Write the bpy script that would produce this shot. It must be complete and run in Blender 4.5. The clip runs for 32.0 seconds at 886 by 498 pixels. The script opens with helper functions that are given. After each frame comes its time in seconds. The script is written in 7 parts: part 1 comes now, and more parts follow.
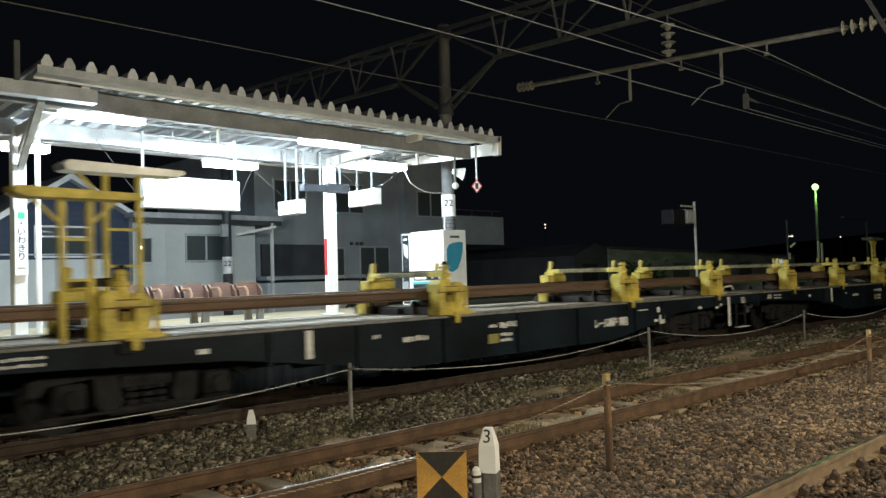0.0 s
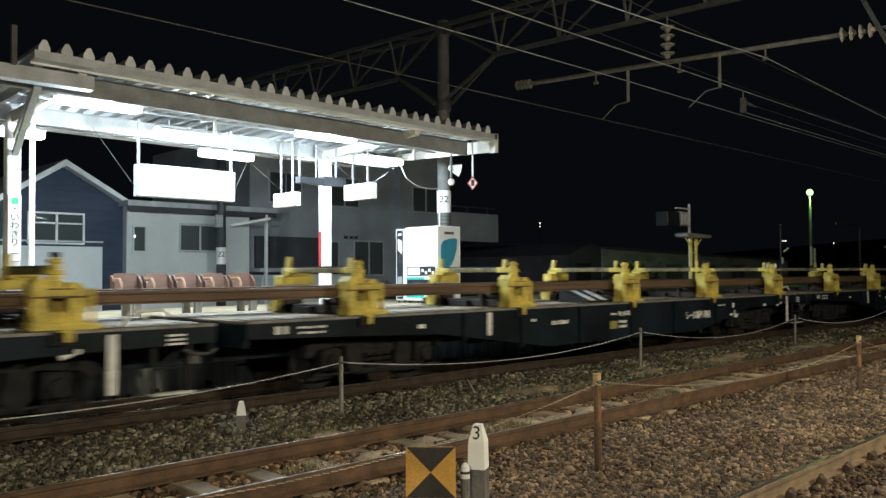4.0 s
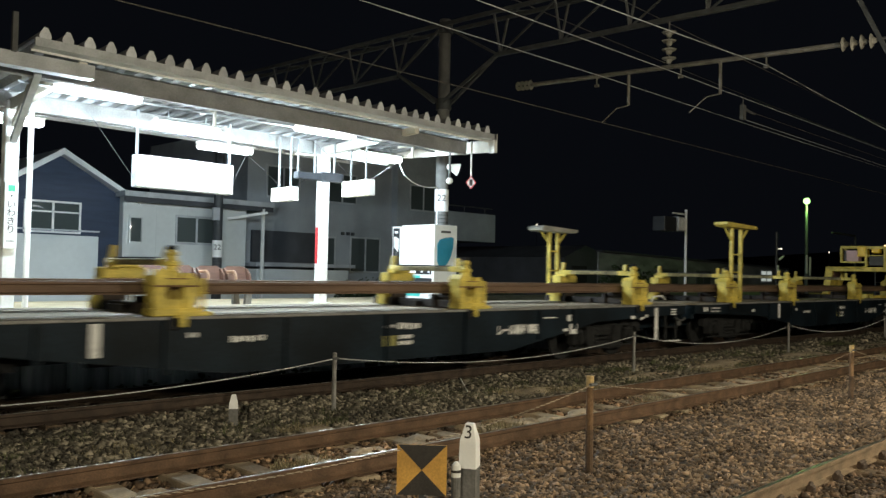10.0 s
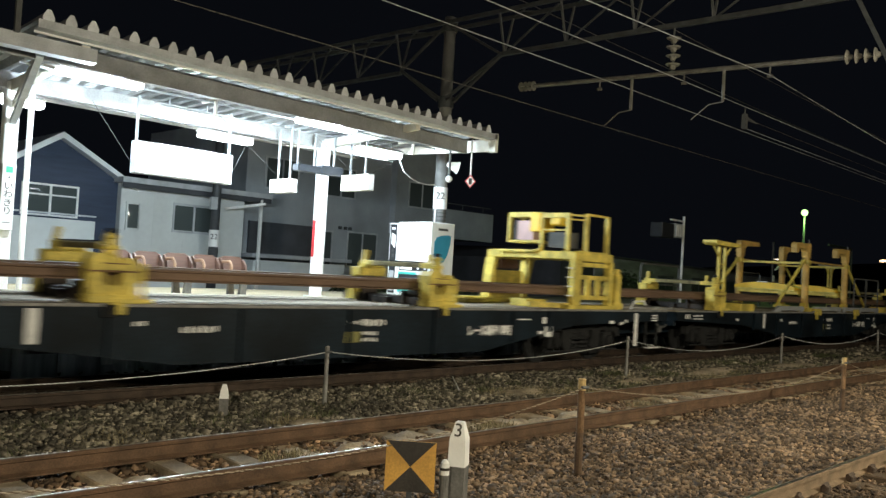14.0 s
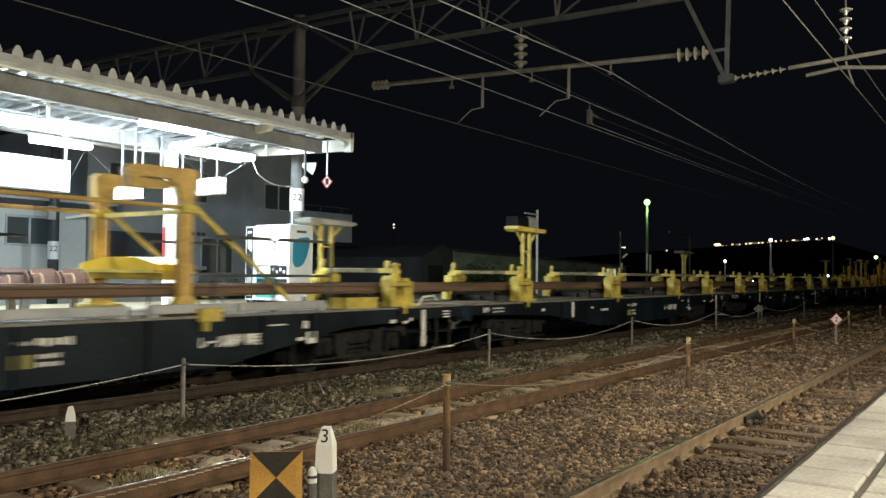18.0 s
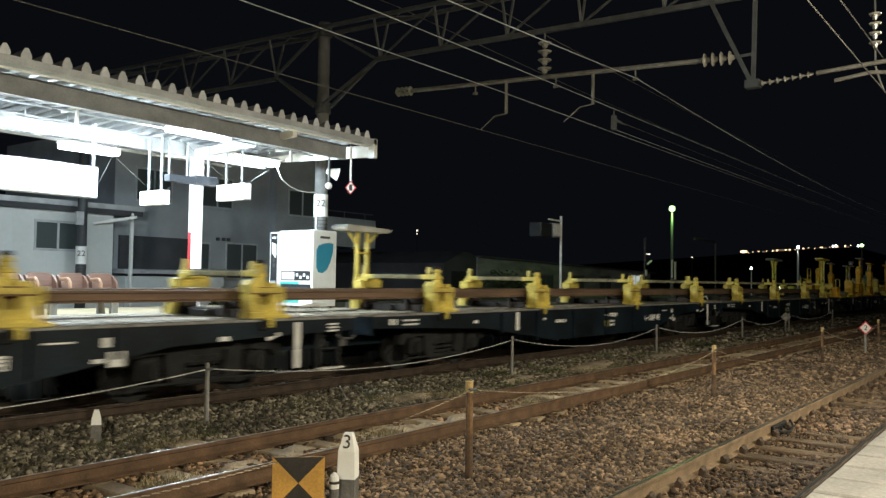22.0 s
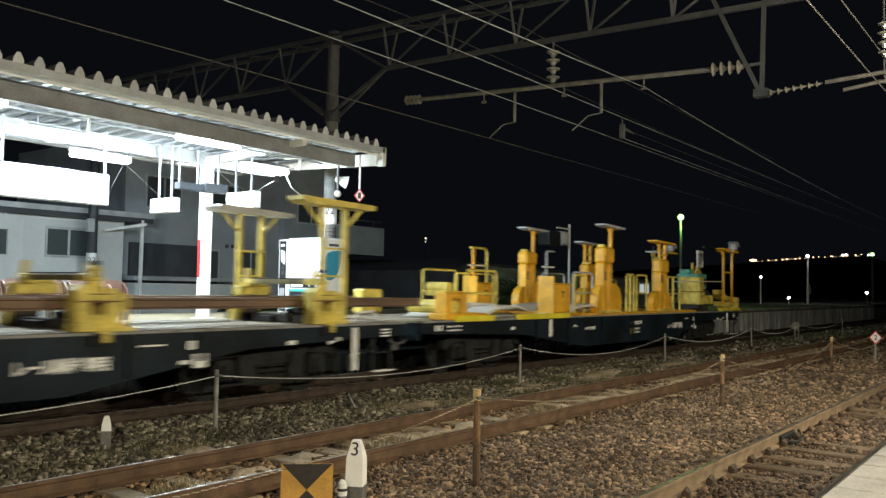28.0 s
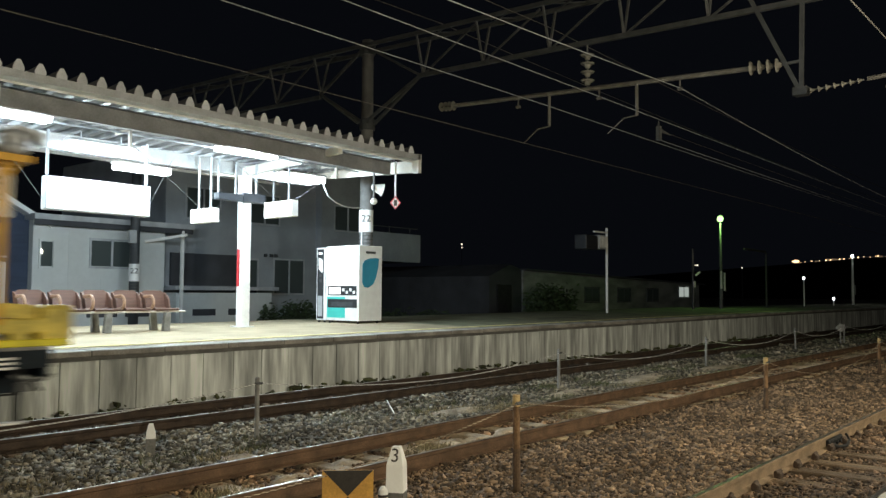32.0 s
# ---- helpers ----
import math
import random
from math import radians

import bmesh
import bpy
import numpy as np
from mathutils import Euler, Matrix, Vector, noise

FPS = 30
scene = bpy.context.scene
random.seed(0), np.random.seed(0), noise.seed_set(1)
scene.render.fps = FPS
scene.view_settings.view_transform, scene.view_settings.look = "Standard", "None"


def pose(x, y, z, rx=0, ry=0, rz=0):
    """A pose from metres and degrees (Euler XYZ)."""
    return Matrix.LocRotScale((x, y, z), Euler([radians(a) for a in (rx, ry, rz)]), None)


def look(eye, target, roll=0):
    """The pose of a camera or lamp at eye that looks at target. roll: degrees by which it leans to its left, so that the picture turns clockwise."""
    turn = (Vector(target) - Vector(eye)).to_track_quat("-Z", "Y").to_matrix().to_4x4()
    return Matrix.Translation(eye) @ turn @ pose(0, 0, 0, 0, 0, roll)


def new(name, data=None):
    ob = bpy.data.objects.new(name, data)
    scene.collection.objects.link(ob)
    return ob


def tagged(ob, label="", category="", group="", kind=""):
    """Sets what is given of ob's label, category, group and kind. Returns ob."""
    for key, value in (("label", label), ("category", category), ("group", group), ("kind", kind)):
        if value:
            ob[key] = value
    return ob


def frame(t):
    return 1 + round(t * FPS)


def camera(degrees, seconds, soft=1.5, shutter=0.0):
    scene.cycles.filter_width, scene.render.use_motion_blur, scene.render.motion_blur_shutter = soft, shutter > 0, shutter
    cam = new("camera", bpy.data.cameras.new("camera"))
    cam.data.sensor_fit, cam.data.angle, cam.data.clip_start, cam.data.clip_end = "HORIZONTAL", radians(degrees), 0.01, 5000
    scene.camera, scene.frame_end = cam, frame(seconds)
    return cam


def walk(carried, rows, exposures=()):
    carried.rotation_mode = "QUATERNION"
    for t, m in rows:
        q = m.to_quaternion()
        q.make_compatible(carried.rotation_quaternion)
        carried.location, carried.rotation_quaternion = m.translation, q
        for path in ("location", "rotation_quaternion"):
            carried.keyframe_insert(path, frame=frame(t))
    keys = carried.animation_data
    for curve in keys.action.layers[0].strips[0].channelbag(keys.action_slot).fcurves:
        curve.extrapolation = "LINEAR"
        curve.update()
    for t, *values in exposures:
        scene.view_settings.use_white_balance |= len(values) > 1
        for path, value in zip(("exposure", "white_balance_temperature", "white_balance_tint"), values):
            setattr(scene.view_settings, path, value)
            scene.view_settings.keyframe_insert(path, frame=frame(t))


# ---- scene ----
cam = camera(57.0, 32.0, 1.4, 0.8)
PATH = [
    (0, (-0.032, -0.026, 1.652), (6.938, 7.136, 1.995), -1.71),
    (0.5, (-0.042, -0.032, 1.654), (6.932, 7.128, 1.961), -1.62),
    (1, (-0.043, -0.030, 1.657), (6.982, 7.082, 1.952), -1.41),
    (1.5, (-0.040, -0.029, 1.657), (7.035, 7.032, 1.945), -0.98),
    (2, (-0.045, -0.036, 1.657), (6.999, 7.055, 1.951), -0.84),
    (2.5, (-0.045, -0.032, 1.660), (6.953, 7.105, 1.954), -0.64),
    (3, (-0.046, -0.033, 1.658), (6.957, 7.100, 1.967), -0.45),
    (3.5, (-0.041, -0.031, 1.654), (6.974, 7.090, 1.957), -0.37),
    (5.5, (-0.032, -0.024, 1.649), (6.994, 7.086, 1.933), -0.05),
    (6, (-0.040, -0.027, 1.653), (6.958, 7.110, 1.952), 0.23),
    (6.5, (-0.034, -0.021, 1.649), (6.932, 7.146, 1.970), 0.63),
    (7, (-0.047, -0.026, 1.656), (6.974, 7.089, 1.970), 0.67),
    (7.5, (-0.037, -0.027, 1.650), (6.984, 7.087, 1.967), 0.59),
    (8, (-0.038, -0.023, 1.647), (6.994, 7.080, 1.961), 0.57),
    (8.5, (-0.037, -0.022, 1.650), (7.026, 7.051, 1.947), 0.69),
    (9, (-0.033, -0.023, 1.648), (7.035, 7.045, 1.943), 0.82),
    (9.5, (-0.039, -0.030, 1.646), (7.027, 7.040, 1.941), 0.96),
    (10, (-0.041, -0.027, 1.647), (7.013, 7.055, 1.929), 1.21),
    (10.5, (-0.036, -0.021, 1.643), (7.065, 7.014, 1.917), 1.47),
    (11, (-0.033, -0.024, 1.642), (7.081, 6.998, 1.910), 1.88),
    (11.5, (-0.037, -0.026, 1.648), (7.073, 7.000, 1.922), 2.27),
    (12, (-0.037, -0.021, 1.639), (7.052, 7.027, 1.925), 2.76),
    (12.5, (-0.025, -0.016, 1.637), (7.065, 7.030, 1.927), 3.03),
    (13, (-0.023, -0.011, 1.631), (7.080, 7.023, 1.919), 3.15),
    (13.5, (-0.018, -0.010, 1.633), (7.069, 7.040, 1.903), 3.22),
    (14, (-0.026, -0.013, 1.638), (7.057, 7.042, 1.900), 3.33),
    (14.5, (-0.022, -0.007, 1.633), (7.058, 7.051, 1.895), 3.33),
    (15, (0.039, 0.046, 1.632), (7.637, 6.539, 1.969), 1.90),
    (15.5, (0.086, 0.070, 1.634), (8.392, 5.629, 1.973), 0.94),
    (17.5, (0.029, 0.029, 1.646), (8.233, 5.739, 1.961), 0.36),
    (18, (0.024, 0.020, 1.646), (8.201, 5.769, 1.955), 0.62),
    (18.5, (0.023, 0.013, 1.653), (8.171, 5.803, 1.956), 1.14),
    (19, (0.028, 0.024, 1.648), (8.152, 5.846, 1.974), 1.29),
    (19.5, (0.025, 0.022, 1.649), (8.120, 5.882, 2.015), 1.31),
    (20, (0.029, 0.022, 1.646), (8.106, 5.905, 2.035), 1.17),
    (20.5, (0.023, 0.024, 1.649), (8.086, 5.925, 2.045), 1.01),
    (21, (0.027, 0.017, 1.646), (8.068, 5.948, 2.045), 0.83),
    (21.5, (0.037, 0.028, 1.645), (8.065, 5.978, 2.023), 0.85),
    (22, (0.040, 0.028, 1.646), (8.047, 6.007, 2.026), 0.85),
    (22.5, (0.021, 0.019, 1.651), (8.027, 5.999, 2.040), 1.02),
    (23, (0.031, 0.020, 1.649), (8.034, 6.002, 2.070), 1.04),
    (23.5, (0.030, 0.013, 1.652), (8.021, 6.011, 2.084), 1.03),
    (24, (0.042, 0.031, 1.653), (8.036, 6.023, 2.097), 1.18),
    (24.5, (0.027, 0.016, 1.653), (8.021, 6.007, 2.098), 1.10),
    (25, (0.032, 0.023, 1.649), (8.024, 6.017, 2.088), 1.23),
    (25.5, (0.026, 0.018, 1.653), (8.017, 6.015, 2.086), 1.32),
    (27.5, (0.013, 0.002, 1.649), (7.977, 6.032, 2.102), 1.03),
    (28, (0.007, 0.002, 1.651), (7.948, 6.061, 2.124), 1.05),
    (28.5, (0.015, 0.008, 1.651), (7.907, 6.129, 2.146), 0.91),
    (29, (0.014, 0.009, 1.649), (7.869, 6.176, 2.167), 0.86),
    (29.5, (0.017, 0.013, 1.646), (7.856, 6.200, 2.170), 0.75),
    (30, (-0.004, -0.000, 1.651), (7.817, 6.210, 2.168), 0.43),
    (30.5, (0.002, 0.001, 1.653), (7.806, 6.231, 2.176), 0.45),
    (31, (0.001, 0.003, 1.652), (7.763, 6.284, 2.194), 0.31),
    (31.5, (-0.000, 0.001, 1.650), (7.693, 6.365, 2.200), 0.23),
    (32, (0.000, 0.000, 1.650), (7.660, 6.405, 2.191), 0.30),
]
walk(cam, [(t, look(eye, target, roll)) for t, eye, target, roll in PATH],
     [(0, 0.42), (9.0, 0.46), (12.0, 0.54), (14.5, 0.62), (17.5, 0.73), (28.0, 0.73), (30.0, 0.45), (32, 0.36)])

# ---- world and light ----
world = bpy.data.worlds.new("night")
scene.world = world
world.use_nodes = True
world.node_tree.nodes["Background"].inputs[0].default_value = (0.35, 0.42, 0.6, 1)
world.node_tree.nodes["Background"].inputs[1].default_value = 0.0048

TUBES = [(5.15, 13.0, 4.42), (9.6, 13.0, 4.42), (7.7, 15.0, 4.42), (12.65, 15.0, 4.42), (9.7, 17.0, 4.46), (5.0, 17.0, 4.46)]
OWN_LAMPS = [(-5.0, -2.4, 4.6), (3.5, -2.4, 4.6), (11.5, -2.4, 4.6), (25.0, -2.4, 4.6)]
OWN_WATTS = {-5.0: 1800, 3.5: 760, 11.5: 2050, 25.0: 520}


def area(name, x, y, z, w, d, power, colour):
    data = bpy.data.lights.new(name, "AREA")
    data.shape, data.size, data.size_y, data.energy, data.color = "RECTANGLE", w, d, power, colour
    ob = new(name, data)
    ob.matrix_world = pose(x, y, z)
    return ob


def point(name, x, y, z, power, colour, r=0.12):
    data = bpy.data.lights.new(name, "POINT")
    data.energy, data.color, data.shadow_soft_size = power, colour, r
    ob = new(name, data)
    ob.location = (x, y, z)
    return ob


COOL = (0.72, 0.89, 1.0)
for x, y, z in TUBES:
    point("tube_light", x, y, z - 0.16, 360, COOL, 0.03)
for x, y, z in OWN_LAMPS:
    point("own_platform_light", x, y, z - 0.22, OWN_WATTS[x], (1.0, 0.9, 0.67), 0.15)
area("sign_light", 7.67, 14.84, 3.45, 2.0, 0.5, 20, COOL).matrix_world = pose(7.67, 14.86, 3.45, 90, 0, 0)
point("green_lamp_light", 39.9, 15.3, 5.1, 85, (0.42, 1.0, 0.22))
point("white_lamp_light", 65.9, 15.5, 4.3, 60, (0.9, 0.97, 1.0))

# ---- materials ----


def mat(name, base, rough=0.7, metal=0.0, var=0.25, scale=6.0, fine=60.0, bump=0.15, tint=None, island=0.0, rand=0.0, emit=None, stretch=(1, 1, 1), spec=0.5, place=False):
    """Colour varied by large stains and fine grain, with fine relief."""
    m = bpy.data.materials.new(name)
    m.use_nodes = True
    nt = m.node_tree
    b = nt.nodes["Principled BSDF"]
    b.inputs["Roughness"].default_value, b.inputs["Metallic"].default_value = rough, metal
    b.inputs["Specular IOR Level"].default_value = spec
    N, Lk = nt.nodes.new, nt.links.new
    co = N("ShaderNodeTexCoord")
    mp = N("ShaderNodeMapping")
    mp.inputs["Scale"].default_value = stretch
    Lk(N("ShaderNodeNewGeometry").outputs["Position"] if place else co.outputs["Object"], mp.inputs[0])
    big, small = N("ShaderNodeTexNoise"), N("ShaderNodeTexNoise")
    big.inputs["Scale"].default_value, small.inputs["Scale"].default_value = scale, fine
    big.inputs["Detail"].default_value, small.inputs["Detail"].default_value = 5, 3
    Lk(mp.outputs[0], big.inputs[0])
    Lk(mp.outputs[0], small.inputs[0])
    dark = tuple(c * (1 - var) for c in base)
    light = tint or tuple(min(1, c * (1 + var)) for c in base)
    ramp = N("ShaderNodeMix")
    ramp.data_type = "RGBA"
    ramp.inputs[6].default_value, ramp.inputs[7].default_value = (*dark, 1), (*light, 1)
    rng = N("ShaderNodeMapRange")
    rng.inputs[1].default_value, rng.inputs[2].default_value = 0.33, 0.67
    Lk(big.outputs[0], rng.inputs[0])
    Lk(rng.outputs[0], ramp.inputs[0])
    grain = N("ShaderNodeMapRange")
    grain.inputs[1].default_value, grain.inputs[2].default_value = 0.25, 0.75
    grain.inputs[3].default_value, grain.inputs[4].default_value = 1 - var * 0.7, 1 + var * 0.7
    Lk(small.outputs[0], grain.inputs[0])
    hsv = N("ShaderNodeHueSaturation")
    Lk(ramp.outputs[2], hsv.inputs["Color"])
    value = grain.outputs[0]
    for amount, node, out in ((island, "ShaderNodeNewGeometry", "Random Per Island"), (rand, "ShaderNodeObjectInfo", "Random")):
        if amount:
            src, mr, mul = N(node), N("ShaderNodeMapRange"), N("ShaderNodeMath")
            mr.inputs[3].default_value, mr.inputs[4].default_value = 1 - amount, 1 + amount
            mul.operation = "MULTIPLY"
            if amount >= 0.6:  # many dark pieces, few pale ones
                skew = N("ShaderNodeMath")
                skew.operation = "POWER"
                skew.inputs[1].default_value = 2.2
                Lk(src.outputs[out], skew.inputs[0])
                mr.inputs[3].default_value, mr.inputs[4].default_value = 0.35, 2.45
                Lk(skew.outputs[0], mr.inputs[0])
            else:
                Lk(src.outputs[out], mr.inputs[0])
            Lk(mr.outputs[0], mul.inputs[0])
            Lk(value, mul.inputs[1])
            value = mul.outputs[0]
    Lk(value, hsv.inputs["Value"])
    Lk(hsv.outputs[0], b.inputs["Base Color"])
    if bump:
        bp = N("ShaderNodeBump")
        bp.inputs["Strength"].default_value, bp.inputs["Distance"].default_value = bump, 0.01
        Lk(small.outputs[0], bp.inputs["Height"])
        Lk(bp.outputs[0], b.inputs["Normal"])
    if emit:
        b.inputs["Emission Color"].default_value, b.inputs["Emission Strength"].default_value = (*emit[0], 1), emit[1]
    return m


def glow(name, colour, strength):
    m = bpy.data.materials.new(name)
    m.use_nodes = True
    b = m.node_tree.nodes["Principled BSDF"]
    b.inputs["Base Color"].default_value = (0.1, 0.1, 0.1, 1)
    b.inputs["Emission Color"].default_value, b.inputs["Emission Strength"].default_value = (*colour, 1), strength
    return m


def glass(name, base, rough=0.05):
    m = bpy.data.materials.new(name)
    m.use_nodes = True
    b = m.node_tree.nodes["Principled BSDF"]
    b.inputs["Base Color"].default_value, b.inputs["Roughness"].default_value = (*base, 1), rough
    b.inputs["Specular IOR Level"].default_value = 0.8
    return m


GROUND = mat("ground_earth", (0.085, 0.06, 0.038), 0.95, var=0.45, scale=1.6, fine=22, bump=0.9)
STONE = mat("ballast_stone", (0.178, 0.12, 0.073), 0.85, var=0.3, scale=0.9, fine=60, bump=0.3, island=0.7)
STONE_GREY = mat("ballast_grey", (0.172, 0.152, 0.114), 0.85, var=0.45, scale=1.1, fine=60, bump=0.3, island=0.65)
STONE_TRACK = mat("ballast_track", (0.125, 0.083, 0.053), 0.88, var=0.35, scale=1.2, fine=50, bump=0.4, island=0.65)
STONE_DARK = mat("ballast_dark", (0.125, 0.1, 0.075), 0.9, var=0.4, scale=1.1, fine=60, bump=0.5, island=0.7)
STONE_RUST = mat("ballast_rusty", (0.21, 0.135, 0.08), 0.92, var=0.35, scale=1.5, fine=40, bump=0.4, island=0.65)
MOSS = mat("weed_green", (0.09, 0.1, 0.045), 0.9, var=0.35, scale=5, island=0.5)
GRASS = mat("dry_grass", (0.26, 0.22, 0.13), 0.9, var=0.3, scale=5, island=0.4)
RUST = mat("rail_rust", (0.122, 0.071, 0.04), 0.78, 0.15, var=0.35, scale=5, fine=70, bump=0.25)
# darker rail rust; on the platform-side rail it stands in for shade
RUST_DARK_SHADE = mat("rail_rust_dark_shade", (0.058, 0.039, 0.027), 0.75, 0.15, var=0.35, scale=5, fine=70, bump=0.25)
RUST_PALE = mat("rail_rust_pale", (0.22, 0.155, 0.095), 0.75, 0.15, var=0.3, scale=5, fine=70, bump=0.2)
SHINE = mat("rail_polished_top", (0.62, 0.6, 0.56), 0.33, 1.0, var=0.1, bump=0.03)
SLEEPER = mat("sleeper_wood", (0.135, 0.095, 0.06), 0.9, var=0.35, scale=4, fine=50, bump=0.5, rand=0.3, stretch=(6, 1, 4), place=True)
SLEEPER_PALE = mat("sleeper_pale", (0.38, 0.3, 0.2), 0.9, var=0.3, scale=4, fine=50, bump=0.4, rand=0.35)
CONCRETE = mat("wall_concrete", (0.62, 0.645, 0.62), 0.92, var=0.42, scale=1.3, fine=3.2, bump=0.3, rand=0.18, stretch=(3.4, 2, 0.38), place=True)
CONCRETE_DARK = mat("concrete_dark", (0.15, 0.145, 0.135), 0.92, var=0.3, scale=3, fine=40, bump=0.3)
COPING = mat("coping_stone", (0.34, 0.32, 0.285), 0.9, var=0.35, scale=2, fine=30, bump=0.25, rand=0.14, place=True)
ASPHALT = mat("platform_asphalt", (0.4, 0.33, 0.215), 0.9, var=0.15, scale=1.3, fine=80, bump=0.3)
ASPHALT_MOSSY = mat("mossy_asphalt", (0.19, 0.185, 0.11), 0.92, var=0.35, scale=1.1, fine=60, bump=0.35)
DARKCASE = mat("dark_blue_case", (0.04, 0.047, 0.06), 0.55, 0.1, var=0.2, scale=3, bump=0.05)
OCHRE = mat("faded_ochre_paint", (0.55, 0.36, 0.1), 0.6, var=0.3, scale=3, fine=30, bump=0.15)
JOINTFILL = mat("joint_dirt", (0.075, 0.068, 0.058), 0.95, var=0.3, scale=3)
TILE = mat("paving_tile", (0.42, 0.405, 0.38), 0.8, var=0.28, scale=2, fine=50, bump=0.15, rand=0.12, place=True)
YELLOW_LINE = mat("yellow_line", (0.68, 0.6, 0.28), 0.85, var=0.35, scale=3)
BRIGHTWHITE = mat("fresh_white_paint", (0.93, 0.93, 0.91), 0.6, var=0.04, scale=5, bump=0.03)
WHITE = mat("white_paint", (0.8, 0.8, 0.78), 0.5, var=0.08, scale=3, fine=40, bump=0.05)
CREAM = mat("cream_steel", (0.62, 0.59, 0.52), 0.55, var=0.1, scale=2, fine=30, bump=0.06)
# darker copy of the cream; weaker light under the roof is in the colour
DIMCREAM = mat("dimmed_cream_paint", (0.42, 0.415, 0.4), 0.7, var=0.2, scale=2.5, fine=30, bump=0.1)
STEELGREY = mat("grey_steel", (0.43, 0.45, 0.47), 0.55, 0.2, var=0.16, scale=3, fine=40, bump=0.1)
DARKSTEEL = mat("dark_steel", (0.07, 0.075, 0.08), 0.6, 0.3, var=0.2, scale=3, bump=0.1)
LIDGREY = mat("bare_sheet_steel", (0.4, 0.4, 0.38), 0.4, 0.6, var=0.2, scale=3, bump=0.05)
CAPSHEET = mat("rib_cap_sheet", (0.6, 0.62, 0.64), 0.55, 0.1, var=0.25, scale=3, bump=0.05, rand=0.25)
ROOFSHEET = mat("roof_sheet", (0.23, 0.233, 0.237), 0.65, 0.1, var=0.3, scale=1.2, fine=18, bump=0.05, stretch=(1, 0.4, 1))
# front beam's grey, darkened in place of dim light below the roof
PURLINGREY = mat("dimmed_grey_beam", (0.25, 0.255, 0.26), 0.7, 0.1, var=0.2, scale=2.5, fine=30, bump=0.1)
GANTRYSTEEL = mat("gantry_steel", (0.055, 0.058, 0.06), 0.75, 0.2, var=0.25, scale=4, bump=0.1)
WEBSTEEL = mat("web_steel", (0.1, 0.102, 0.102), 0.7, 0.2, var=0.25, scale=4, bump=0.1)
GALV = mat("galvanised", (0.1, 0.102, 0.1), 0.7, 0.2, var=0.2, scale=4, bump=0.1)
POLECON = mat("pole_concrete", (0.17, 0.17, 0.165), 0.9, var=0.2, scale=3, fine=50, bump=0.2)
GREYPOST = mat("grey_post", (0.27, 0.265, 0.25), 0.7, 0.3, var=0.25, scale=6, bump=0.15)
BROWNPOST = mat("brown_post", (0.19, 0.11, 0.055), 0.85, 0.1, var=0.5, scale=7, bump=0.3, stretch=(2, 2, 0.6))
POSTTOP_LIT = mat("warm_lit_post_top", (0.5, 0.35, 0.15), 0.7, var=0.3, scale=8)
ROPE = mat("rope_white", (0.88, 0.88, 0.86), 0.85, var=0.15, fine=120, bump=0.5)
ROPE_BROWN = mat("rope_brown", (0.16, 0.11, 0.07), 0.9, var=0.3, fine=120, bump=0.5)
ROPE_PALE = mat("rope_pale", (0.5, 0.42, 0.31), 0.9, var=0.3, scale=1.5, fine=120, bump=0.5)
ROPE_GREY = mat("rope_grey", (0.4, 0.4, 0.39), 0.9, var=0.25, fine=120, bump=0.5)
POSTFOOT = mat("dark_brown_post", (0.1, 0.062, 0.036), 0.9, var=0.5, scale=6, bump=0.3)
MARKBLACK = mat("marker_black", (0.035, 0.03, 0.025), 0.7, var=0.3)
MARKYELLOW = mat("marker_orange", (0.62, 0.34, 0.07), 0.6, var=0.22, scale=5)
WAGON = mat("wagon_black", (0.0068, 0.0128, 0.019), 0.45, 0.0, var=0.5, scale=1.3, fine=25, bump=0.2, spec=0.19)
BOGIE = mat("bogie_black", (0.014, 0.0145, 0.015), 0.85, 0.1, var=0.5, scale=5, bump=0.3)
DECK_DARK = mat("deck_strip", (0.09, 0.08, 0.07), 0.75, 0.1, var=0.35)
DECK = mat("wagon_deck", (0.37, 0.315, 0.225), 0.8, 0.0, var=0.35, scale=2, fine=30, bump=0.2, stretch=(0.4, 3, 3))
YELLOW = mat("rack_yellow", (0.63, 0.5, 0.095), 0.55, var=0.32, scale=4, fine=35, bump=0.15)
ORANGE = mat("machine_yellow", (0.76, 0.4, 0.02), 0.5, var=0.22, scale=2.5, fine=30, bump=0.1)
LOADRAIL = mat("new_rail", (0.165, 0.105, 0.07), 0.7, 0.2, var=0.3, scale=2, fine=50, bump=0.2, stretch=(0.3, 2, 2))
PAINTWHITE = mat("stencil_white", (0.85, 0.85, 0.83), 0.7, var=0.15)
PAINTYELLOW = mat("stencil_yellow", (0.32, 0.3, 0.09), 0.7, var=0.15)
PINK = mat("pink_panel", (0.62, 0.42, 0.42), 0.5, var=0.1)
SADDLE = mat("saddle_yellow", (0.86, 0.56, 0.015), 0.45, var=0.12, scale=3, bump=0.05)
BAND = mat("lemon_band", (0.72, 0.62, 0.03), 0.5, var=0.15, scale=3)
TEAL = mat("teal_machine", (0.10, 0.36, 0.28), 0.5, var=0.2, scale=3)
VENDWHITE = mat("vending_white", (0.8, 0.81, 0.8), 0.35, var=0.05, bump=0.02)
VENDBLUE = mat("vending_blue", (0.03, 0.26, 0.4), 0.4, var=0.05, bump=0.02)
VENDTEAL = mat("vending_teal", (0.06, 0.5, 0.45), 0.4, var=0.05, bump=0.02)
BLACKPLASTIC = mat("black_plastic", (0.025, 0.027, 0.03), 0.4, var=0.2, bump=0.03)
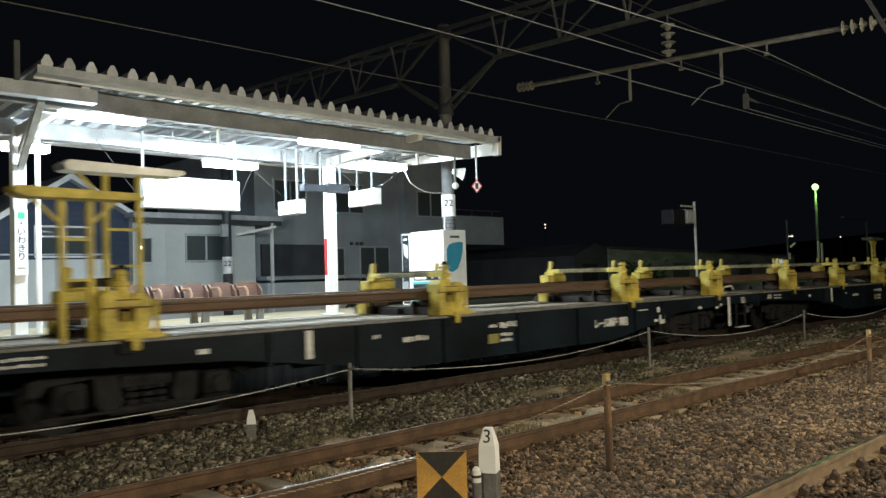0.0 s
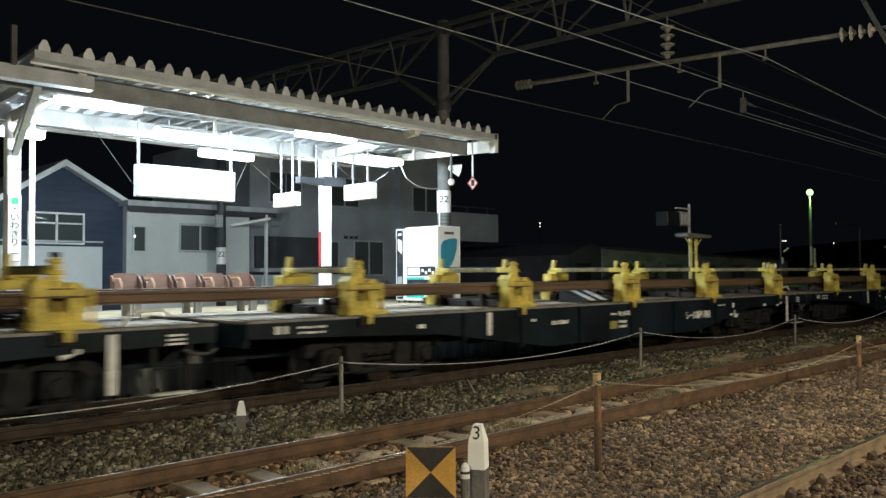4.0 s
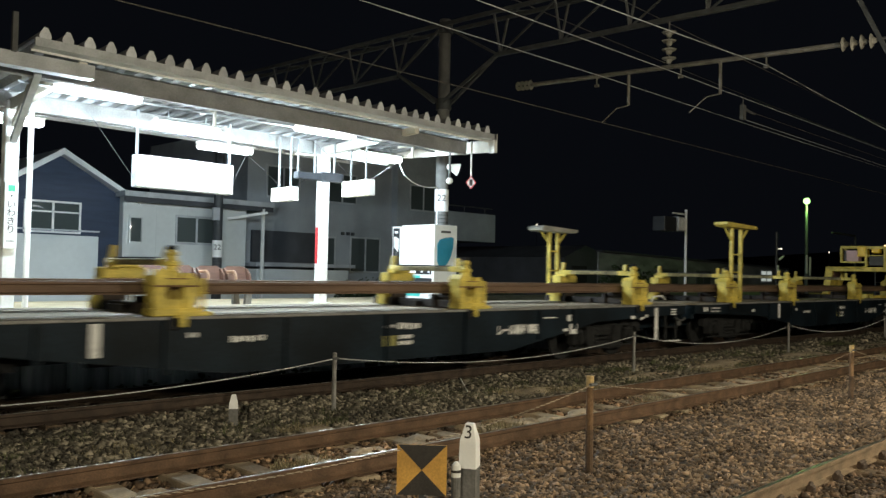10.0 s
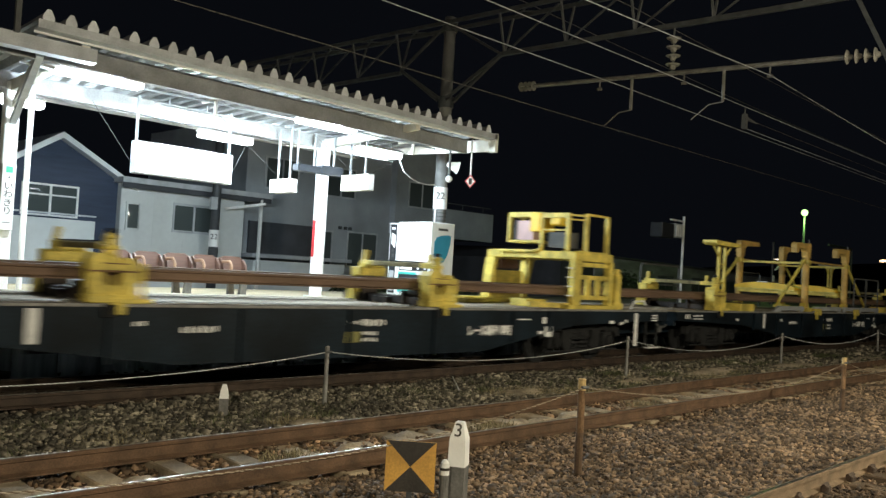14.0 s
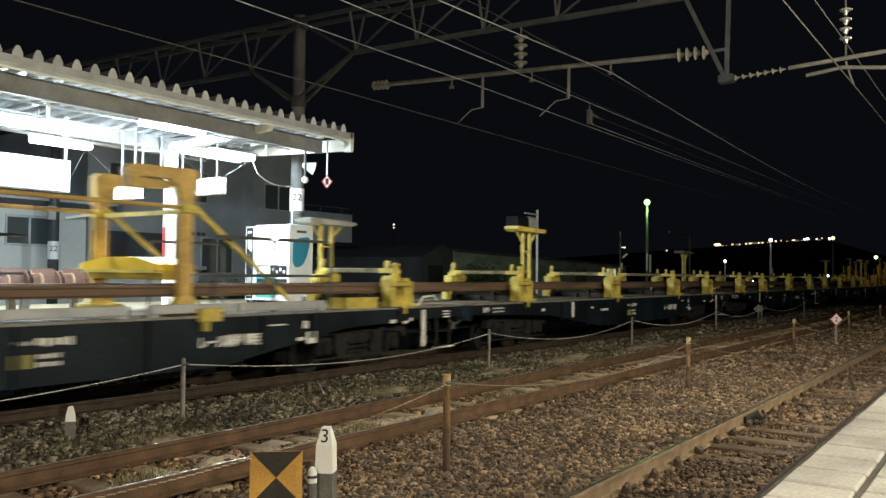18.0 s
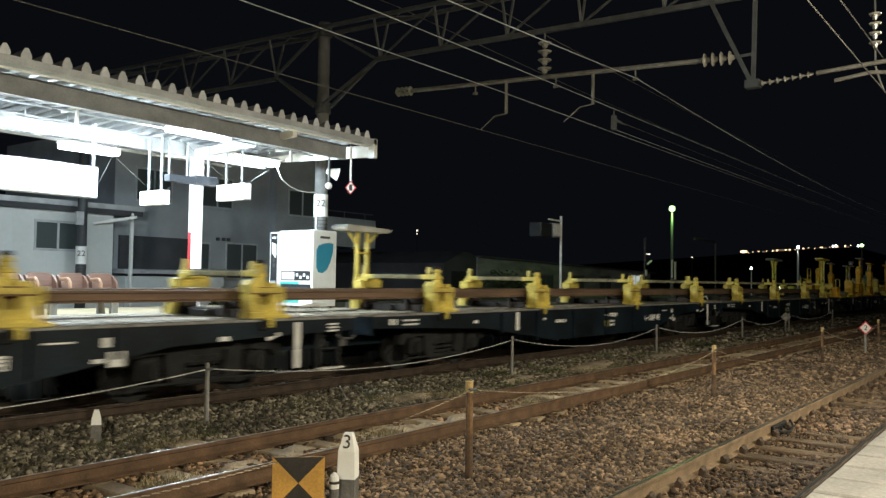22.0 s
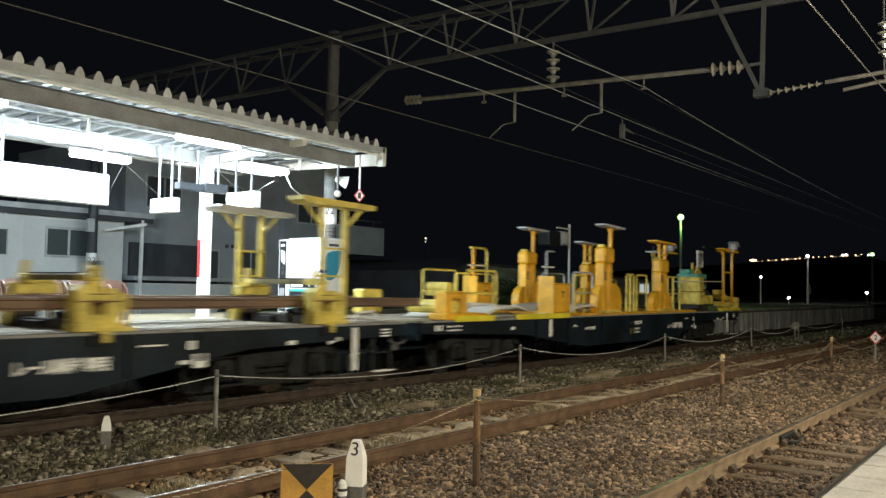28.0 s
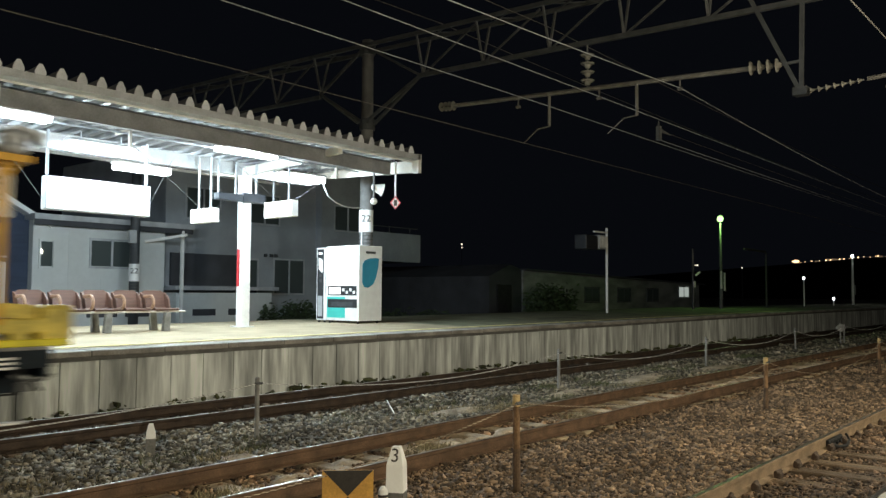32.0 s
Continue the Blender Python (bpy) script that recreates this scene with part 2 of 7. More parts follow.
BROWNSEAT = mat("brown_seat", (0.125, 0.064, 0.045), 0.45, var=0.2, scale=5, bump=0.05, stretch=(0.5, 4, 4))
WOODARM = mat("wooden_armrest", (0.4, 0.24, 0.15), 0.5, var=0.15, scale=6, bump=0.05)
NAVY = mat("navy_siding", (0.03, 0.045, 0.08), 0.7, var=0.15, scale=1, fine=12, bump=0.1, stretch=(1, 1, 8))
PALEWALL = mat("pale_panel_wall", (0.57, 0.6, 0.59), 0.7, var=0.05, scale=0.6, fine=6, bump=0.03)
# grey render; its blue tint stands in for lamp flare over the wall
GREYWALL = mat("flare_tinted_grey_wall", (0.3, 0.325, 0.345), 0.85, var=0.14, scale=0.8, fine=24, bump=0.15)
SHEDWALL = mat("shed_wall", (0.2, 0.205, 0.195), 0.85, var=0.3, scale=0.7, stretch=(1, 1, 3))
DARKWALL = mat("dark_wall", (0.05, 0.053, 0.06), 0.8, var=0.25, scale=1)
WINGLASS = glass("window_glass", (0.075, 0.09, 0.088), 0.015)
LEAF = mat("leaf_dark", (0.045, 0.07, 0.03), 0.7, var=0.3, island=0.5)
INSUL = mat("porcelain", (0.22, 0.21, 0.18), 0.25, var=0.2, bump=0.02)
WIRE_DARK = mat("tarnished_wire", (0.12, 0.11, 0.1), 0.6, 0.3, var=0.15)
DRYEARTH = mat("dry_earth", (0.4, 0.33, 0.24), 0.95, var=0.4, scale=2.5, fine=45, bump=0.6)
PIPE = mat("catenary_pipe", (0.16, 0.15, 0.13), 0.7, 0.2, var=0.25, scale=6, bump=0.15)
WIRE = mat("wire_metal", (0.55, 0.56, 0.58), 0.45, 0.3, var=0.15)
RED = mat("sign_red", (0.6, 0.05, 0.06), 0.5, var=0.1)
GREENMARK = mat("sign_green", (0.05, 0.5, 0.25), 0.5, var=0.05)
TREEHILL = mat("far_hill", (0.012, 0.014, 0.012), 1.0, var=0.4, scale=0.05)
TUBEGLOW = glow("tube_glow", (0.9, 0.97, 1.0), 8)
SIGNGLOW = glow("sign_glow", (0.93, 1.0, 0.95), 5)
VENDGLOW = glow("vending_glow", (0.93, 0.98, 1.0), 1.6)
GREENGLOW = glow("green_lamp_glow", (0.5, 1.0, 0.3), 1.9)
WHITEGLOW = glow("white_lamp_glow", (0.93, 0.98, 1.0), 6)
ORANGEGLOW = glow("orange_lamp_glow", (1.0, 0.58, 0.3), 2.6)
# emission that stands in for street light falling on far facades
ORANGEDIM = glow("dim_facade_glow", (1.0, 0.72, 0.45), 0.12)
TOWNGLOW = glow("town_lamp", (1.0, 0.85, 0.65), 1.0)
ROOMGLOW = glow("lit_window_glow", (0.9, 1.0, 0.92), 0.28)

# ---- mesh helpers ----


class Geo:
    """Vertices and faces of one mesh, gathered from simple solids."""

    def __init__(self):
        self.v, self.f = [], []

    def add(self, v, f):
        n = len(self.v)
        self.v += [tuple(p) for p in v]
        self.f += [tuple(i + n for i in q) for q in f]
        return self

    def box(self, x0, x1, y0, y1, z0, z1, c=0.0):
        """A box; c chamfers its upright and long edges a little."""
        if c <= 0:
            v = [(x, y, z) for z in (z0, z1) for x, y in ((x0, y0), (x1, y0), (x1, y1), (x0, y1))]
            return self.add(v, [(3, 2, 1, 0), (4, 5, 6, 7), (0, 1, 5, 4), (1, 2, 6, 5), (2, 3, 7, 6), (3, 0, 4, 7)])
        ring = [(x0 + c, y0), (x1 - c, y0), (x1, y0 + c), (x1, y1 - c), (x1 - c, y1), (x0 + c, y1), (x0, y1 - c), (x0, y0 + c)]
        ins = [(min(max(x, x0 + c), x1 - c), min(max(y, y0 + c), y1 - c)) for x, y in ring]
        v = [(x, y, z0) for x, y in ins] + [(x, y, z0 + c) for x, y in ring] + [(x, y, z1 - c) for x, y in ring] + [(x, y, z1) for x, y in ins]
        f = [tuple(range(7, -1, -1)), tuple(range(24, 32))]
        for k in range(3):
            f += [(8 * k + i, 8 * k + (i + 1) % 8, 8 * k + 8 + (i + 1) % 8, 8 * k + 8 + i) for i in range(8)]
        return self.add(v, f)

    def bar(self, p, q, w, h=None, up=(0, 0, 1)):
        """A square bar from p to q."""
        p, q, h = Vector(p), Vector(q), h or w
        d = (q - p).normalized()
        s = d.cross(Vector(up))
        s = s.normalized() if s.length > 1e-4 else Vector((1, 0, 0))
        u = s.cross(d)
        v = [e + s * a * w / 2 + u * b * h / 2 for e in (p, q) for a, b in ((-1, -1), (1, -1), (1, 1), (-1, 1))]
        return self.add(v, [(3, 2, 1, 0), (4, 5, 6, 7), (0, 1, 5, 4), (1, 2, 6, 5), (2, 3, 7, 6), (3, 0, 4, 7)])

    def cyl(self, p, q, r, r2=None, n=12):
        p, q = Vector(p), Vector(q)
        r2 = r if r2 is None else r2
        d = (q - p).normalized()
        a = d.orthogonal().normalized()
        b = d.cross(a)
        c = [(math.cos(2 * math.pi * i / n), math.sin(2 * math.pi * i / n)) for i in range(n)]
        v = [p + (a * x + b * y) * r for x, y in c] + [q + (a * x + b * y) * r2 for x, y in c]
        return self.add(v, [tuple(range(n - 1, -1, -1)), tuple(range(n, 2 * n))] + [(i, (i + 1) % n, n + (i + 1) % n, n + i) for i in range(n)])

    def tube(self, pts, r, n=6):
        """A bent tube, closed at both ends."""
        pts = [Vector(p) for p in pts]
        v, a = [], None
        for i, p in enumerate(pts):
            d = (pts[min(i + 1, len(pts) - 1)] - pts[max(i - 1, 0)]).normalized()
            a = d.orthogonal().normalized() if a is None else (a - d * a.dot(d)).normalized()
            b = d.cross(a)
            v += [p + (a * math.cos(2 * math.pi * k / n) + b * math.sin(2 * math.pi * k / n)) * r for k in range(n)]
        last = (len(pts) - 1) * n
        f = [tuple(range(n - 1, -1, -1)), tuple(range(last, last + n))]
        f += [(j * n + k, j * n + (k + 1) % n, j * n + n + (k + 1) % n, j * n + n + k) for j in range(len(pts) - 1) for k in range(n)]
        return self.add(v, f)

    def prism(self, outline, axis, a, b):
        """An outline of (u, w) pushed along an axis from a to b; u, w are the two other axes in order."""
        def at(u, w, t):
            return {"x": (t, u, w), "y": (u, t, w), "z": (u, w, t)}[axis]
        n = len(outline)
        v = [at(u, w, a) for u, w in outline] + [at(u, w, b) for u, w in outline]
        return self.add(v, [tuple(range(n - 1, -1, -1)), tuple(range(n, 2 * n))] + [(i, (i + 1) % n, n + (i + 1) % n, n + i) for i in range(n)])

    def lathe(self, x, y, outline, n=14):
        """A turned shape round the upright line through x, y; outline of (r, z)."""
        c = [(math.cos(2 * math.pi * i / n), math.sin(2 * math.pi * i / n)) for i in range(n)]
        v = [(x + r * a, y + r * b, z) for r, z in outline for a, b in c]
        f = [(k * n + i, k * n + (i + 1) % n, k * n + n + (i + 1) % n, k * n + n + i) for k in range(len(outline) - 1) for i in range(n)]
        return self.add(v, f + [tuple(range(n - 1, -1, -1)), tuple(range((len(outline) - 1) * n, len(outline) * n))])

    def ball(self, x, y, z, r, n=10):
        k = 6
        return self.lathe(x, y, [(max(r * math.sin(math.pi * i / k), 0.001), z - r * math.cos(math.pi * i / k)) for i in range(k + 1)], n)

    def mesh(self, name, material, smooth=False):
        me = bpy.data.meshes.new(name)
        me.from_pydata(self.v, [], self.f)
        bm = bmesh.new()
        bm.from_mesh(me)
        bmesh.ops.recalc_face_normals(bm, faces=bm.faces)
        bm.to_mesh(me)
        bm.free()
        if smooth:
            me.polygons.foreach_set("use_smooth", [True] * len(me.polygons))
        me.materials.append(material)
        return me


def part(name, geo, material, parent=None, label="", m=None, smooth=False):
    ob = new(name, geo.mesh(name, material, smooth) if isinstance(geo, Geo) else geo)
    if parent is not None:
        ob.parent = parent
    if m is not None:
        ob.matrix_basis = m
    if label:
        ob["label"] = label
    return ob


def thing(name, label, category, m=None, group="", kind=""):
    ob = new(name)
    ob.empty_display_size = 0.2
    if m is not None:
        ob.matrix_basis = m
    return tagged(ob, label, category, group, kind)


def whole(name, geo, material, label, category, m=None, group="", kind="", smooth=False):
    return tagged(part(name, geo, material, None, "", m, smooth), label, category, group, kind)


def text_mesh(words, size, material, depth=0.002, bold=0.0):
    """Flat letters, centred, in the x-z plane facing -y."""
    cu = bpy.data.curves.new("letters", "FONT")
    cu.body, cu.size, cu.extrude, cu.align_x, cu.align_y = words, size, depth, "CENTER", "CENTER"
    cu.offset = bold
    ob = bpy.data.objects.new("letters", cu)
    me = bpy.data.meshes.new_from_object(ob)
    bpy.data.objects.remove(ob)
    me.transform(Matrix.Rotation(radians(90), 4, "X"))
    me.materials.clear()
    me.materials.append(material)
    return me


EDGE = 11.7


def ztop(x, y):
    """The height of the far platform: it climbs a little along the line and towards its middle."""
    return 0.76 + 0.0036 * min(x, 40) + 0.015 * (min(y, 15.5) - EDGE) - 0.01 * max(0, y - 15.5)

# ---- ground, ballast and tracks ----
whole("ground", Geo().add([(-900, -900, -0.24), (900, -900, -0.24), (900, 900, -0.24), (-900, 900, -0.24)], [(0, 1, 2, 3)]), GROUND,
      "dark earth and ballast bed of a railway yard", "ground", kind="structure")


def stones(name, zones, material, label, category="ballast"):
    """Loose stones, each an uneven block of its own, strewn over zones (x0, x1, y0, y1, per square metre, size)."""
    cube = np.array([(x, y, z) for z in (-1, 1) for x, y in ((-1, -1), (1, -1), (1, 1), (-1, 1))], float) * 0.5
    quads = np.array([(3, 2, 1, 0), (4, 5, 6, 7), (0, 1, 5, 4), (1, 2, 6, 5), (2, 3, 7, 6), (3, 0, 4, 7)])
    verts = []
    for x0, x1, y0, y1, dense, size, z in zones:
        n = int((x1 - x0) * (y1 - y0) * dense)
        at = np.stack([np.random.uniform(x0, x1, n), np.random.uniform(y0, y1, n), np.zeros(n)], 1)
        at[:, 2] = z + 0.025 * np.sin(at[:, 0] * 1.3 + at[:, 1] * 2.1) + np.random.uniform(-0.02, 0.02, n)
        s = size * np.random.uniform(0.45, 1.5, (n, 1, 1)) * np.random.uniform(0.4, 1.6, (n, 1, 3)) * np.array((1.25, 1.0, 0.75))
        v = cube * (1 + np.random.uniform(-0.8, 0.45, (n, 8, 3))) * s
        a, b = np.random.uniform(0, 6.3, n), np.random.uniform(-0.9, 0.9, n)
        ca, sa, cb, sb = np.cos(a), np.sin(a), np.cos(b), np.sin(b)
        zero, one = np.zeros(n), np.ones(n)
        turn = np.array([[ca, -sa, zero], [sa, ca, zero], [zero, zero, one]]).transpose(2, 0, 1) @ np.array([[one, zero, zero], [zero, cb, -sb], [zero, sb, cb]]).transpose(2, 0, 1)
        verts.append((v @ turn.transpose(0, 2, 1) + at[:, None]).reshape(-1, 3))
    verts = np.concatenate(verts)
    n = len(verts) // 8
    faces = (quads[None] + 8 * np.arange(n)[:, None, None]).reshape(-1)
    me = bpy.data.meshes.new(name)
    me.vertices.add(len(verts))
    me.vertices.foreach_set("co", verts.ravel())
    me.loops.add(len(faces))
    me.loops.foreach_set("vertex_index", faces)
    me.polygons.add(n * 6)
    me.polygons.foreach_set("loop_start", np.arange(n * 6) * 4)
    me.update(calc_edges=True)
    me.validate()
    me.materials.append(material)
    return tagged(new(name, me), label, category, kind="stuff")


stones("ballast_brown", [(-10, 1.2, 0.75, 5.5, 90, 0.07, -0.18), (1.2, 9, 2.85, 5.5, 1800, 0.029, -0.172), (9, 17, 2.85, 5.5, 1350, 0.032, -0.175),
                         (17, 30, 2.85, 5.4, 420, 0.053, -0.175), (30, 60, 0.8, 5.4, 60, 0.1, -0.18)], STONE,
       "brown-grey crushed stone ballast between the tracks")
stones("ballast_oily", [(1.2, 12, 0.8, 2.72, 1150, 0.031, -0.178), (12, 30, 0.8, 2.72, 400, 0.047, -0.185)], STONE_TRACK,
       "dark oil-stained ballast between the near rails")
stones("ballast_rusty", [(-10, 0.5, 5.3, 7.15, 90, 0.07, -0.19), (0.5, 14, 5.3, 7.15, 520, 0.036, -0.205), (14, 32, 5.3, 7.15, 230, 0.05, -0.205), (32, 60, 5.3, 7.2, 40, 0.1, -0.2)], STONE_RUST,
       "rust-stained ballast of the middle track")
stones("ballast_grey", [(-10, 1.5, 7.15, 9.5, 90, 0.07, -0.17), (1.5, 12, 7.15, 9.2, 950, 0.036, -0.15), (1.5, 30, 8.9, 9.2, 500, 0.04, -0.12), (12, 22, 7.15, 9.2, 620, 0.042, -0.16), (22, 60, 7.15, 9.4, 90, 0.075, -0.17)], STONE_GREY,
       "grey crushed stone ballast before the far track")
stones("ballast_dark", [(-4, 14, 9.2, 11.7, 260, 0.045, -0.2), (14, 30, 9.2, 11.7, 120, 0.06, -0.2), (30, 60, 9.2, 11.7, 30, 0.1, -0.2)], STONE_DARK,
       "dark oily ballast of the far track")


def tufts(name, spots, label, material=None):
    g = Geo()
    for x, y, r, n in spots:
        for _ in range(n):
            a, d, h, t = random.uniform(0, 6.3), r * math.sqrt(random.random()), random.uniform(0.03, 0.1), random.uniform(0, 6.3)
            px, py = x + d * math.cos(a) * 1.8, y + d * math.sin(a)
            w = 0.008
            g.add([(px - w * math.cos(t), py - w * math.sin(t), -0.18), (px + w * math.cos(t), py + w * math.sin(t), -0.18),
                   (px + random.uniform(-0.07, 0.07), py + random.uniform(-0.07, 0.07), -0.15 + h)], [(0, 1, 2)])
    me = bpy.data.meshes.new(name)
    me.from_pydata(g.v, [], g.f)
    me.materials.append(material or GRASS)
    tagged(new(name, me), label, "grass", kind="stuff")


tufts("dry_grass", [(3.4, 7.6, 0.3, 500), (5.3, 7.5, 0.2, 260), (10.6, 7.45, 0.35, 420), (14.8, 7.35, 0.4, 420), (4.4, 6.2, 0.18, 200), (7.2, 6.25, 0.2, 220), (10.6, 6.2, 0.25, 220),
                    (17.5, 7.4, 0.5, 420), (9.6, 7.8, 0.4, 500), (12.9, 7.8, 0.5, 500), (16.4, 8.0, 0.6, 500), (23, 7.0, 0.6, 420), (28, 6.6, 0.8, 420), (6.0, 6.9, 0.12, 120), (24, 4.6, 0.5, 250)],
      "tufts of dry pale grass in the ballast")
tufts("green_weeds", [(random.uniform(1.5, 26) ** 1.0, random.uniform(7.3, 9.1), random.uniform(0.1, 0.3), 90) for _ in range(70)], "low dark green weeds between the stones", MOSS)


def patch(x, y, w, d, seed, top=-0.09):
    """A low uneven heap of dry earth, spread over the stones."""
    rng = random.Random(seed)
    n, rings = 22, 4
    ph = [rng.uniform(0, 6.3) for _ in range(3)]
    g, v = Geo(), [(x, y, top)]
    for r in range(1, rings + 1):
        for k in range(n):
            a = 2 * math.pi * k / n
            q = r / rings * (1 + 0.2 * math.sin(2 * a + ph[0]) + 0.14 * math.sin(5 * a + ph[1]) + 0.1 * math.sin(9 * a + ph[2]))
            v.append((x + w * q * math.cos(a), y + d * q * math.sin(a), top - 0.1 * (r / rings) ** 2.2 + rng.uniform(-0.012, 0.012)))
    f = [(0, 1 + k, 1 + (k + 1) % n) for k in range(n)]
    for r in range(rings - 1):
        f += [(1 + r * n + k, 1 + r * n + n + k, 1 + r * n + n + (k + 1) % n, 1 + r * n + (k + 1) % n) for k in range(n)]
    whole("dry_earth_patch", g.add(v, f), DRYEARTH, "patch of pale dry earth and weeds on the ballast", "earth", kind="stuff", smooth=True)


for i, (x, y, w, d) in enumerate(((9.6, 7.75, 0.9, 0.32), (12.9, 7.75, 1.3, 0.4), (16.4, 8.0, 1.5, 0.45), (19.6, 7.7, 1.6, 0.4), (24, 7.6, 2.2, 0.4), (5.4, 7.35, 0.4, 0.14), (29, 7.2, 2.5, 0.5))):
    patch(x, y, w, d, i)
for i in range(26):  # sand washed in between the rails of the middle track
    patch(2.2 + 0.62 * i + random.uniform(-0.15, 0.15), 6.2 + random.uniform(-0.28, 0.28), random.uniform(0.14, 0.34), random.uniform(0.1, 0.24), 40 + i, -0.135 + random.uniform(-0.02, 0.01))

RAIL_SIDE = [(-0.0635, -0.153), (0.0635, -0.153), (0.0635, -0.14), (0.012, -0.122), (0.012, -0.045), (0.032, -0.034), (0.032, -0.006), (0.024, -0.002),
             (-0.024, -0.002), (-0.032, -0.006), (-0.032, -0.034), (-0.012, -0.045), (-0.012, -0.122), (-0.0635, -0.14)]


def track(name, y, rust, sleeper, label, shine_w, near, near_side=False):
    t = thing(name, label, "railway track", pose(0, y, 0), kind="structure")
    for side in (-0.565, 0.565):
        # the rail by the platform is coloured darker for the platform's shadow
        r = part("rail", Geo().prism([(u + side, w) for u, w in RAIL_SIDE], "x", -12, 140), RUST_DARK_SHADE if near_side and side < 0 else rust, t)
        part("running_surface", Geo().box(-12, 140, side - shine_w / 2, side + shine_w / 2, -0.002, 0.001), SHINE, r, "polished rail head")
    one = Geo().box(-0.11, 0.11, -0.74, 0.74, -0.3, -0.152, 0.012).mesh("sleeper", sleeper)
    plate = Geo().box(-0.09, 0.09, -0.11, 0.11, -0.152, -0.143).mesh("tie_plate", rust)
    clip = Geo().box(-0.045, 0.045, -0.035, 0.035, -0.145, -0.085, 0.012).cyl((-0.05, 0.005, -0.09), (0.05, 0.005, -0.08), 0.022, n=6).mesh("rail_clip", RUST_DARK_SHADE)
    x, i = -11.5, 0
    while x < 58:
        s = part("sleeper", one, sleeper, t, m=pose(x + random.uniform(-0.02, 0.02), 0, random.uniform(-0.008, 0.004), 0, 0, random.uniform(-0.8, 0.8)))
        if x < near:
            for side in (-0.565, 0.565):
                part("tie_plate", plate, rust, s, m=pose(0, side, 0))
        if x < near and near_side:
            for side in (-0.565, 0.565):
                for d in (-0.095, 0.095):
                    part("rail_clip", clip, None, s, m=pose(0, side + d, 0, 0, 0, random.uniform(-12, 12)))
        x += 0.62
        i += 1
    return t


near_track = track("track_near", 2.2, RUST_PALE, SLEEPER, "near railway track on dark wooden sleepers", 0.03, 22, True)
track("track_middle", 6.2, RUST, SLEEPER_PALE, "rusty middle track with a bright worn rail head", 0.016, 22)
track("track_far", 10.2, RUST_DARK_SHADE, SLEEPER, "far track beside the platform, under the train", 0.03, 10)
joint = Geo().box(-0.3, 0.3, 0.515, 0.55, -0.13, -0.045, 0.008)
for k in range(4):
    joint.cyl((-0.22 + 0.145 * k, 0.47, -0.09), (-0.22 + 0.145 * k, 0.52, -0.09), 0.026, n=6)
part("fishplate", joint, BOGIE, near_track, "dark bolted rail joint", pose(10.6, 0, 0))
part("bond_cable", Geo().tube([(10.2, 0.5, -0.06), (10.35, 0.43, -0.11), (10.6, 0.4, -0.13), (10.85, 0.43, -0.11), (11.0, 0.5, -0.06)], 0.018, 6), BOGIE, near_track, "black bonding cable")

# ---- far platform ----
plat = thing("platform_far", "island platform with a stained concrete panel wall and pale top", "platform", kind="structure")
ys = [EDGE + 0.45, 13.5, 15.5, 17.5, 19.4]
for first, count, mt in ((-20, 9, ASPHALT), (16, 36, ASPHALT_MOSSY)):
    part("platform_top", Geo().add([(first + 4 * i, y, ztop(first + 4 * i, y) - 0.004) for i in range(count + 1) for y in ys], [(i * 5 + j, i * 5 + 5 + j, i * 5 + 6 + j, i * 5 + 1 + j) for i in range(count) for j in range(4)]), mt, plat)
part("core", Geo().box(-20, 160, EDGE + 0.12, 19.4, -0.3, 0.66), CONCRETE_DARK, plat)
x = -4.0
panel = Geo().prism([(0.009, -0.3), (0.586, -0.3), (0.586, 0.635), (0.009, 0.635)], "y", 0.07, 0.12)
panel_me = panel.mesh("concrete_panel", CONCRETE)
while x < 70:
    p = part("concrete_panel", panel_me, CONCRETE, plat, m=pose(x, EDGE + random.uniform(-0.006, 0.006), 0.0036 * min(x, 40)))
    x += 0.595
cop = Geo().box(0.003, 1.192, 0.0, 0.45, -0.09, 0.0, 0.012).mesh("coping_stone", COPING)
# dark strip that draws the shadow line beneath the coping
shade_lip = Geo().box(0.0, 1.195, 0.035, 0.2, -0.15, -0.09).mesh("shade_lip", CONCRETE_DARK)
x = -6.0
while x < 70:
    c = part("coping_stone", cop, COPING, plat, m=pose(x, EDGE, ztop(x + 0.6, EDGE) + random.uniform(-0.002, 0.002)))
    part("shade_lip", shade_lip, CONCRETE_DARK, c)
    x += 1.195
part("warning_line", Geo().box(-6, 39, EDGE + 0.58, EDGE + 0.78, 0, 0.006), YELLOW_LINE, plat, "worn yellow line", pose(0, 0, ztop(0, EDGE + 0.67) + 0.001, 0, -0.206, 0))
whole("weed_strip", Geo().box(18, 60, 12.9, 13.1, 0, 0.001), GRASS, "thin line of weeds on the platform", "weeds", pose(0, 0, ztop(0, 13.0), 0, -0.206, 0), kind="stuff")

# ---- own platform, under the camera ----
own = thing("platform_near", "near platform edge paved with pale square tiles", "platform", kind="structure")
part("body", Geo().box(-30, 120, -7, 0.77, -0.3, 0.802), CONCRETE_DARK, own)
part("paving_bed", Geo().box(-30, 120, -7, 0.76, 0.79, 0.8045), JOINTFILL, own, "dark dirt in the joints of the paving")
rest = Geo()
for i in range(-40, 100):
    for j in range(18):
        if not (0 <= i < 40 and j < 7):
            x, y = 1.8 + 0.3 * i, 0.53 - 0.3 * j
            rest.box(x + 0.014, x + 0.286, y + 0.014, y + 0.286, 0.79, 0.82)
tagged(part("paving_rest", rest, TILE, own), "", "", kind="stuff")
tile = Geo().box(0.014, 0.286, 0.014, 0.286, 0.0, 0.035, 0.008).mesh("paving_tile", TILE)
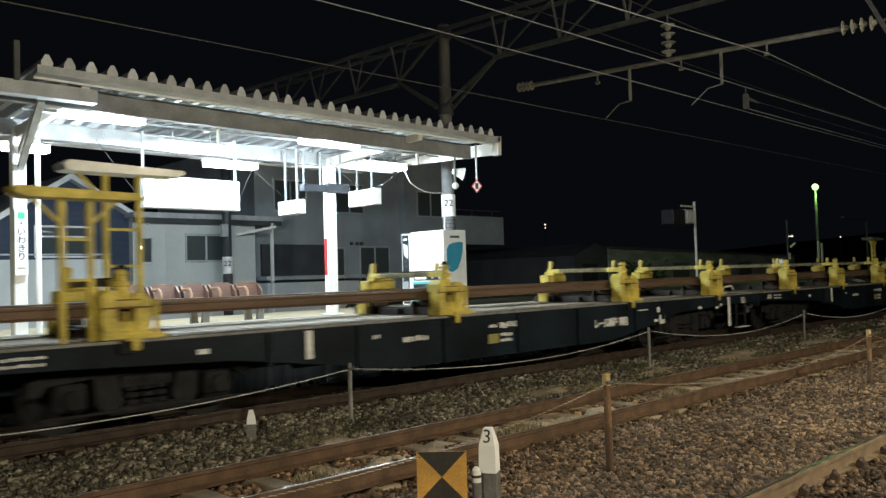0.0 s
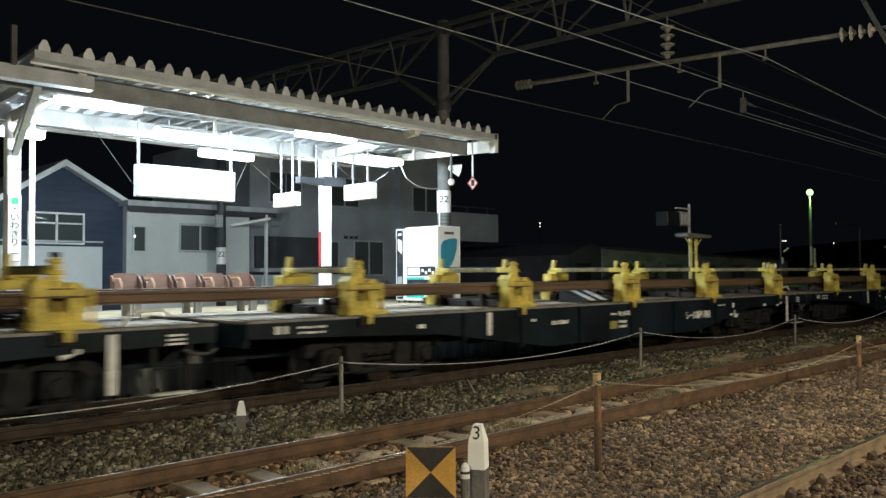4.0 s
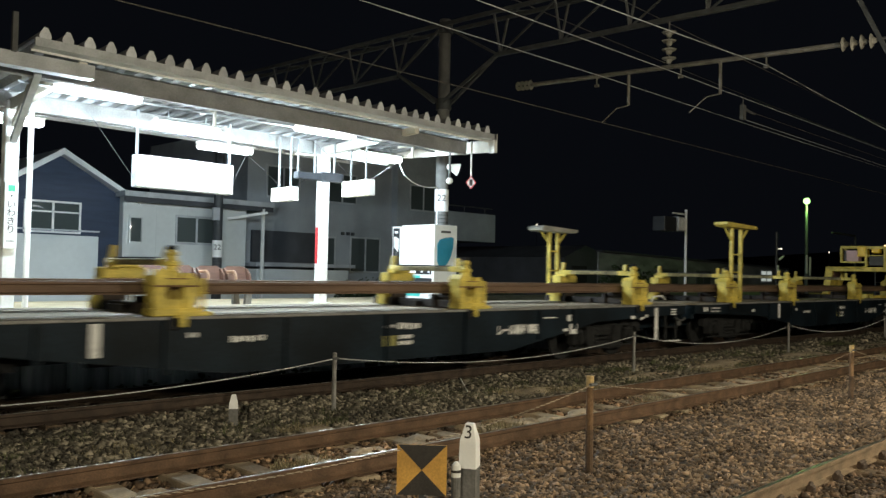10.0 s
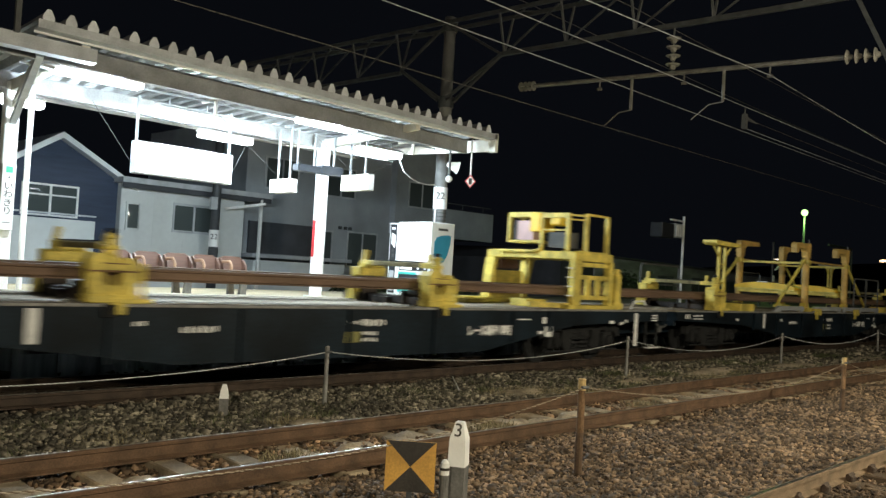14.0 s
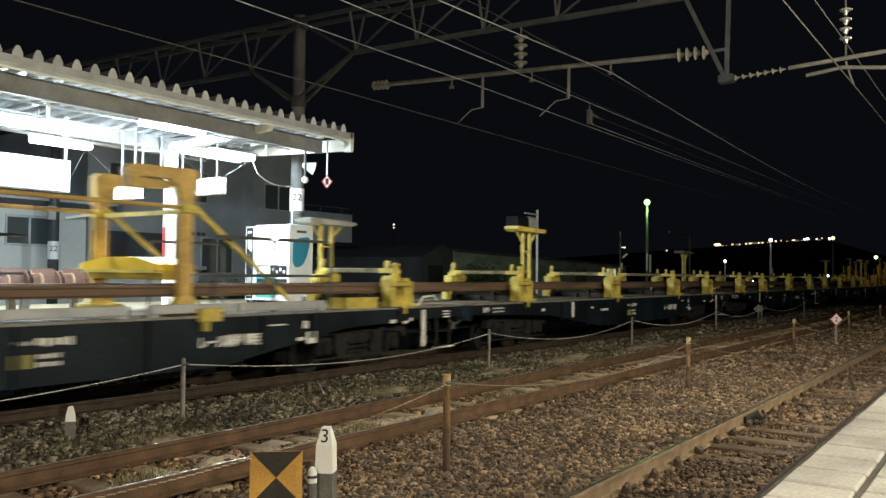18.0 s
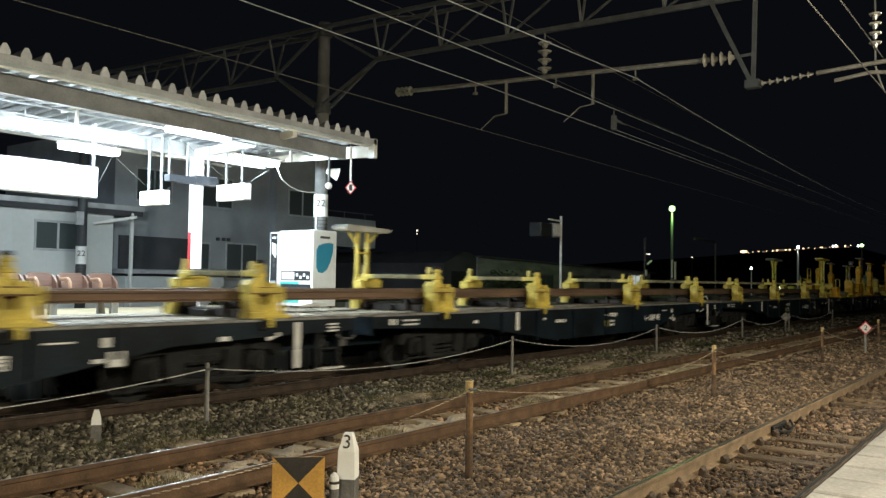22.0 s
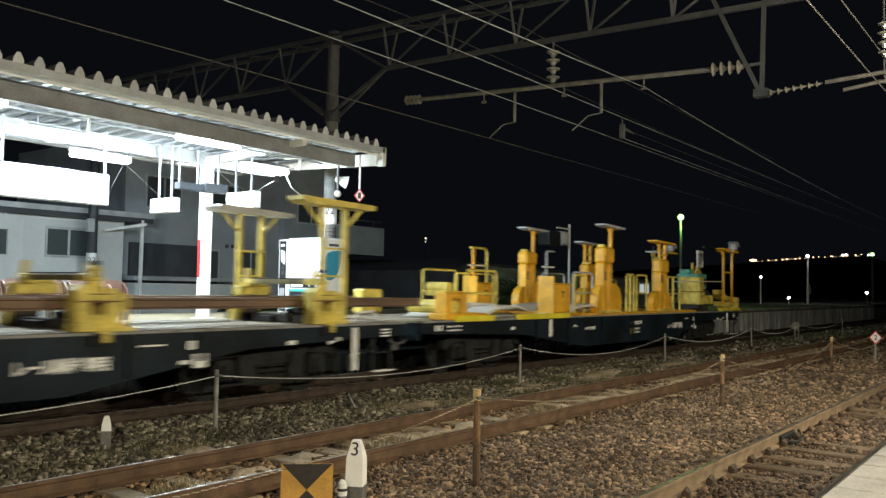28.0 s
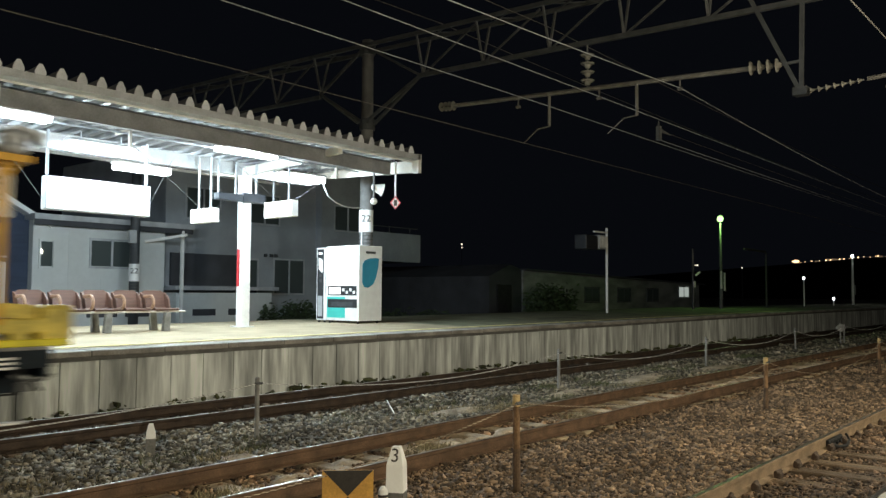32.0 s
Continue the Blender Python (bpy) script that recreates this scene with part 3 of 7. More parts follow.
for i in range(40):
    for j in range(7):
        part("paving_tile", tile, TILE, own, m=pose(1.8 + 0.3 * i, 0.53 - 0.3 * j, 0.785 + random.uniform(-0.002, 0.002)))
# bare lamps on posts along the near platform, behind the camera
for x, y, z in OWN_LAMPS:
    lamp = thing("platform_lamp", "grey lamp post with a bare warm-white globe", "street lamp", pose(x, y, 0.81), "lamp posts of the near platform")
    part("post", Geo().cyl((0, 0, 0), (0, 0, z - 0.81), 0.06, 0.045), GALV, lamp)
    part("globe", Geo().ball(0, 0, z - 0.68, 0.13), WHITEGLOW, lamp)

stones("moss_fringe", [(-4, 40, EDGE - 0.16, EDGE - 0.02, 260, 0.085, -0.2), (-4, 40, EDGE - 0.05, EDGE - 0.01, 120, 0.07, -0.1)], MOSS, "dark moss and weeds along the foot of the platform wall", "moss")

# ---- fences of posts and rope ----


def fence(name, y, posts, r, post_mat, rope_mat, strand, lay, sags, label, wob, rope_r):
    f = thing(name, label, "rope fence")
    tops = []
    for x, top in posts:
        dx, dy = random.uniform(-wob, wob), random.uniform(-wob, wob)
        p = part("post", Geo().cyl((x, y, -0.25), (x + dx, y + dy, top), r, r * 0.92, 10).cyl((x + dx, y + dy, top), (x + dx, y + dy, top + 0.012), r * 1.05, r * 0.6, 10), post_mat, f)
        if post_mat is BROWNPOST:
            # yellowish band puts the warm light on the post's top into colour
            part("cap", Geo().cyl((x + dx, y + dy, top - 0.09), (x + dx, y + dy, top + 0.016), r * 1.03, r * 1.0, 10), POSTTOP_LIT, p, "yellowish post head with its warm light in the colour")
            # the post is darker brown in its lower third
            part("sleeve", Geo().cyl((x + dx * 0.2, y + dy * 0.2, -0.2), (x + dx * 0.7, y + dy * 0.7, top * 0.3), r * 1.04, r * 1.02, 10), POSTFOOT, p, "darkened foot of the post")
        part("eyelet", Geo().cyl((x + dx - 0.05, y + dy - r, top - 0.06), (x + dx + 0.05, y + dy - r, top - 0.06), 0.016, n=8), GALV, p)
        tops.append(Vector((x + dx, y + dy - r, top - 0.06)))
    for i, (a, b, sag) in enumerate(zip(tops, tops[1:], sags)):
        if i > 2:
            pts = [a.lerp(b, k / 16) - Vector((0, 0, sag * 4 * (k / 16) * (1 - k / 16))) for k in range(17)]
            part("rope", Geo().tube(pts, rope_r, 6), rope_mat, f)
            continue
        # two strands laid round each other
        n = int((b - a).length / lay * 6)
        for side, strand_mat in ((0, rope_mat), (math.pi, strand)):
            pts = []
            for k in range(n + 1):
                u, w = k / n, side + k * math.pi / 3
                pts.append(a.lerp(b, u) + Vector((0, rope_r * 0.5 * math.cos(w), rope_r * 0.5 * math.sin(w) - sag * 4 * u * (1 - u))))
            part("rope", Geo().tube(pts, rope_r * 0.52, 4), strand_mat, f)
    return f


fence("rope_fence_far", 8.2, [(-0.6, 0.58), (6.28, 0.595), (13.2, 0.605), (20.2, 0.57), (27.5, 0.57), (33.4, 0.57), (41.2, 0.57)], 0.03, GREYPOST, ROPE, ROPE_GREY, 0.056, (0.2, 0.22, 0.27, 0.27, 0.27, 0.27),
      "grey steel posts linked by a sagging pale rope", 0.012, 0.0072)
fence("rope_fence_near", 4.4, [(-0.4, 0.7), (6.35, 0.69), (13.2, 0.65), (20.9, 0.65), (28.8, 0.6), (36.0, 0.6)], 0.036, BROWNPOST, ROPE_PALE, ROPE_BROWN, 0.07, (0.3, 0.25, 0.4, 0.36, 0.36),
      "rusty brown posts linked by a sagging rope", 0.012, 0.0064)

# ---- markers by the track ----


def stone_marker(name, x, y, w, z0, zmid, z1, label, digits, turn):
    t = thing(name, label, "marker post", pose(x, y, 0, 0, 0, turn))
    h = w / 2
    part("foot", Geo().prism([(-h, -h), (h, -h), (h, h), (-h, h)], "z", z0, zmid), CONCRETE_DARK, t, "bare grey lower part")
    g = Geo()
    z2 = z1 - w * 0.95
    k, q = h * 0.93, h * 0.45
    g.add([(-h, -h, zmid), (h, -h, zmid), (h, h, zmid), (-h, h, zmid), (-k, -k, z2), (k, -k, z2), (k, k, z2), (-k, k, z2), (-q, -q, z1), (q, -q, z1), (q, q, z1), (-q, q, z1)],
          [(3, 2, 1, 0), (0, 1, 5, 4), (1, 2, 6, 5), (2, 3, 7, 6), (3, 0, 4, 7), (4, 5, 9, 8), (5, 6, 10, 9), (6, 7, 11, 10), (7, 4, 8, 11), (8, 9, 10, 11)])
    part("head", g, BRIGHTWHITE, t)
    if digits:
        part("figure", text_mesh(digits, w * 1.05, MARKBLACK), None, t, "black painted figure", pose(0, -(k + q) / 2 - 0.004, (z1 + z2) / 2, -14, 0, 0))
    return t


stone_marker("distance_post", 4.66, 4.35, 0.137, -0.25, 0.13, 0.47, "white-topped concrete post with a black 3", "3", -62)
stone_marker("boundary_post", 4.97, 8.385, 0.105, -0.25, 0.02, 0.18, "small white-topped concrete boundary post", "", -30)
stick = thing("white_stick", "thin white stick lying across the ballast", "stick", pose(9.2, 8.73, -0.1))
part("rod", Geo().cyl((-0.36, -0.42, -0.02), (0.42, 0.48, 0.02), 0.011, n=8), WHITE, stick)
cap = thing("cap_post", "small dark post with a banded white cap", "marker post", pose(4.46, 4.3, -0.055))
part("stake", Geo().cyl((0, 0, -0.19), (0, 0, 0.16), 0.036), CONCRETE_DARK, cap)
part("cap", Geo().lathe(0, 0, [(0.037, 0.15), (0.037, 0.2), (0.032, 0.24), (0.012, 0.265)]), WHITE, cap)
part("band", Geo().cyl((0, 0, 0.185), (0, 0, 0.205), 0.0385), MARKBLACK, cap, "black band")
board = thing("marker_board", "square orange board with two black triangles", "sign", pose(4.06, 4.26, 0.215, 0, 0, -47))
B = 0.18
part("plate", Geo().box(-B, B, 0.0, 0.012, -B, B), MARKYELLOW, board)
for s in (1, -1):
    part("triangle", Geo().prism([(-B + 0.004, s * B), (B - 0.004, s * B), (0, 0)], "y", -0.003, 0), MARKBLACK, board, "black painted triangle")
part("stake", Geo().box(-0.02, 0.02, 0.012, 0.05, -0.46, 0.05), DARKSTEEL, board)
two = thing("diamond_post", "small white diamond sign with a 2 on a post", "sign", pose(24.4, 4.05, -0.14, 0, 0, -58))
part("post", Geo().box(-0.025, 0.025, 0, 0.04, -0.06, 0.62), GREYPOST, two)
part("base", Geo().box(-0.22, 0.22, -0.15, 0.15, -0.12, -0.03), COPING, two)
part("plate", Geo().prism([(0, 0.49), (0.18, 0.67), (0, 0.85), (-0.18, 0.67)], "y", -0.012, 0), RED, two)
part("field", Geo().prism([(0, 0.525), (0.145, 0.67), (0, 0.815), (-0.145, 0.67)], "y", -0.015, -0.012), WHITE, two)
part("figure", text_mesh("2", 0.19, MARKBLACK), None, two, "black figure", pose(0, -0.018, 0.67))
far_dia = thing("diamond_post", "grey diamond marker on a thin post by the rope", "sign", pose(32.9, 8.2, -0.2, 0, 0, -60))
part("post", Geo().cyl((0, 0, -0.04), (0, 0, 0.6), 0.03, n=8), GREYPOST, far_dia)
part("plate", Geo().prism([(0, 0.46), (0.19, 0.64), (0, 0.82), (-0.19, 0.64)], "y", -0.045, -0.03), GREYPOST, far_dia)
# ---- station canopy of the far platform ----
FRONT, BACK, CX0, CX1 = 12.2, 17.2, 3.9, 13.72
can = thing("platform_canopy", "white steel platform canopy with a folded sheet roof", "canopy")
FALL = pose(3.9, 0, 4.77, 0, 0.42, 0) @ pose(-3.9, 0, -4.8)  # the roof falls a little along the platform
# folded roof: ribs run across the platform, down to the middle valley
pitch, n = 0.314, 31
g = Geo()
prof = []
for k in range(n):
    x = CX0 + k * pitch
    prof += [(x, 0.0), (x + 0.05, 0.0), (x + 0.125, 0.16), (x + 0.175, 0.16), (x + 0.25, 0.0)]
prof.append((CX0 + n * pitch, 0.0))
m = len(prof)
for y0, z0, y1, z1 in ((FRONT + 0.02, 4.86, 15.5, 4.74), (15.5, 4.74, BACK, 4.86)):
    g.add([(x, y, z + h + dz) for dz in (0, -0.012) for y, z in ((y0, z0), (y1, z1)) for x, h in prof],
          [(i, i + 1, m + i + 1, m + i) for i in range(m - 1)] + [(2 * m + i + 1, 2 * m + i, 3 * m + i, 3 * m + i + 1) for i in range(m - 1)]
          + [(i + 1, i, 2 * m + i, 2 * m + i + 1) for i in range(m - 1)])
part("roof_sheet", g, ROOFSHEET, can, m=FALL)
cap = Geo().prism([(-0.065, 0.0), (-0.084, 0.05), (-0.079, 0.085), (-0.026, 0.185), (0.026, 0.185), (0.079, 0.085), (0.084, 0.05), (0.065, 0.0)], "y", FRONT, FRONT + 0.018).mesh("rib_cap", CAPSHEET)
for k in range(n):
    part("rib_cap", cap, CAPSHEET, can, m=FALL @ pose(CX0 + 0.15 + k * pitch, 0, 4.86))
part("gutter", Geo().prism([(FRONT - 0.06, 4.87), (FRONT - 0.06, 4.75), (FRONT + 0.1, 4.73), (FRONT + 0.1, 4.76), (FRONT - 0.035, 4.775), (FRONT - 0.035, 4.87)], "x", CX0, CX1), STEELGREY, can, "pale grey front gutter", FALL)
# bright highlight under the gutter, put in as a white strip
part("gutter_highlight", Geo().box(CX0, CX1 - 0.02, FRONT + 0.1, FRONT + 0.125, 4.7, 4.745), WHITE, can, "white strip as the highlight along the gutter's lower edge", FALL)
part("gutter", Geo().prism([(BACK + 0.06, 4.88), (BACK + 0.06, 4.6), (BACK - 0.12, 4.6), (BACK - 0.12, 4.63), (BACK + 0.03, 4.65), (BACK + 0.03, 4.88)], "x", CX0, CX1), DIMCREAM, can, "dimmed cream rear gutter", FALL)


def ibeam_x(y, z0, z1, w, x0, x1):
    t = 0.012
    return Geo().prism([(y - w / 2, z0), (y + w / 2, z0), (y + w / 2, z0 + t), (y + t / 2, z0 + t), (y + t / 2, z1 - t), (y + w / 2, z1 - t), (y + w / 2, z1), (y - w / 2, z1), (y - w / 2, z1 - t), (y - t / 2, z1 - t), (y - t / 2, z0 + t), (y - w / 2, z0 + t)], "x", x0, x1)


for y, z0, z1, mt in ((12.75, 4.42, 4.73, PURLINGREY), (15.5, 4.4, 4.7, DIMCREAM), (16.75, 4.56, 4.78, DIMCREAM)):
    part("purlin", ibeam_x(y, z0, z1, 0.12, CX0 - (7 if y < 13 else 0.2), CX1 - 0.35), mt, can, m=FALL)
for x in (4.65, 11.45):
    part("rafter", Geo().prism([(FRONT + 0.15, 4.52), (15.2, 4.34), (15.9, 4.34), (BACK - 0.15, 4.5), (BACK - 0.15, 4.62), (15.9, 4.54), (15.2, 4.54), (FRONT + 0.15, 4.66)], "x", x - 0.06, x + 0.06), CREAM, can)
part("end_fascia", Geo().prism([(FRONT + 0.05, 4.48), (BACK, 4.66), (BACK, 4.84), (FRONT + 0.05, 4.76)], "x", CX1 - 0.06, CX1), CREAM, can, "cream end panel", FALL)
part("end_fascia", Geo().box(CX1 - 0.08, CX1 + 0.02, FRONT - 0.06, FRONT + 0.12, 4.46, 4.88), WHITE, can, "", FALL)
part("crossbeam", Geo().box(-4, CX0 + 0.9, FRONT + 0.1, FRONT + 0.32, 4.42, 4.62), STEELGREY, can)
part("brace", Geo().bar((4.65, 15.4, 3.8), (4.1, 12.6, 4.45), 0.1, 0.1), STEELGREY, can)
part("brace", Geo().bar((4.65, 15.4, 4.1), (4.3, 13.4, 4.5), 0.07, 0.12), CREAM, can)
part("roof_post", Geo().box(3.62, 3.69, 12.2, 12.27, 4.6, 5.15), GALV, can)
for x in (4.65, 11.45):
    part("column", Geo().box(x - 0.115, x + 0.115, 15.435, 15.665, ztop(x, 15.5) - 0.01, 4.5, 0.02), WHITE, can, "white square column")
    part("base_plate", Geo().box(x - 0.19, x + 0.19, 15.36, 15.74, ztop(x, 15.5) - 0.005, ztop(x, 15.5) + 0.02), WHITE, can)
part("downpipe", Geo().cyl((4.98, 15.55, ztop(5, 15.5)), (4.98, 15.55, 4.45), 0.05), WHITE, can)
# conduits and small boxes under the roof
for y, z, r in ((13.5, 4.46, 0.018), (12.95, 4.42, 0.014)):
    pts = [(CX0 + 0.2 + k * 0.75, y, z - 0.03 * math.sin(k * 1.7) ** 2) for k in range(13)]
    part("conduit", Geo().tube(pts, r, 6), STEELGREY, can)
for x, y in ((7.4, 13.4), (12.4, 13.5)):
    part("bracket", Geo().box(x - 0.02, x + 0.02, y - 0.5, y + 0.5, 4.47, 4.52).box(x - 0.02, x + 0.02, y - 0.03, y + 0.03, 4.2, 4.5), CREAM, can)

for x, y, z in TUBES:
    lamp = thing("tube_lamp", "glowing white fluorescent lamp hung under the canopy", "lamp", pose(x, y, z), "tube lamps of the canopy")
    part("housing", Geo().prism([(-0.2, 0.035), (-0.19, 0.02), (0.19, 0.02), (0.2, 0.035), (0.06, 0.1), (-0.06, 0.1)], "x", -0.66, 0.66), WHITE, lamp)
    # tubes drawn overthick, so that the glare round them is in the shape
    for dy in (-0.085, 0.085):
        part("tube", Geo().prism([(dy + 0.075 * math.cos(0.5236 * k), -0.055 + 0.07 * math.sin(0.5236 * k)) for k in range(12)], "x", -0.64, 0.64), TUBEGLOW, lamp, "glowing tube, thickened to take in its glare", smooth=True)
    for dx in (-0.4, 0.4):
        part("hanger", Geo().cyl((dx, 0, 0.08), (dx, 0, 0.24), 0.012), STEELGREY, lamp)

# hanging signs
sign = thing("station_sign", "large lit white station sign hung from the canopy", "sign", pose(7.67, 15.0, 3.45))
part("frame", Geo().box(-1.03, 1.03, -0.1, 0.1, -0.315, 0.3, 0.01), STEELGREY, sign)
part("panel", Geo().box(-1.0, 1.0, -0.106, -0.1, -0.285, 0.27), SIGNGLOW, sign, "evenly glowing white panel")
for x in (-0.98, 0.98):
    part("hanger", Geo().box(x - 0.022, x + 0.022, -0.02, 0.02, 0.32, 1.15), STEELGREY, sign)
    part("stay", Geo().bar((x, 0, -0.22), (x + (0.75 if x > 0 else -0.75), 0.3, 0.95), 0.008), GALV, sign)
for x, y0, y1, z0, z1 in ((10.06, 14.66, 15.46, 3.12, 3.42), (11.6, 13.94, 14.91, 3.32, 3.68)):
    s = thing("guide_sign", "small lit white guide sign hung across the platform", "sign", pose(x, (y0 + y1) / 2, (z0 + z1) / 2), "guide signs")
    w, h = (y1 - y0) / 2, (z1 - z0) / 2
    part("case", Geo().box(-0.09, 0.09, -w, w, -h, h, 0.008), WHITE, s)
    part("panel", Geo().box(-0.096, -0.09, -w + 0.02, w - 0.02, -h + 0.02, h - 0.02), SIGNGLOW, s, "glowing white panel")
    for d in (-0.55, 0.55):
        part("hanger", Geo().box(-0.018, 0.018, d * w - 0.018, d * w + 0.018, h, 4.55 - (z0 + z1) / 2), STEELGREY, s)
        part("stay", Geo().bar((0.09 if d > 0 else -0.09, d * 1.7 * w, -h * 0.5), (1.9 if d > 0 else -1.9, d * 1.7 * w, 4.5 - (z0 + z1) / 2), 0.007), GALV, s, "thin chain")
pair = thing("loudspeaker_frame", "dark steel frame with a hanging dark sign case", "sign frame", pose(10.75, 15.0, 3.75))
part("case", Geo().box(-0.45, 0.18, -0.1, 0.1, -0.1, 0.05, 0.01), DARKCASE, pair)
part("case", Geo().box(0.2, 0.8, -0.1, 0.1, -0.1, 0.1, 0.01), DARKCASE, pair, "taller dark case")
for x in (-0.4, 0.05, 0.6):
    part("hanger", Geo().box(x - 0.015, x + 0.015, -0.02, 0.02, 0.05, 0.8), STEELGREY, pair)
plate = thing("name_plate", "upright white name plate with a green mark", "sign", pose(4.62, 15.3, 2.47))
part("board", Geo().box(-0.11, 0.11, 0.0, 0.1, -0.58, 0.58, 0.008), WHITE, plate)
part("mark", Geo().box(-0.055, 0.055, -0.006, 0.0, 0.42, 0.53), GREENMARK, plate, "green square mark")
for k, ch in enumerate("・いわきり"):
    part("character", text_mesh(ch, 0.155, MARKBLACK), None, plate, "black character", pose(0, -0.006, 0.33 - 0.145 * k))
part("small_bar", Geo().box(-0.06, 0.06, -0.005, 0, -0.45, -0.438), MARKBLACK, plate)
red = thing("red_banner", "narrow red notice strip beside the column", "notice", pose(11.22, 15.42, 2.2))
part("sheet", Geo().box(-0.05, 0.012, -0.02, 0.0, -0.42, 0.42), RED, red)
dia = thing("stop_diamond", "small white diamond stop sign on a hanging rod", "sign", pose(13.49, 12.7, 3.7, 0, 0, -42))
part("rod", Geo().cyl((0, 0.01, 0.13), (0, 0.01, 0.95), 0.022), WHITE, dia)
part("plate", Geo().prism([(0, -0.155), (0.125, 0), (0, 0.155), (-0.125, 0)], "y", -0.008, 0.004), WHITE, dia)
part("rim", Geo().prism([(0, -0.155), (0.125, 0), (0, 0.155), (0, 0.125), (0.098, 0), (0, -0.125)], "y", -0.012, -0.008).prism([(0, -0.155), (-0.125, 0), (0, 0.155), (0, 0.125), (-0.098, 0), (0, -0.125)], "y", -0.012, -0.008), RED, dia, "red border")
part("mark", Geo().box(-0.035, 0.035, -0.011, -0.008, -0.07, 0.07), MARKBLACK, dia)
spk = thing("platform_speaker", "white horn loudspeaker and bulb on a hanging pipe", "loudspeaker", pose(13.3, 13.2, 4.5))
part("pipe", Geo().cyl((0, 0, 0.1), (0, 0, -0.68), 0.025), GALV, spk)
part("bulb", Geo().ball(0, 0, -0.75, 0.08), WHITE, spk)
part("horn", Geo().cyl((0.02, 0.1, -0.4), (0.24, -0.05, -0.47), 0.05, 0.15, 14), WHITE, spk, "", None)

# ---- things on the far platform ----
bz = ztop(9, 15.5)
bench = thing("platform_bench", "five brown moulded seats with wooden armrests on a beam", "bench", pose(0, 15.5, bz - 0.01) @ Matrix.Diagonal((1, 1, 1.06, 1)))
part("beam", Geo().box(6.45, 9.75, -0.28, 0.16, 0.36, 0.4, 0.008), CREAM, bench)
leg_me = Geo().prism([(-0.06, 0.36), (0.06, 0.36), (0.075, 0.0), (-0.075, 0.0)], "y", -0.045, 0.045).mesh("leg", GREYPOST)
for x in (6.78, 8.05, 9.32):
    for d in (-0.24, 0.22):
        part("leg", leg_me, None, bench, m=pose(x, d, 0, 8 if d < 0 else -8, 0, 0))
back_me = Geo().prism([(-0.26, 0.42), (0.26, 0.42), (0.275, 0.6), (0.25, 0.79), (0.19, 0.83), (-0.19, 0.83), (-0.25, 0.79), (-0.275, 0.6)], "y", 0.1, 0.15).mesh("backrest", BROWNSEAT)
wing_me = Geo().prism([(-0.06, 0.44), (0.13, 0.44), (0.14, 0.8), (0.06, 0.76), (-0.05, 0.62)], "x", -0.02, 0.02).mesh("wing", BROWNSEAT)
seat_me = Geo().prism([(-0.3, 0.4), (-0.32, 0.43), (-0.29, 0.455), (-0.1, 0.45), (0.12, 0.43), (0.16, 0.46), (0.18, 0.4)], "x", -0.27, 0.27).mesh("seat", BROWNSEAT)
arm_me = Geo().tube([(0, 0.02, 0.42)] + [(0, -0.12 - 0.17 * math.sin(0.35 * k), 0.56 - 0.13 * math.cos(0.35 * k)) for k in range(9)] + [(0, 0.08, 0.67)], 0.032, 8).mesh("armrest", WOODARM)
for k in range(5):
    x = 6.77 + 0.635 * k
    part("seat", seat_me, BROWNSEAT, bench, m=pose(x, 0, 0))
    b = part("backrest", back_me, BROWNSEAT, bench, m=pose(x, 0, 0, -12, 0, 0))
    for d in (-0.265, 0.265):
        part("wing", wing_me, BROWNSEAT, b, m=pose(d, 0, 0))
    part("armrest", arm_me, WOODARM, bench, m=pose(x - 0.3, 0, 0))

vx, vy, vz = 14.6, 15.0, ztop(14.6, 15.0)
ven = thing("vending_machine", "white drink vending machine with a blue side graphic", "vending machine", pose(vx, vy, vz))
part("cabinet", Geo().box(0.0, 0.85, 0.0, 1.26, 0.06, 2.01, 0.015), VENDWHITE, ven)
for a, b in ((0.08, 0.1), (0.77, 0.1), (0.08, 1.16), (0.77, 1.16)):
    part("foot", Geo().cyl((a, b, 0), (a, b, 0.06), 0.03), BLACKPLASTIC, ven)
part("display", Geo().box(-0.012, 0.0, 0.06, 1.2, 0.98, 1.96), VENDGLOW, ven, "bright lit display panel")
for k in range(3):
    part("display_rail", Geo().box(-0.016, -0.012, 0.08, 1.18, 1.1 + 0.28 * k, 1.115 + 0.28 * k), VENDWHITE, ven)
part("menu_panel", Geo().box(-0.014, 0.0, 0.08, 1.14, 0.72, 0.96), BLACKPLASTIC, ven)
part("button_panel", Geo().box(-0.018, -0.014, 0.66, 1.1, 0.75, 0.93), VENDGLOW, ven)
for k in range(4):
    part("button", Geo().box(-0.02, -0.014, 0.12 + 0.13 * k, 0.2 + 0.13 * k, 0.76 + 0.06 * (k % 2), 0.84 + 0.06 * (k % 2)), VENDWHITE, ven)
part("teal_panel", Geo().box(-0.008, 0.0, 0.5, 1.18, 0.14, 0.68), VENDTEAL, ven, "teal lower panel")
part("slot", Geo().box(-0.014, 0.0, 0.06, 1.16, 0.4, 0.62, 0.004), BLACKPLASTIC, ven, "black delivery slot")
part("flap", Geo().box(-0.022, -0.014, 0.2, 1.0, 0.43, 0.55), DARKSTEEL, ven)
blob = [(0.12, 1.05), (0.2, 0.93), (0.34, 0.92), (0.5, 1.0), (0.62, 1.2), (0.7, 1.45), (0.72, 1.68), (0.62, 1.7), (0.4, 1.68), (0.2, 1.62), (0.12, 1.5)]
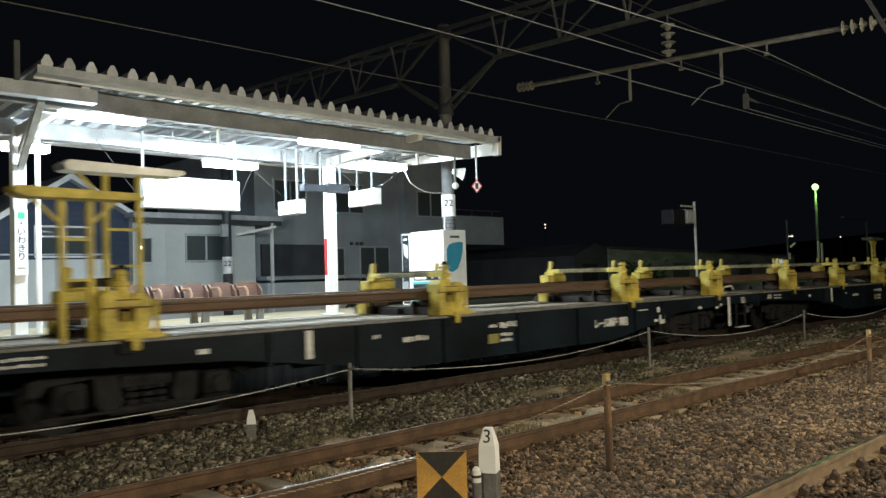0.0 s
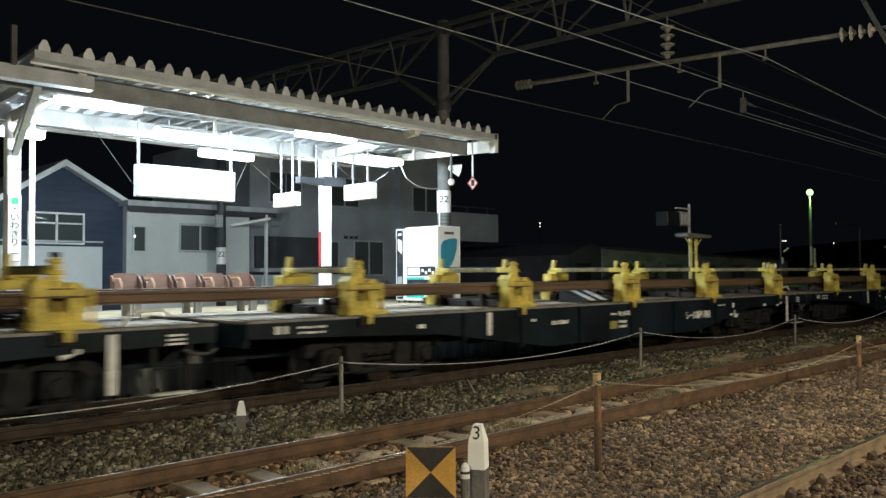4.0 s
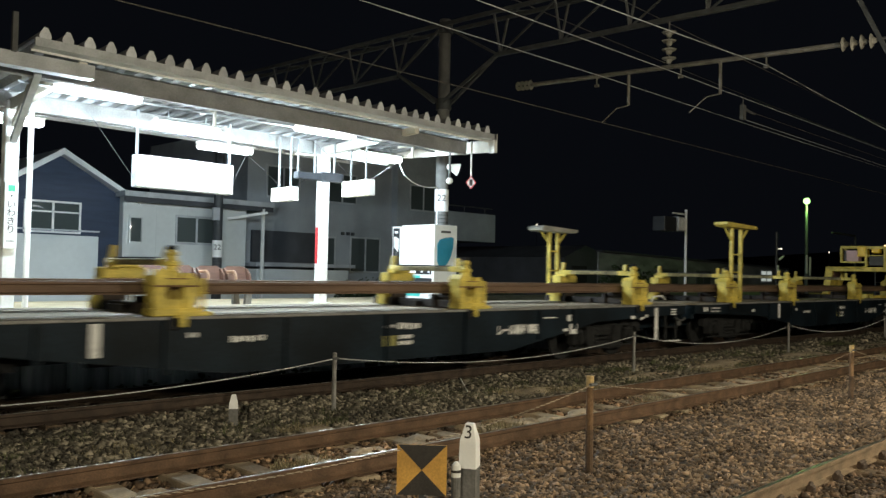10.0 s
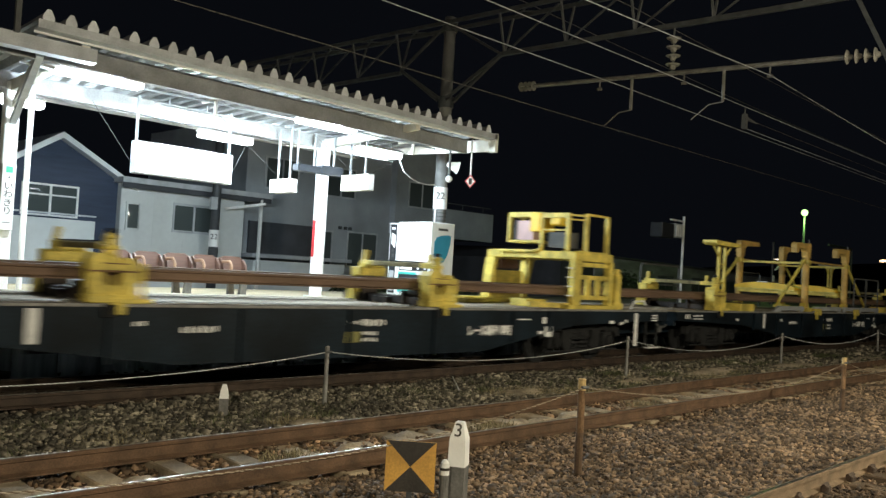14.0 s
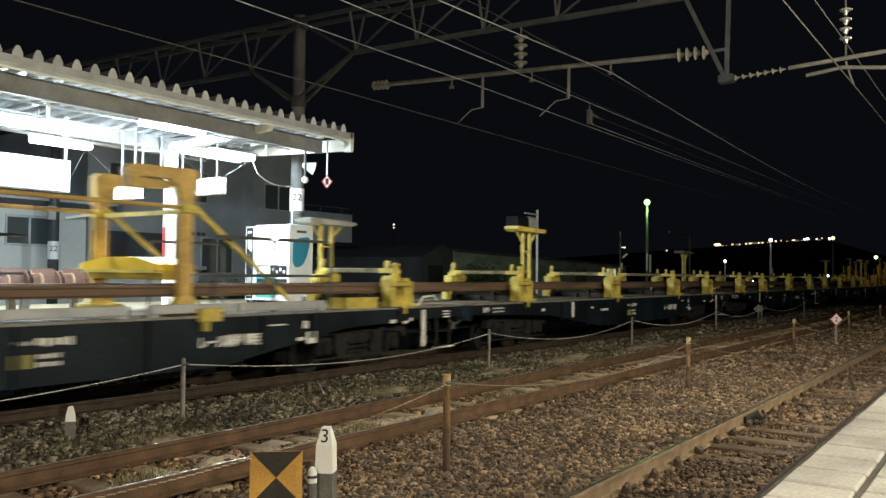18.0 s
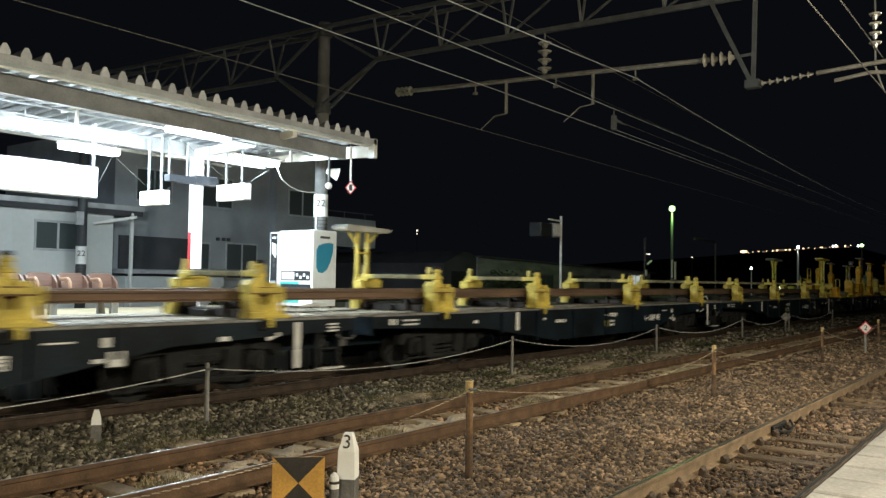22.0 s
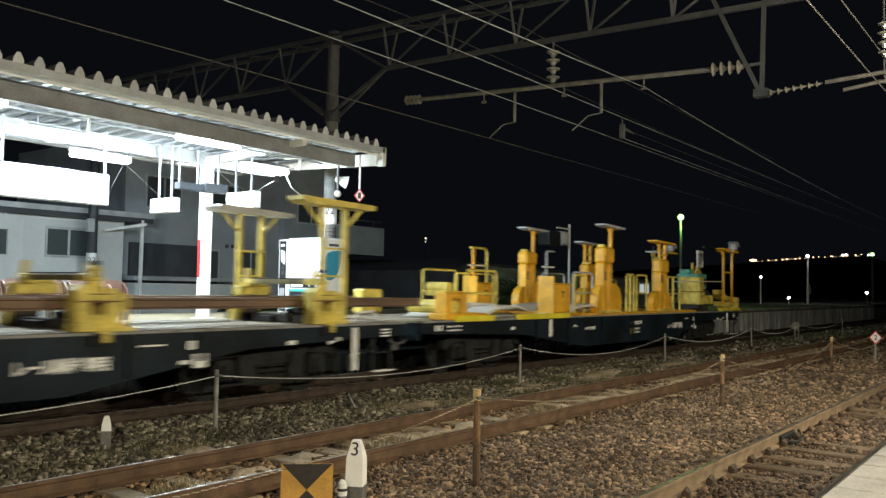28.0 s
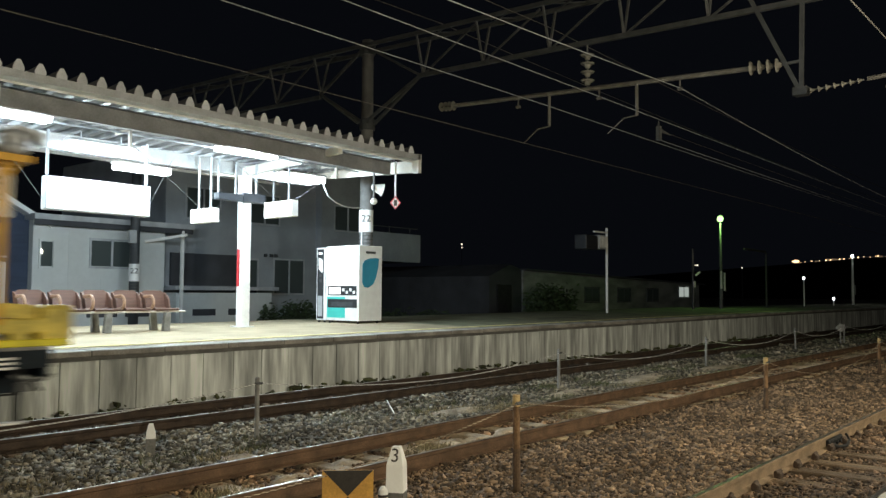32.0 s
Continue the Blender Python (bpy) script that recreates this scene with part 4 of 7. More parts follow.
part("graphic", Geo().prism(blob, "y", -0.006, 0.0), VENDBLUE, ven, "blue teardrop graphic")
part("logo_bar", Geo().box(0.25, 0.6, -0.004, 0.0, 1.8, 1.86), GALV, ven)
side = thing("drink_side_unit", "narrow black side unit of the vending machine", "vending machine", pose(vx, vy + 1.28, vz))
part("cabinet", Geo().box(0.0, 0.6, 0.0, 0.34, 0.06, 1.98, 0.012), VENDWHITE, side)
part("front", Geo().box(-0.012, 0.0, 0.05, 0.29, 0.1, 1.94), BLACKPLASTIC, side)
part("sticker", Geo().prism([(0.1, 1.3), (0.24, 1.42), (0.25, 1.72), (0.08, 1.66), (0.07, 1.4)], "x", -0.016, -0.012), VENDWHITE, side)
part("sticker", Geo().box(-0.016, -0.012, 0.08, 0.26, 0.16, 0.7), STEELGREY, side)
part("sticker", Geo().box(-0.016, -0.012, 0.1, 0.24, 1.8, 1.86), VENDWHITE, side)
for z in (1.06, 1.2):
    part("coin_box", Geo().box(-0.02, -0.012, 0.11, 0.2, z, z + 0.09), GALV, side)
for a in (0.06, 0.54):
    for b in (0.06, 0.28):
        part("foot", Geo().cyl((a, b, 0), (a, b, 0.06), 0.025), BLACKPLASTIC, side)


def numbered_pole(x, y, z0, z1, r, zsign, label, words, shaft=None):
    p = thing("catenary_pole", label, "pole", pose(x, y, 0))
    part("shaft", Geo().cyl((0, 0, z0), (0, 0, z1), r, r * 0.85, 18), shaft or POLECON, p, smooth=True)
    part("plate", Geo().cyl((0, 0, zsign - 0.3), (0, 0, zsign + 0.3), r + 0.012, n=18), WHITE, p, "white number plate")
    a = math.atan2(-y, -x)
    part("figure", text_mesh(words, 0.26, MARKBLACK), None, p, "black figures", pose((r + 0.02) * math.cos(a), (r + 0.02) * math.sin(a), zsign + 0.05, 0, 0, math.degrees(a) + 90))
    for z in (zsign - 0.42, zsign - 0.52, zsign - 0.62):
        part("strap", Geo().cyl((0, 0, z), (0, 0, z + 0.03), r + 0.008, n=18), GALV, p)
    return p


main_pole = numbered_pole(15.68, 15.85, ztop(15, 15.8) - 0.01, 8.6, 0.185, 3.6, "thick round concrete catenary pole with a 22 plate", "22")
part("conduit", Geo().tube([(-0.2, -0.05, 3.92), (-0.21, -0.04, 3.0), (-0.2, -0.05, 1.0)], 0.022, 8), WHITE, main_pole)
cable = thing("lamp_cable", "thin white cable drooping from the lamp to the pole", "cable")
part("run", Geo().tube([(13.3, 15.0, 4.38), (13.6, 15.1, 4.05), (14.0, 15.25, 3.93), (14.4, 15.4, 3.88), (14.9, 15.58, 3.88), (15.3, 15.72, 3.93), (15.47, 15.79, 3.9)], 0.013, 6), WHITE, cable)
dark_pole = numbered_pole(14.75, 26.2, -0.2, 8.5, 0.17, 2.3, "dark concrete catenary pole with a small 22 plate", "22", DARKSTEEL)
part("switch_box", Geo().box(-0.35, -0.1, -0.3, -0.17, 3.3, 3.75, 0.01), STEELGREY, dark_pole, "grey switch box")
part("strap", Geo().cyl((0, 0, 4.3), (0, 0, 4.36), 0.18, n=18), WHITE, dark_pole)

# far platform furniture
tvp = thing("monitor_pole", "white pole with an arm and a dark monitor box", "pole", pose(28.5, 15.5, ztop(28, 15.5) - 0.01))
part("shaft", Geo().cyl((0, 0, 0), (0, 0, 3.32), 0.05), WHITE, tvp)
part("arm", Geo().box(-1.0, 0.0, -0.03, 0.03, 3.1, 3.16), WHITE, tvp)
part("monitor", Geo().box(-2.0, -1.15, -0.25, 0.25, 2.42, 2.95, 0.02), BLACKPLASTIC, tvp)
part("monitor", Geo().box(-1.1, -0.55, -0.28, 0.28, 2.45, 2.98, 0.02), STEELGREY, tvp)
for k in range(4):
    part("louvre", Geo().box(-1.05 + 0.13 * k, -0.98 + 0.13 * k, -0.3, -0.28, 2.5, 2.93), WHITE, tvp)


def lamp_pole(x, y, h, glow_mat, label, r=0.09, pole_mat=GALV, plate=True, lamp_r=0.17):
    z = ztop(x, y) - 0.01
    p = thing("lamp_pole", label, "street lamp", pose(x, y, z), "platform lamp poles")
    part("shaft", Geo().cyl((0, 0, 0), (0, 0, h - 0.1), r, r * 0.6), pole_mat, p)
    part("lamp", Geo().ball(0, 0, h, lamp_r), glow_mat, p, "glowing lamp")
    if plate:
        part("plate", Geo().box(-0.3, -0.12, -r - 0.03, -r, h * 0.22, h * 0.42), WHITE, p)
        part("plate", Geo().box(0.12, 0.3, -r - 0.03, -r, h * 0.2, h * 0.4), WHITE, p)
    return p


lamp_pole(40.2, 15.5, 4.5, GREENGLOW, "tall lamp pole with a green-white mercury lamp", 0.09, lamp_r=0.16)
lamp_pole(65.9, 15.5, 3.6, WHITEGLOW, "lamp pole with a bright white lamp", 0.1, WHITE, lamp_r=0.12)
lamp_pole(53.9, 15.5, 1.75, WHITEGLOW, "low lamp post with a white lamp", 0.05, WHITE, False, 0.08)
lamp_pole(60.6, 15.5, 0.45, WHITEGLOW, "small white lamp on the platform", 0.05, WHITE, False, 0.09)
lamp_pole(92, 15.5, 4.85, GREENGLOW, "distant lamp pole with a greenish lamp", 0.14, GALV, False, 0.2)
lamp_pole(123.4, 15.5, 3.6, GREENGLOW, "distant lamp pole with a green lamp", 0.14, GALV, False, 0.26)
lamp_pole(89, 15.5, 0.95, WHITEGLOW, "distant low white lamp", 0.1, GALV, False, 0.14)
sp = thing("signal_pole", "dark slim pole with a small white lamp arm", "pole", pose(37.7, 15.9, ztop(37, 15.5) - 0.01))
part("shaft", Geo().cyl((0, 0, 0), (0, 0, 2.9), 0.06), BLACKPLASTIC, sp)
part("lamp", Geo().ball(0.32, -0.1, 2.12, 0.045, 8).cyl((0, 0, 2.12), (0.3, -0.1, 2.12), 0.02), TOWNGLOW, sp, "tiny lit lamp on a bracket")
part("lamp_arm", Geo().bar((0.1, -0.1, 1.62), (0.6, -0.1, 1.8), 0.07), WHITE, sp)
part("plate", Geo().box(-0.1, 0.1, -0.1, -0.07, 1.05, 1.35), WHITE, sp)
ga = thing("pipe_gate", "thin grey pipe gate frame on the platform", "gate", pose(46.9, 15.5, ztop(40, 15.5) - 0.01))
part("frame", Geo().tube([(0, 0, 0), (0, 0, 3.0), (-0.12, 0, 3.12), (-3.4, 0, 3.14)], 0.06, 8), GANTRYSTEEL, ga)

# ---- buildings behind ----
YB = 27.5


def window(parent, x0, x1, z0, z1, y, frame_mat, split=2):
    w = part("window", Geo().box(x0 - 0.06, x1 + 0.06, y - 0.05, y, z0 - 0.06, z0).box(x0 - 0.06, x1 + 0.06, y - 0.05, y, z1, z1 + 0.06).box(x0 - 0.06, x0, y - 0.05, y, z0, z1).box(x1, x1 + 0.06, y - 0.05, y, z0, z1), frame_mat, parent)
    for k in range(split):
        a, b = x0 + (x1 - x0) * k / split, x0 + (x1 - x0) * (k + 1) / split
        part("pane", Geo().box(a + 0.02, b - 0.02, y - 0.02 - 0.012 * (k % 2), y - 0.012, z0 + 0.02, z1 - 0.02), WINGLASS, w)
        if k:
            part("stile", Geo().box(a - 0.035, a + 0.035, y - 0.05, y - 0.005, z0, z1), frame_mat, w)
    return w


house = thing("gabled_house", "navy house with a white-trimmed gable", "house", kind="")
part("wall", Geo().prism([(4.0, -0.24), (12.0, -0.24), (12.0, 3.86), (9.73, 5.22), (4.0, 1.6)], "y", YB, YB + 6), NAVY, house)
part("roof", Geo().prism([(12.3, 3.74), (12.35, 3.86), (9.73, 5.38), (3.4, 1.27), (3.4, 1.05), (9.73, 5.18)], "y", YB - 0.4, YB + 6.3), WHITE, house, "white gable trim")
hw = window(house, 8.75, 10.4, 2.7, 3.62, YB, WHITE)
part("transom", Geo().box(8.75, 10.4, YB - 0.05, YB - 0.005, 3.3, 3.35), WHITE, hw)
part("balcony_wall", Geo().box(6.5, 10.62, YB - 1.1, YB - 1.0, -0.24, 2.55), PALEWALL, house)
part("balcony_rail", Geo().box(6.5, 10.66, YB - 1.08, YB - 1.02, 2.68, 2.73), STEELGREY, house)
pre = thing("prefab_office", "pale prefabricated office with a flat eave", "building")
part("wall", Geo().box(11.75, 16.5, YB - 0.3, YB + 4, -0.24, 4.0), PALEWALL, pre)
part("eave", Geo().box(11.6, 17.45, YB - 0.75, YB + 4, 3.98, 4.16), STEELGREY, pre)
part("fascia", Geo().box(11.62, 17.43, YB - 0.7, YB - 0.66, 3.8, 3.98), DARKWALL, pre)
for x in (11.8, 12.95, 14.1, 15.3, 16.45):
    part("joint_strip", Geo().box(x - 0.02, x + 0.02, YB - 0.306, YB - 0.3, 0.2, 3.98), PALEWALL, pre)
window(pre, 13.7, 15.2, 2.5, 3.42, YB - 0.3, STEELGREY)
part("corner_post", Geo().box(16.95, 17.05, YB - 0.72, YB - 0.62, -0.2, 3.9), WHITE, pre)
window(pre, 12.0, 12.4, 2.45, 3.3, YB - 0.3, PALEWALL, 1)
part("bracket", Geo().bar((15.6, YB - 0.5, 3.45), (16.6, YB - 1.6, 3.7), 0.09), WHITE, pre)
for x in (13.6, 15.0, 17.3):
    part("vent", Geo().box(x, x + 1.1, YB - 0.33, YB - 0.31, 0.75, 1.0), DARKWALL, pre)
blg = thing("grey_building", "two-storey grey rendered building with a balcony wing", "building")
part("wall", Geo().box(17.0, 27.3, YB + 0.5, YB + 9, -0.24, 7.2), GREYWALL, blg)
part("upper_wall", Geo().box(24.5, 27.4, YB + 0.1, YB + 0.5, 3.2, 7.2), GREYWALL, blg)
# no recess here: a flat dark sheet gives the bay its shade
part("bay_shade_sheet", Geo().box(17.2, 20.4, YB + 0.38, YB + 0.5, 1.9, 3.15), DARKWALL, blg)
part("balcony", Geo().box(27.3, 31.2, YB + 0.1, YB + 0.3, 3.2, 4.6), GREYWALL, blg)
part("balcony_slab", Geo().box(27.3, 31.2, YB + 0.3, YB + 4, 3.2, 3.35), GREYWALL, blg)
part("rail", Geo().tube([(27.4, YB + 0.2, 4.9), (31.1, YB + 0.2, 4.9)], 0.025).tube([(29, YB + 0.2, 4.6), (29, YB + 0.2, 4.9)], 0.02).tube([(30.5, YB + 0.2, 4.6), (30.5, YB + 0.2, 4.9)], 0.02), GALV, blg)
part("bay_wall", Geo().box(27.3, 31.0, YB + 3.8, YB + 4, -0.24, 3.2), DARKWALL, blg)
window(blg, 22.2, 23.8, 1.6, 3.05, YB + 0.5, STEELGREY)
window(blg, 20.5, 21.3, 1.2, 3.0, YB + 0.5, STEELGREY, 1)
window(blg, 25.3, 26.9, 4.5, 5.6, YB + 0.1, STEELGREY)
window(blg, 20.9, 22.4, 4.55, 5.75, YB + 0.5, STEELGREY)
window(blg, 17.9, 19.4, 4.55, 5.75, YB + 0.5, STEELGREY)
for x in (21.7, 22.0, 22.25):
    part("vent", Geo().box(x - 0.06, x + 0.06, YB + 0.4, YB + 0.5, 3.15, 3.28), DARKSTEEL, blg)
part("awning", Geo().box(16.8, 21.6, YB - 0.6, YB + 0.5, 1.72, 1.86), STEELGREY, blg)
part("plinth", Geo().box(16.9, 21.3, YB - 0.5, YB + 0.4, -0.24, 1.62), PALEWALL, blg)
for x in (17.6, 19.2):
    part("vent", Geo().box(x, x + 1.0, YB - 0.53, YB - 0.5, 0.75, 1.0), DARKWALL, blg)


def bush(name, x0, x1, y0, y1, z0, z1, n, label, s=0.12):
    g = Geo()
    for _ in range(n):
        u = random.random()
        x, y = x0 + (x1 - x0) * u, random.uniform(y0, y1)
        top = z0 + (z1 - z0) * (0.55 + 0.45 * math.sin(u * 19 + 1) * math.sin(u * 7)) * random.uniform(0.75, 1.0)
        z = random.uniform(z0, max(top, z0 + 0.1))
        a = Vector((random.gauss(0, 1), random.gauss(0, 1), random.gauss(0, 0.6))).normalized() * s
        b = a.orthogonal().normalized() * s * 0.45
        p = Vector((x, y, z))
        g.add([p - a, p + b, p + a, p - b], [(0, 1, 2, 3)])
    me = bpy.data.meshes.new(name)
    me.from_pydata(g.v, [], g.f)
    me.materials.append(LEAF)
    return tagged(new(name, me), label, "bush", kind="stuff")


bush("hedge", 20.6, 24.6, 26.2, 27.0, 0.0, 1.75, 2600, "dark clipped hedge before the grey building")
bush("hedge", 25, 31, 25.5, 26.8, 0.0, 1.3, 1600, "dark hedge beyond the vending machine")
bush("shrub", 33.0, 36.4, 21.4, 22.6, 0.0, 2.9, 2600, "dark leafy shrub before the long shed", 0.16)
shed = thing("long_shed", "long low dark shed with a rounded roof", "shed", pose(0, 0, 0, 0, 0, 0))
part("wall", Geo().prism([(35.2, -0.24), (58, -0.24), (58, 2.36), (35.2, 2.86)], "y", 24, 34), SHEDWALL, shed)
part("gable_wall", Geo().prism([(32.4, -0.24), (35.2, -0.24), (35.2, 2.9), (34.2, 3.15), (32.4, 2.5)], "y", 24.1, 34), DARKWALL, shed, "dark end bay")
part("door", Geo().box(33.0, 34.2, 24.02, 24.1, -0.24, 2.1), BOGIE, shed, "dark door")
part("roof", Geo().prism([(35.1, 2.86), (58.3, 2.36), (58.3, 2.44), (35.1, 2.94)], "y", 23.7, 34.3), DARKWALL, shed, "thin dark flat roof")
lw = window(shed, 54.4, 56.1, 1.45, 2.2, 24, STEELGREY)
for x in (54.44, 55.3):
    part("lit_pane", Geo().box(x, x + 0.76, 23.966, 23.974, 1.48, 2.17), ROOMGLOW, lw, "lit window pane")
for x in (41.5, 45.5, 49.5):
    window(shed, x, x + 1.6, 1.2, 2.0, 24, DARKSTEEL)

# distant hill with lights along its crest road
whole("distant_hill", Geo().prism([(-20, -1), (40, 9), (72, 19.4), (96, 18.6), (124, 16.6), (150, 15), (250, 9), (360, 8), (520, -1)], "x", 411, 440), TREEHILL,
      "black wooded hill on the horizon", "hill", kind="structure")


def hill_lamp(x, y, z, r, glow_mat, label):
    p = thing("hill_lamp", label, "street lamp", pose(x, y, z - 3.0), "lamps along the hill road")
    part("pole", Geo().cyl((0, 0, -1.2), (0, 0, 3.0 - r), 0.08, n=6), DARKSTEEL, p)
    part("lamp", Geo().ball(0, 0, 3.0, r, 8), glow_mat, p)


for k in range(22):
    hill_lamp(412.5, 120 - 2.15 * k + random.uniform(-0.9, 0.9), 17.6 + 0.125 * k + random.uniform(-0.3, 0.3), random.choice((0.16, 0.22, 0.36)), ORANGEGLOW, "tiny orange lamp on a hill road")
# facades lit by street lamps; glowing panels replace the light on them
for k in range(11):
    y, z = 117 - 4.1 * k + random.uniform(-1.2, 1.2), 17.3 + 0.24 * k + random.uniform(-0.3, 0.3)
    w, h = random.uniform(0.7, 1.5), random.uniform(1.6, 3.0)
    hb = thing("hill_building", "far small building with a dim lamplit facade on the hill", "building", pose(413.5, y, z - 2.0), "buildings on the hill")
    part("wall", Geo().box(0, 3, -w, w, -2.0, h + 0.3), DARKWALL, hb)
    for d in (-0.5, 0.5):
        part("facade_glow", Geo().box(-0.06, 0, w * (d - 0.42), w * (d + 0.42), 0.3, h), ORANGEDIM, hb, "dim warm glowing panel standing in for lamplight on the facade")
for y, r in ((122.5, 0.75), (121.2, 0.6), (123.6, 0.4)):
    hill_lamp(412.5, y, 17.9, r, ORANGEGLOW, "brighter orange lamp on a hill road")
for y, z in ((81.6, 20.1), (80.3, 20.3), (71.0, 20.0)):
    hill_lamp(412.5, y, z, 0.45, WHITEGLOW, "tiny white lamp on a hill road")
for x, y, z, r in ((328.3, 261.9, 26.9, 0.5), (328.3, 261.9, 25.2, 0.35), (315.3, 277.3, 9.2, 0.4), (322, 269, 12.1, 0.25), (326, 264.5, 11.3, 0.22), (324.5, 266.5, 11.5, 0.22), (141.1, 50.7, 6.28, 0.13)):
    p = thing("town_lamp", "tiny warm lamp on a mast in the dark", "street lamp", pose(x, y, -0.25))
    part("mast", Geo().cyl((0, 0, 0), (0, 0, z + 0.25 - r), 0.1, n=6), DARKSTEEL, p)
    part("lamp", Geo().ball(0, 0, z + 0.25, r, 8), TOWNGLOW, p)
# ---- overhead line ----


def gp(y, z):
    """A point of the gantry's upright plane, which crosses the tracks slightly askew."""
    return Vector((15.5 + 0.06 * (15.7 - y), y, z))


gan = thing("catenary_gantry", "grey steel lattice gantry across the tracks", "gantry")
TOP, BOT = 8.3, 7.28
for dx in (-0.28, 0.28):
    part("chord", Geo().bar(gp(26.3, TOP) + Vector((dx, 0, 0)), gp(-3.5, TOP) + Vector((dx, 0, 0)), 0.09), GANTRYSTEEL, gan)
part("chord", Geo().bar(gp(17.45, BOT - 0.07), gp(24.6, BOT - 0.12), 0.1), GANTRYSTEEL, gan)
part("chord", Geo().bar(gp(13.85, BOT), gp(-2.0, BOT), 0.1), GANTRYSTEEL, gan)
y = 24.81
while y > -2:
    if not 14.2 < y < 17.2:
        for dx in (-0.28, 0.28):
            part("web", Geo().bar(gp(y, BOT), gp(y, TOP) + Vector((dx, 0, 0)), 0.045), WEBSTEEL, gan)
            part("lacing", Geo().bar(gp(y, TOP) + Vector((dx, 0, 0)), gp(y - 0.93, TOP) + Vector((-dx, 0, 0)), 0.03), GANTRYSTEEL, gan)
        part("web", Geo().bar(gp(y, BOT), gp(y - 1.6, TOP), 0.04), GANTRYSTEEL, gan)
    y -= 1.843
for a, b in ((13.85, 15.55), (17.45, 15.85)):
    for dx in (-0.16, 0.16):
        part("knee", Geo().bar(gp(a, BOT), gp(b, 6.25) + Vector((dx, 0, 0)), 0.07), GANTRYSTEEL, gan)
for z in (6.1, 8.2):
    part("clamp", Geo().cyl((15.68, 15.85, z), (15.68, 15.85, z + 0.3), 0.21, n=16), GANTRYSTEEL, gan)
part("web", Geo().bar(gp(17.45, BOT), gp(15.9, TOP), 0.06), GANTRYSTEEL, gan)
part("web", Geo().bar(gp(13.85, BOT), gp(15.6, TOP), 0.06), GANTRYSTEEL, gan)
# dropper frame between the middle and the near track
part("drop_post", Geo().bar(gp(4.56, TOP), gp(4.63, 5.5), 0.075), GANTRYSTEEL, gan)
part("drop_strut", Geo().bar(gp(5.9, TOP), gp(4.66, 5.55), 0.075), GANTRYSTEEL, gan)
part("drop_foot", Geo().box(16.05, 16.27, 4.5, 4.76, 5.45, 5.6), GANTRYSTEEL, gan)
part("drop_tie", Geo().bar(gp(5.08, 6.1), gp(4.58, 6.12), 0.05), GANTRYSTEEL, gan)


def disc_string(parent, p, q, count, r):
    p, q = Vector(p), Vector(q)
    d = (q - p)
    part("pin", Geo().cyl(p, q, 0.018, n=6), GALV, parent)
    for k in range(count):
        a, b, c = (p + d * ((k + f) / count) for f in (0.25, 0.42, 0.85))
        part("insulator_disc", Geo().cyl(a, b, r, r * 0.8, 14).cyl(b, c, r * 0.5, r * 0.3, 10), INSUL, parent, "cream porcelain disc")


beam = thing("pull_off_pipe", "long grey steady pipe with porcelain insulators under the gantry", "catenary support")
part("pipe", Geo().cyl(gp(12.75, 6.34), gp(5.6, 6.12), 0.05, n=12), PIPE, beam)
disc_string(beam, gp(12.75, 6.34), gp(13.25, 6.36), 4, 0.12)
disc_string(beam, gp(5.6, 6.12), gp(4.95, 6.1), 4, 0.14)
disc_string(beam, gp(9.1, 7.05), gp(9.1, 6.28), 4, 0.16)
part("hanger", Geo().cyl(gp(9.1, 7.28), gp(9.1, 7.0), 0.02, n=6), GALV, beam)
for y, z, h in ((10.07, 6.22, 0.72), (7.94, 6.17, 0.68)):
    part("drop_tube", Geo().cyl(gp(y, z), gp(y, z - h), 0.035, n=8), PIPE, beam)
    part("steady_arm", Geo().tube([gp(y, z - h), gp(y + 0.3, z - h - 0.03), gp(y + 0.68, z - h - 0.32)], 0.014, 8), PIPE, beam)
for y, z in ((10.9, 6.28), (8.82, 6.2), (6.99, 6.14)):
    part("saddle_clamp", Geo().cyl(gp(y, z), gp(y, z - 0.2), 0.018, n=6).cyl(gp(y + 0.05, z - 0.22), gp(y - 0.05, z - 0.22), 0.035, n=8), PIPE, beam)
near_arm = thing("near_cantilever", "pipe bracket arm of the near track's overhead line", "catenary support")
part("pipe", Geo().cyl(gp(3.5, 5.6), gp(1.2, 5.75), 0.04), PIPE, near_arm)
disc_string(near_arm, gp(4.5, 5.52), gp(3.55, 5.59), 7, 0.06)
part("steady_arm", Geo().tube([gp(2.53, 5.6), gp(2.45, 5.3), gp(2.4, 5.15)], 0.018, 6), PIPE, near_arm)
part("pipe", Geo().tube([gp(3.2, 5.42), gp(2.6, 5.5), gp(1.4, 5.35)], 0.035, 8), PIPE, near_arm)
disc_string(near_arm, gp(2.53, 6.6), gp(2.53, 5.9), 4, 0.11)
part("hanger", Geo().cyl(gp(2.53, 7.28), gp(2.53, 5.7), 0.018, n=6), GALV, near_arm)


def wire(name, y, z, sag, r, label, metal=None, spans=((-34, 16), (16, 66), (66, 116))):
    w = thing(name, label, "overhead wire")
    for x0, x1 in spans:
        pts = [(x0 + (x1 - x0) * k / 20, y, z - sag * 4 * (k / 20) * (1 - k / 20)) for k in range(21)]
        part("strand", Geo().tube(pts, r, 5), metal or WIRE, w)
    return w


wire("contact_wire", 10.7, 5.17, 0.0, 0.009, "taut contact wire over the far track", WIRE_DARK)
wire("messenger_wire", 10.5, 6.15, 0.05, 0.009, "sagging messenger wire over the far track")
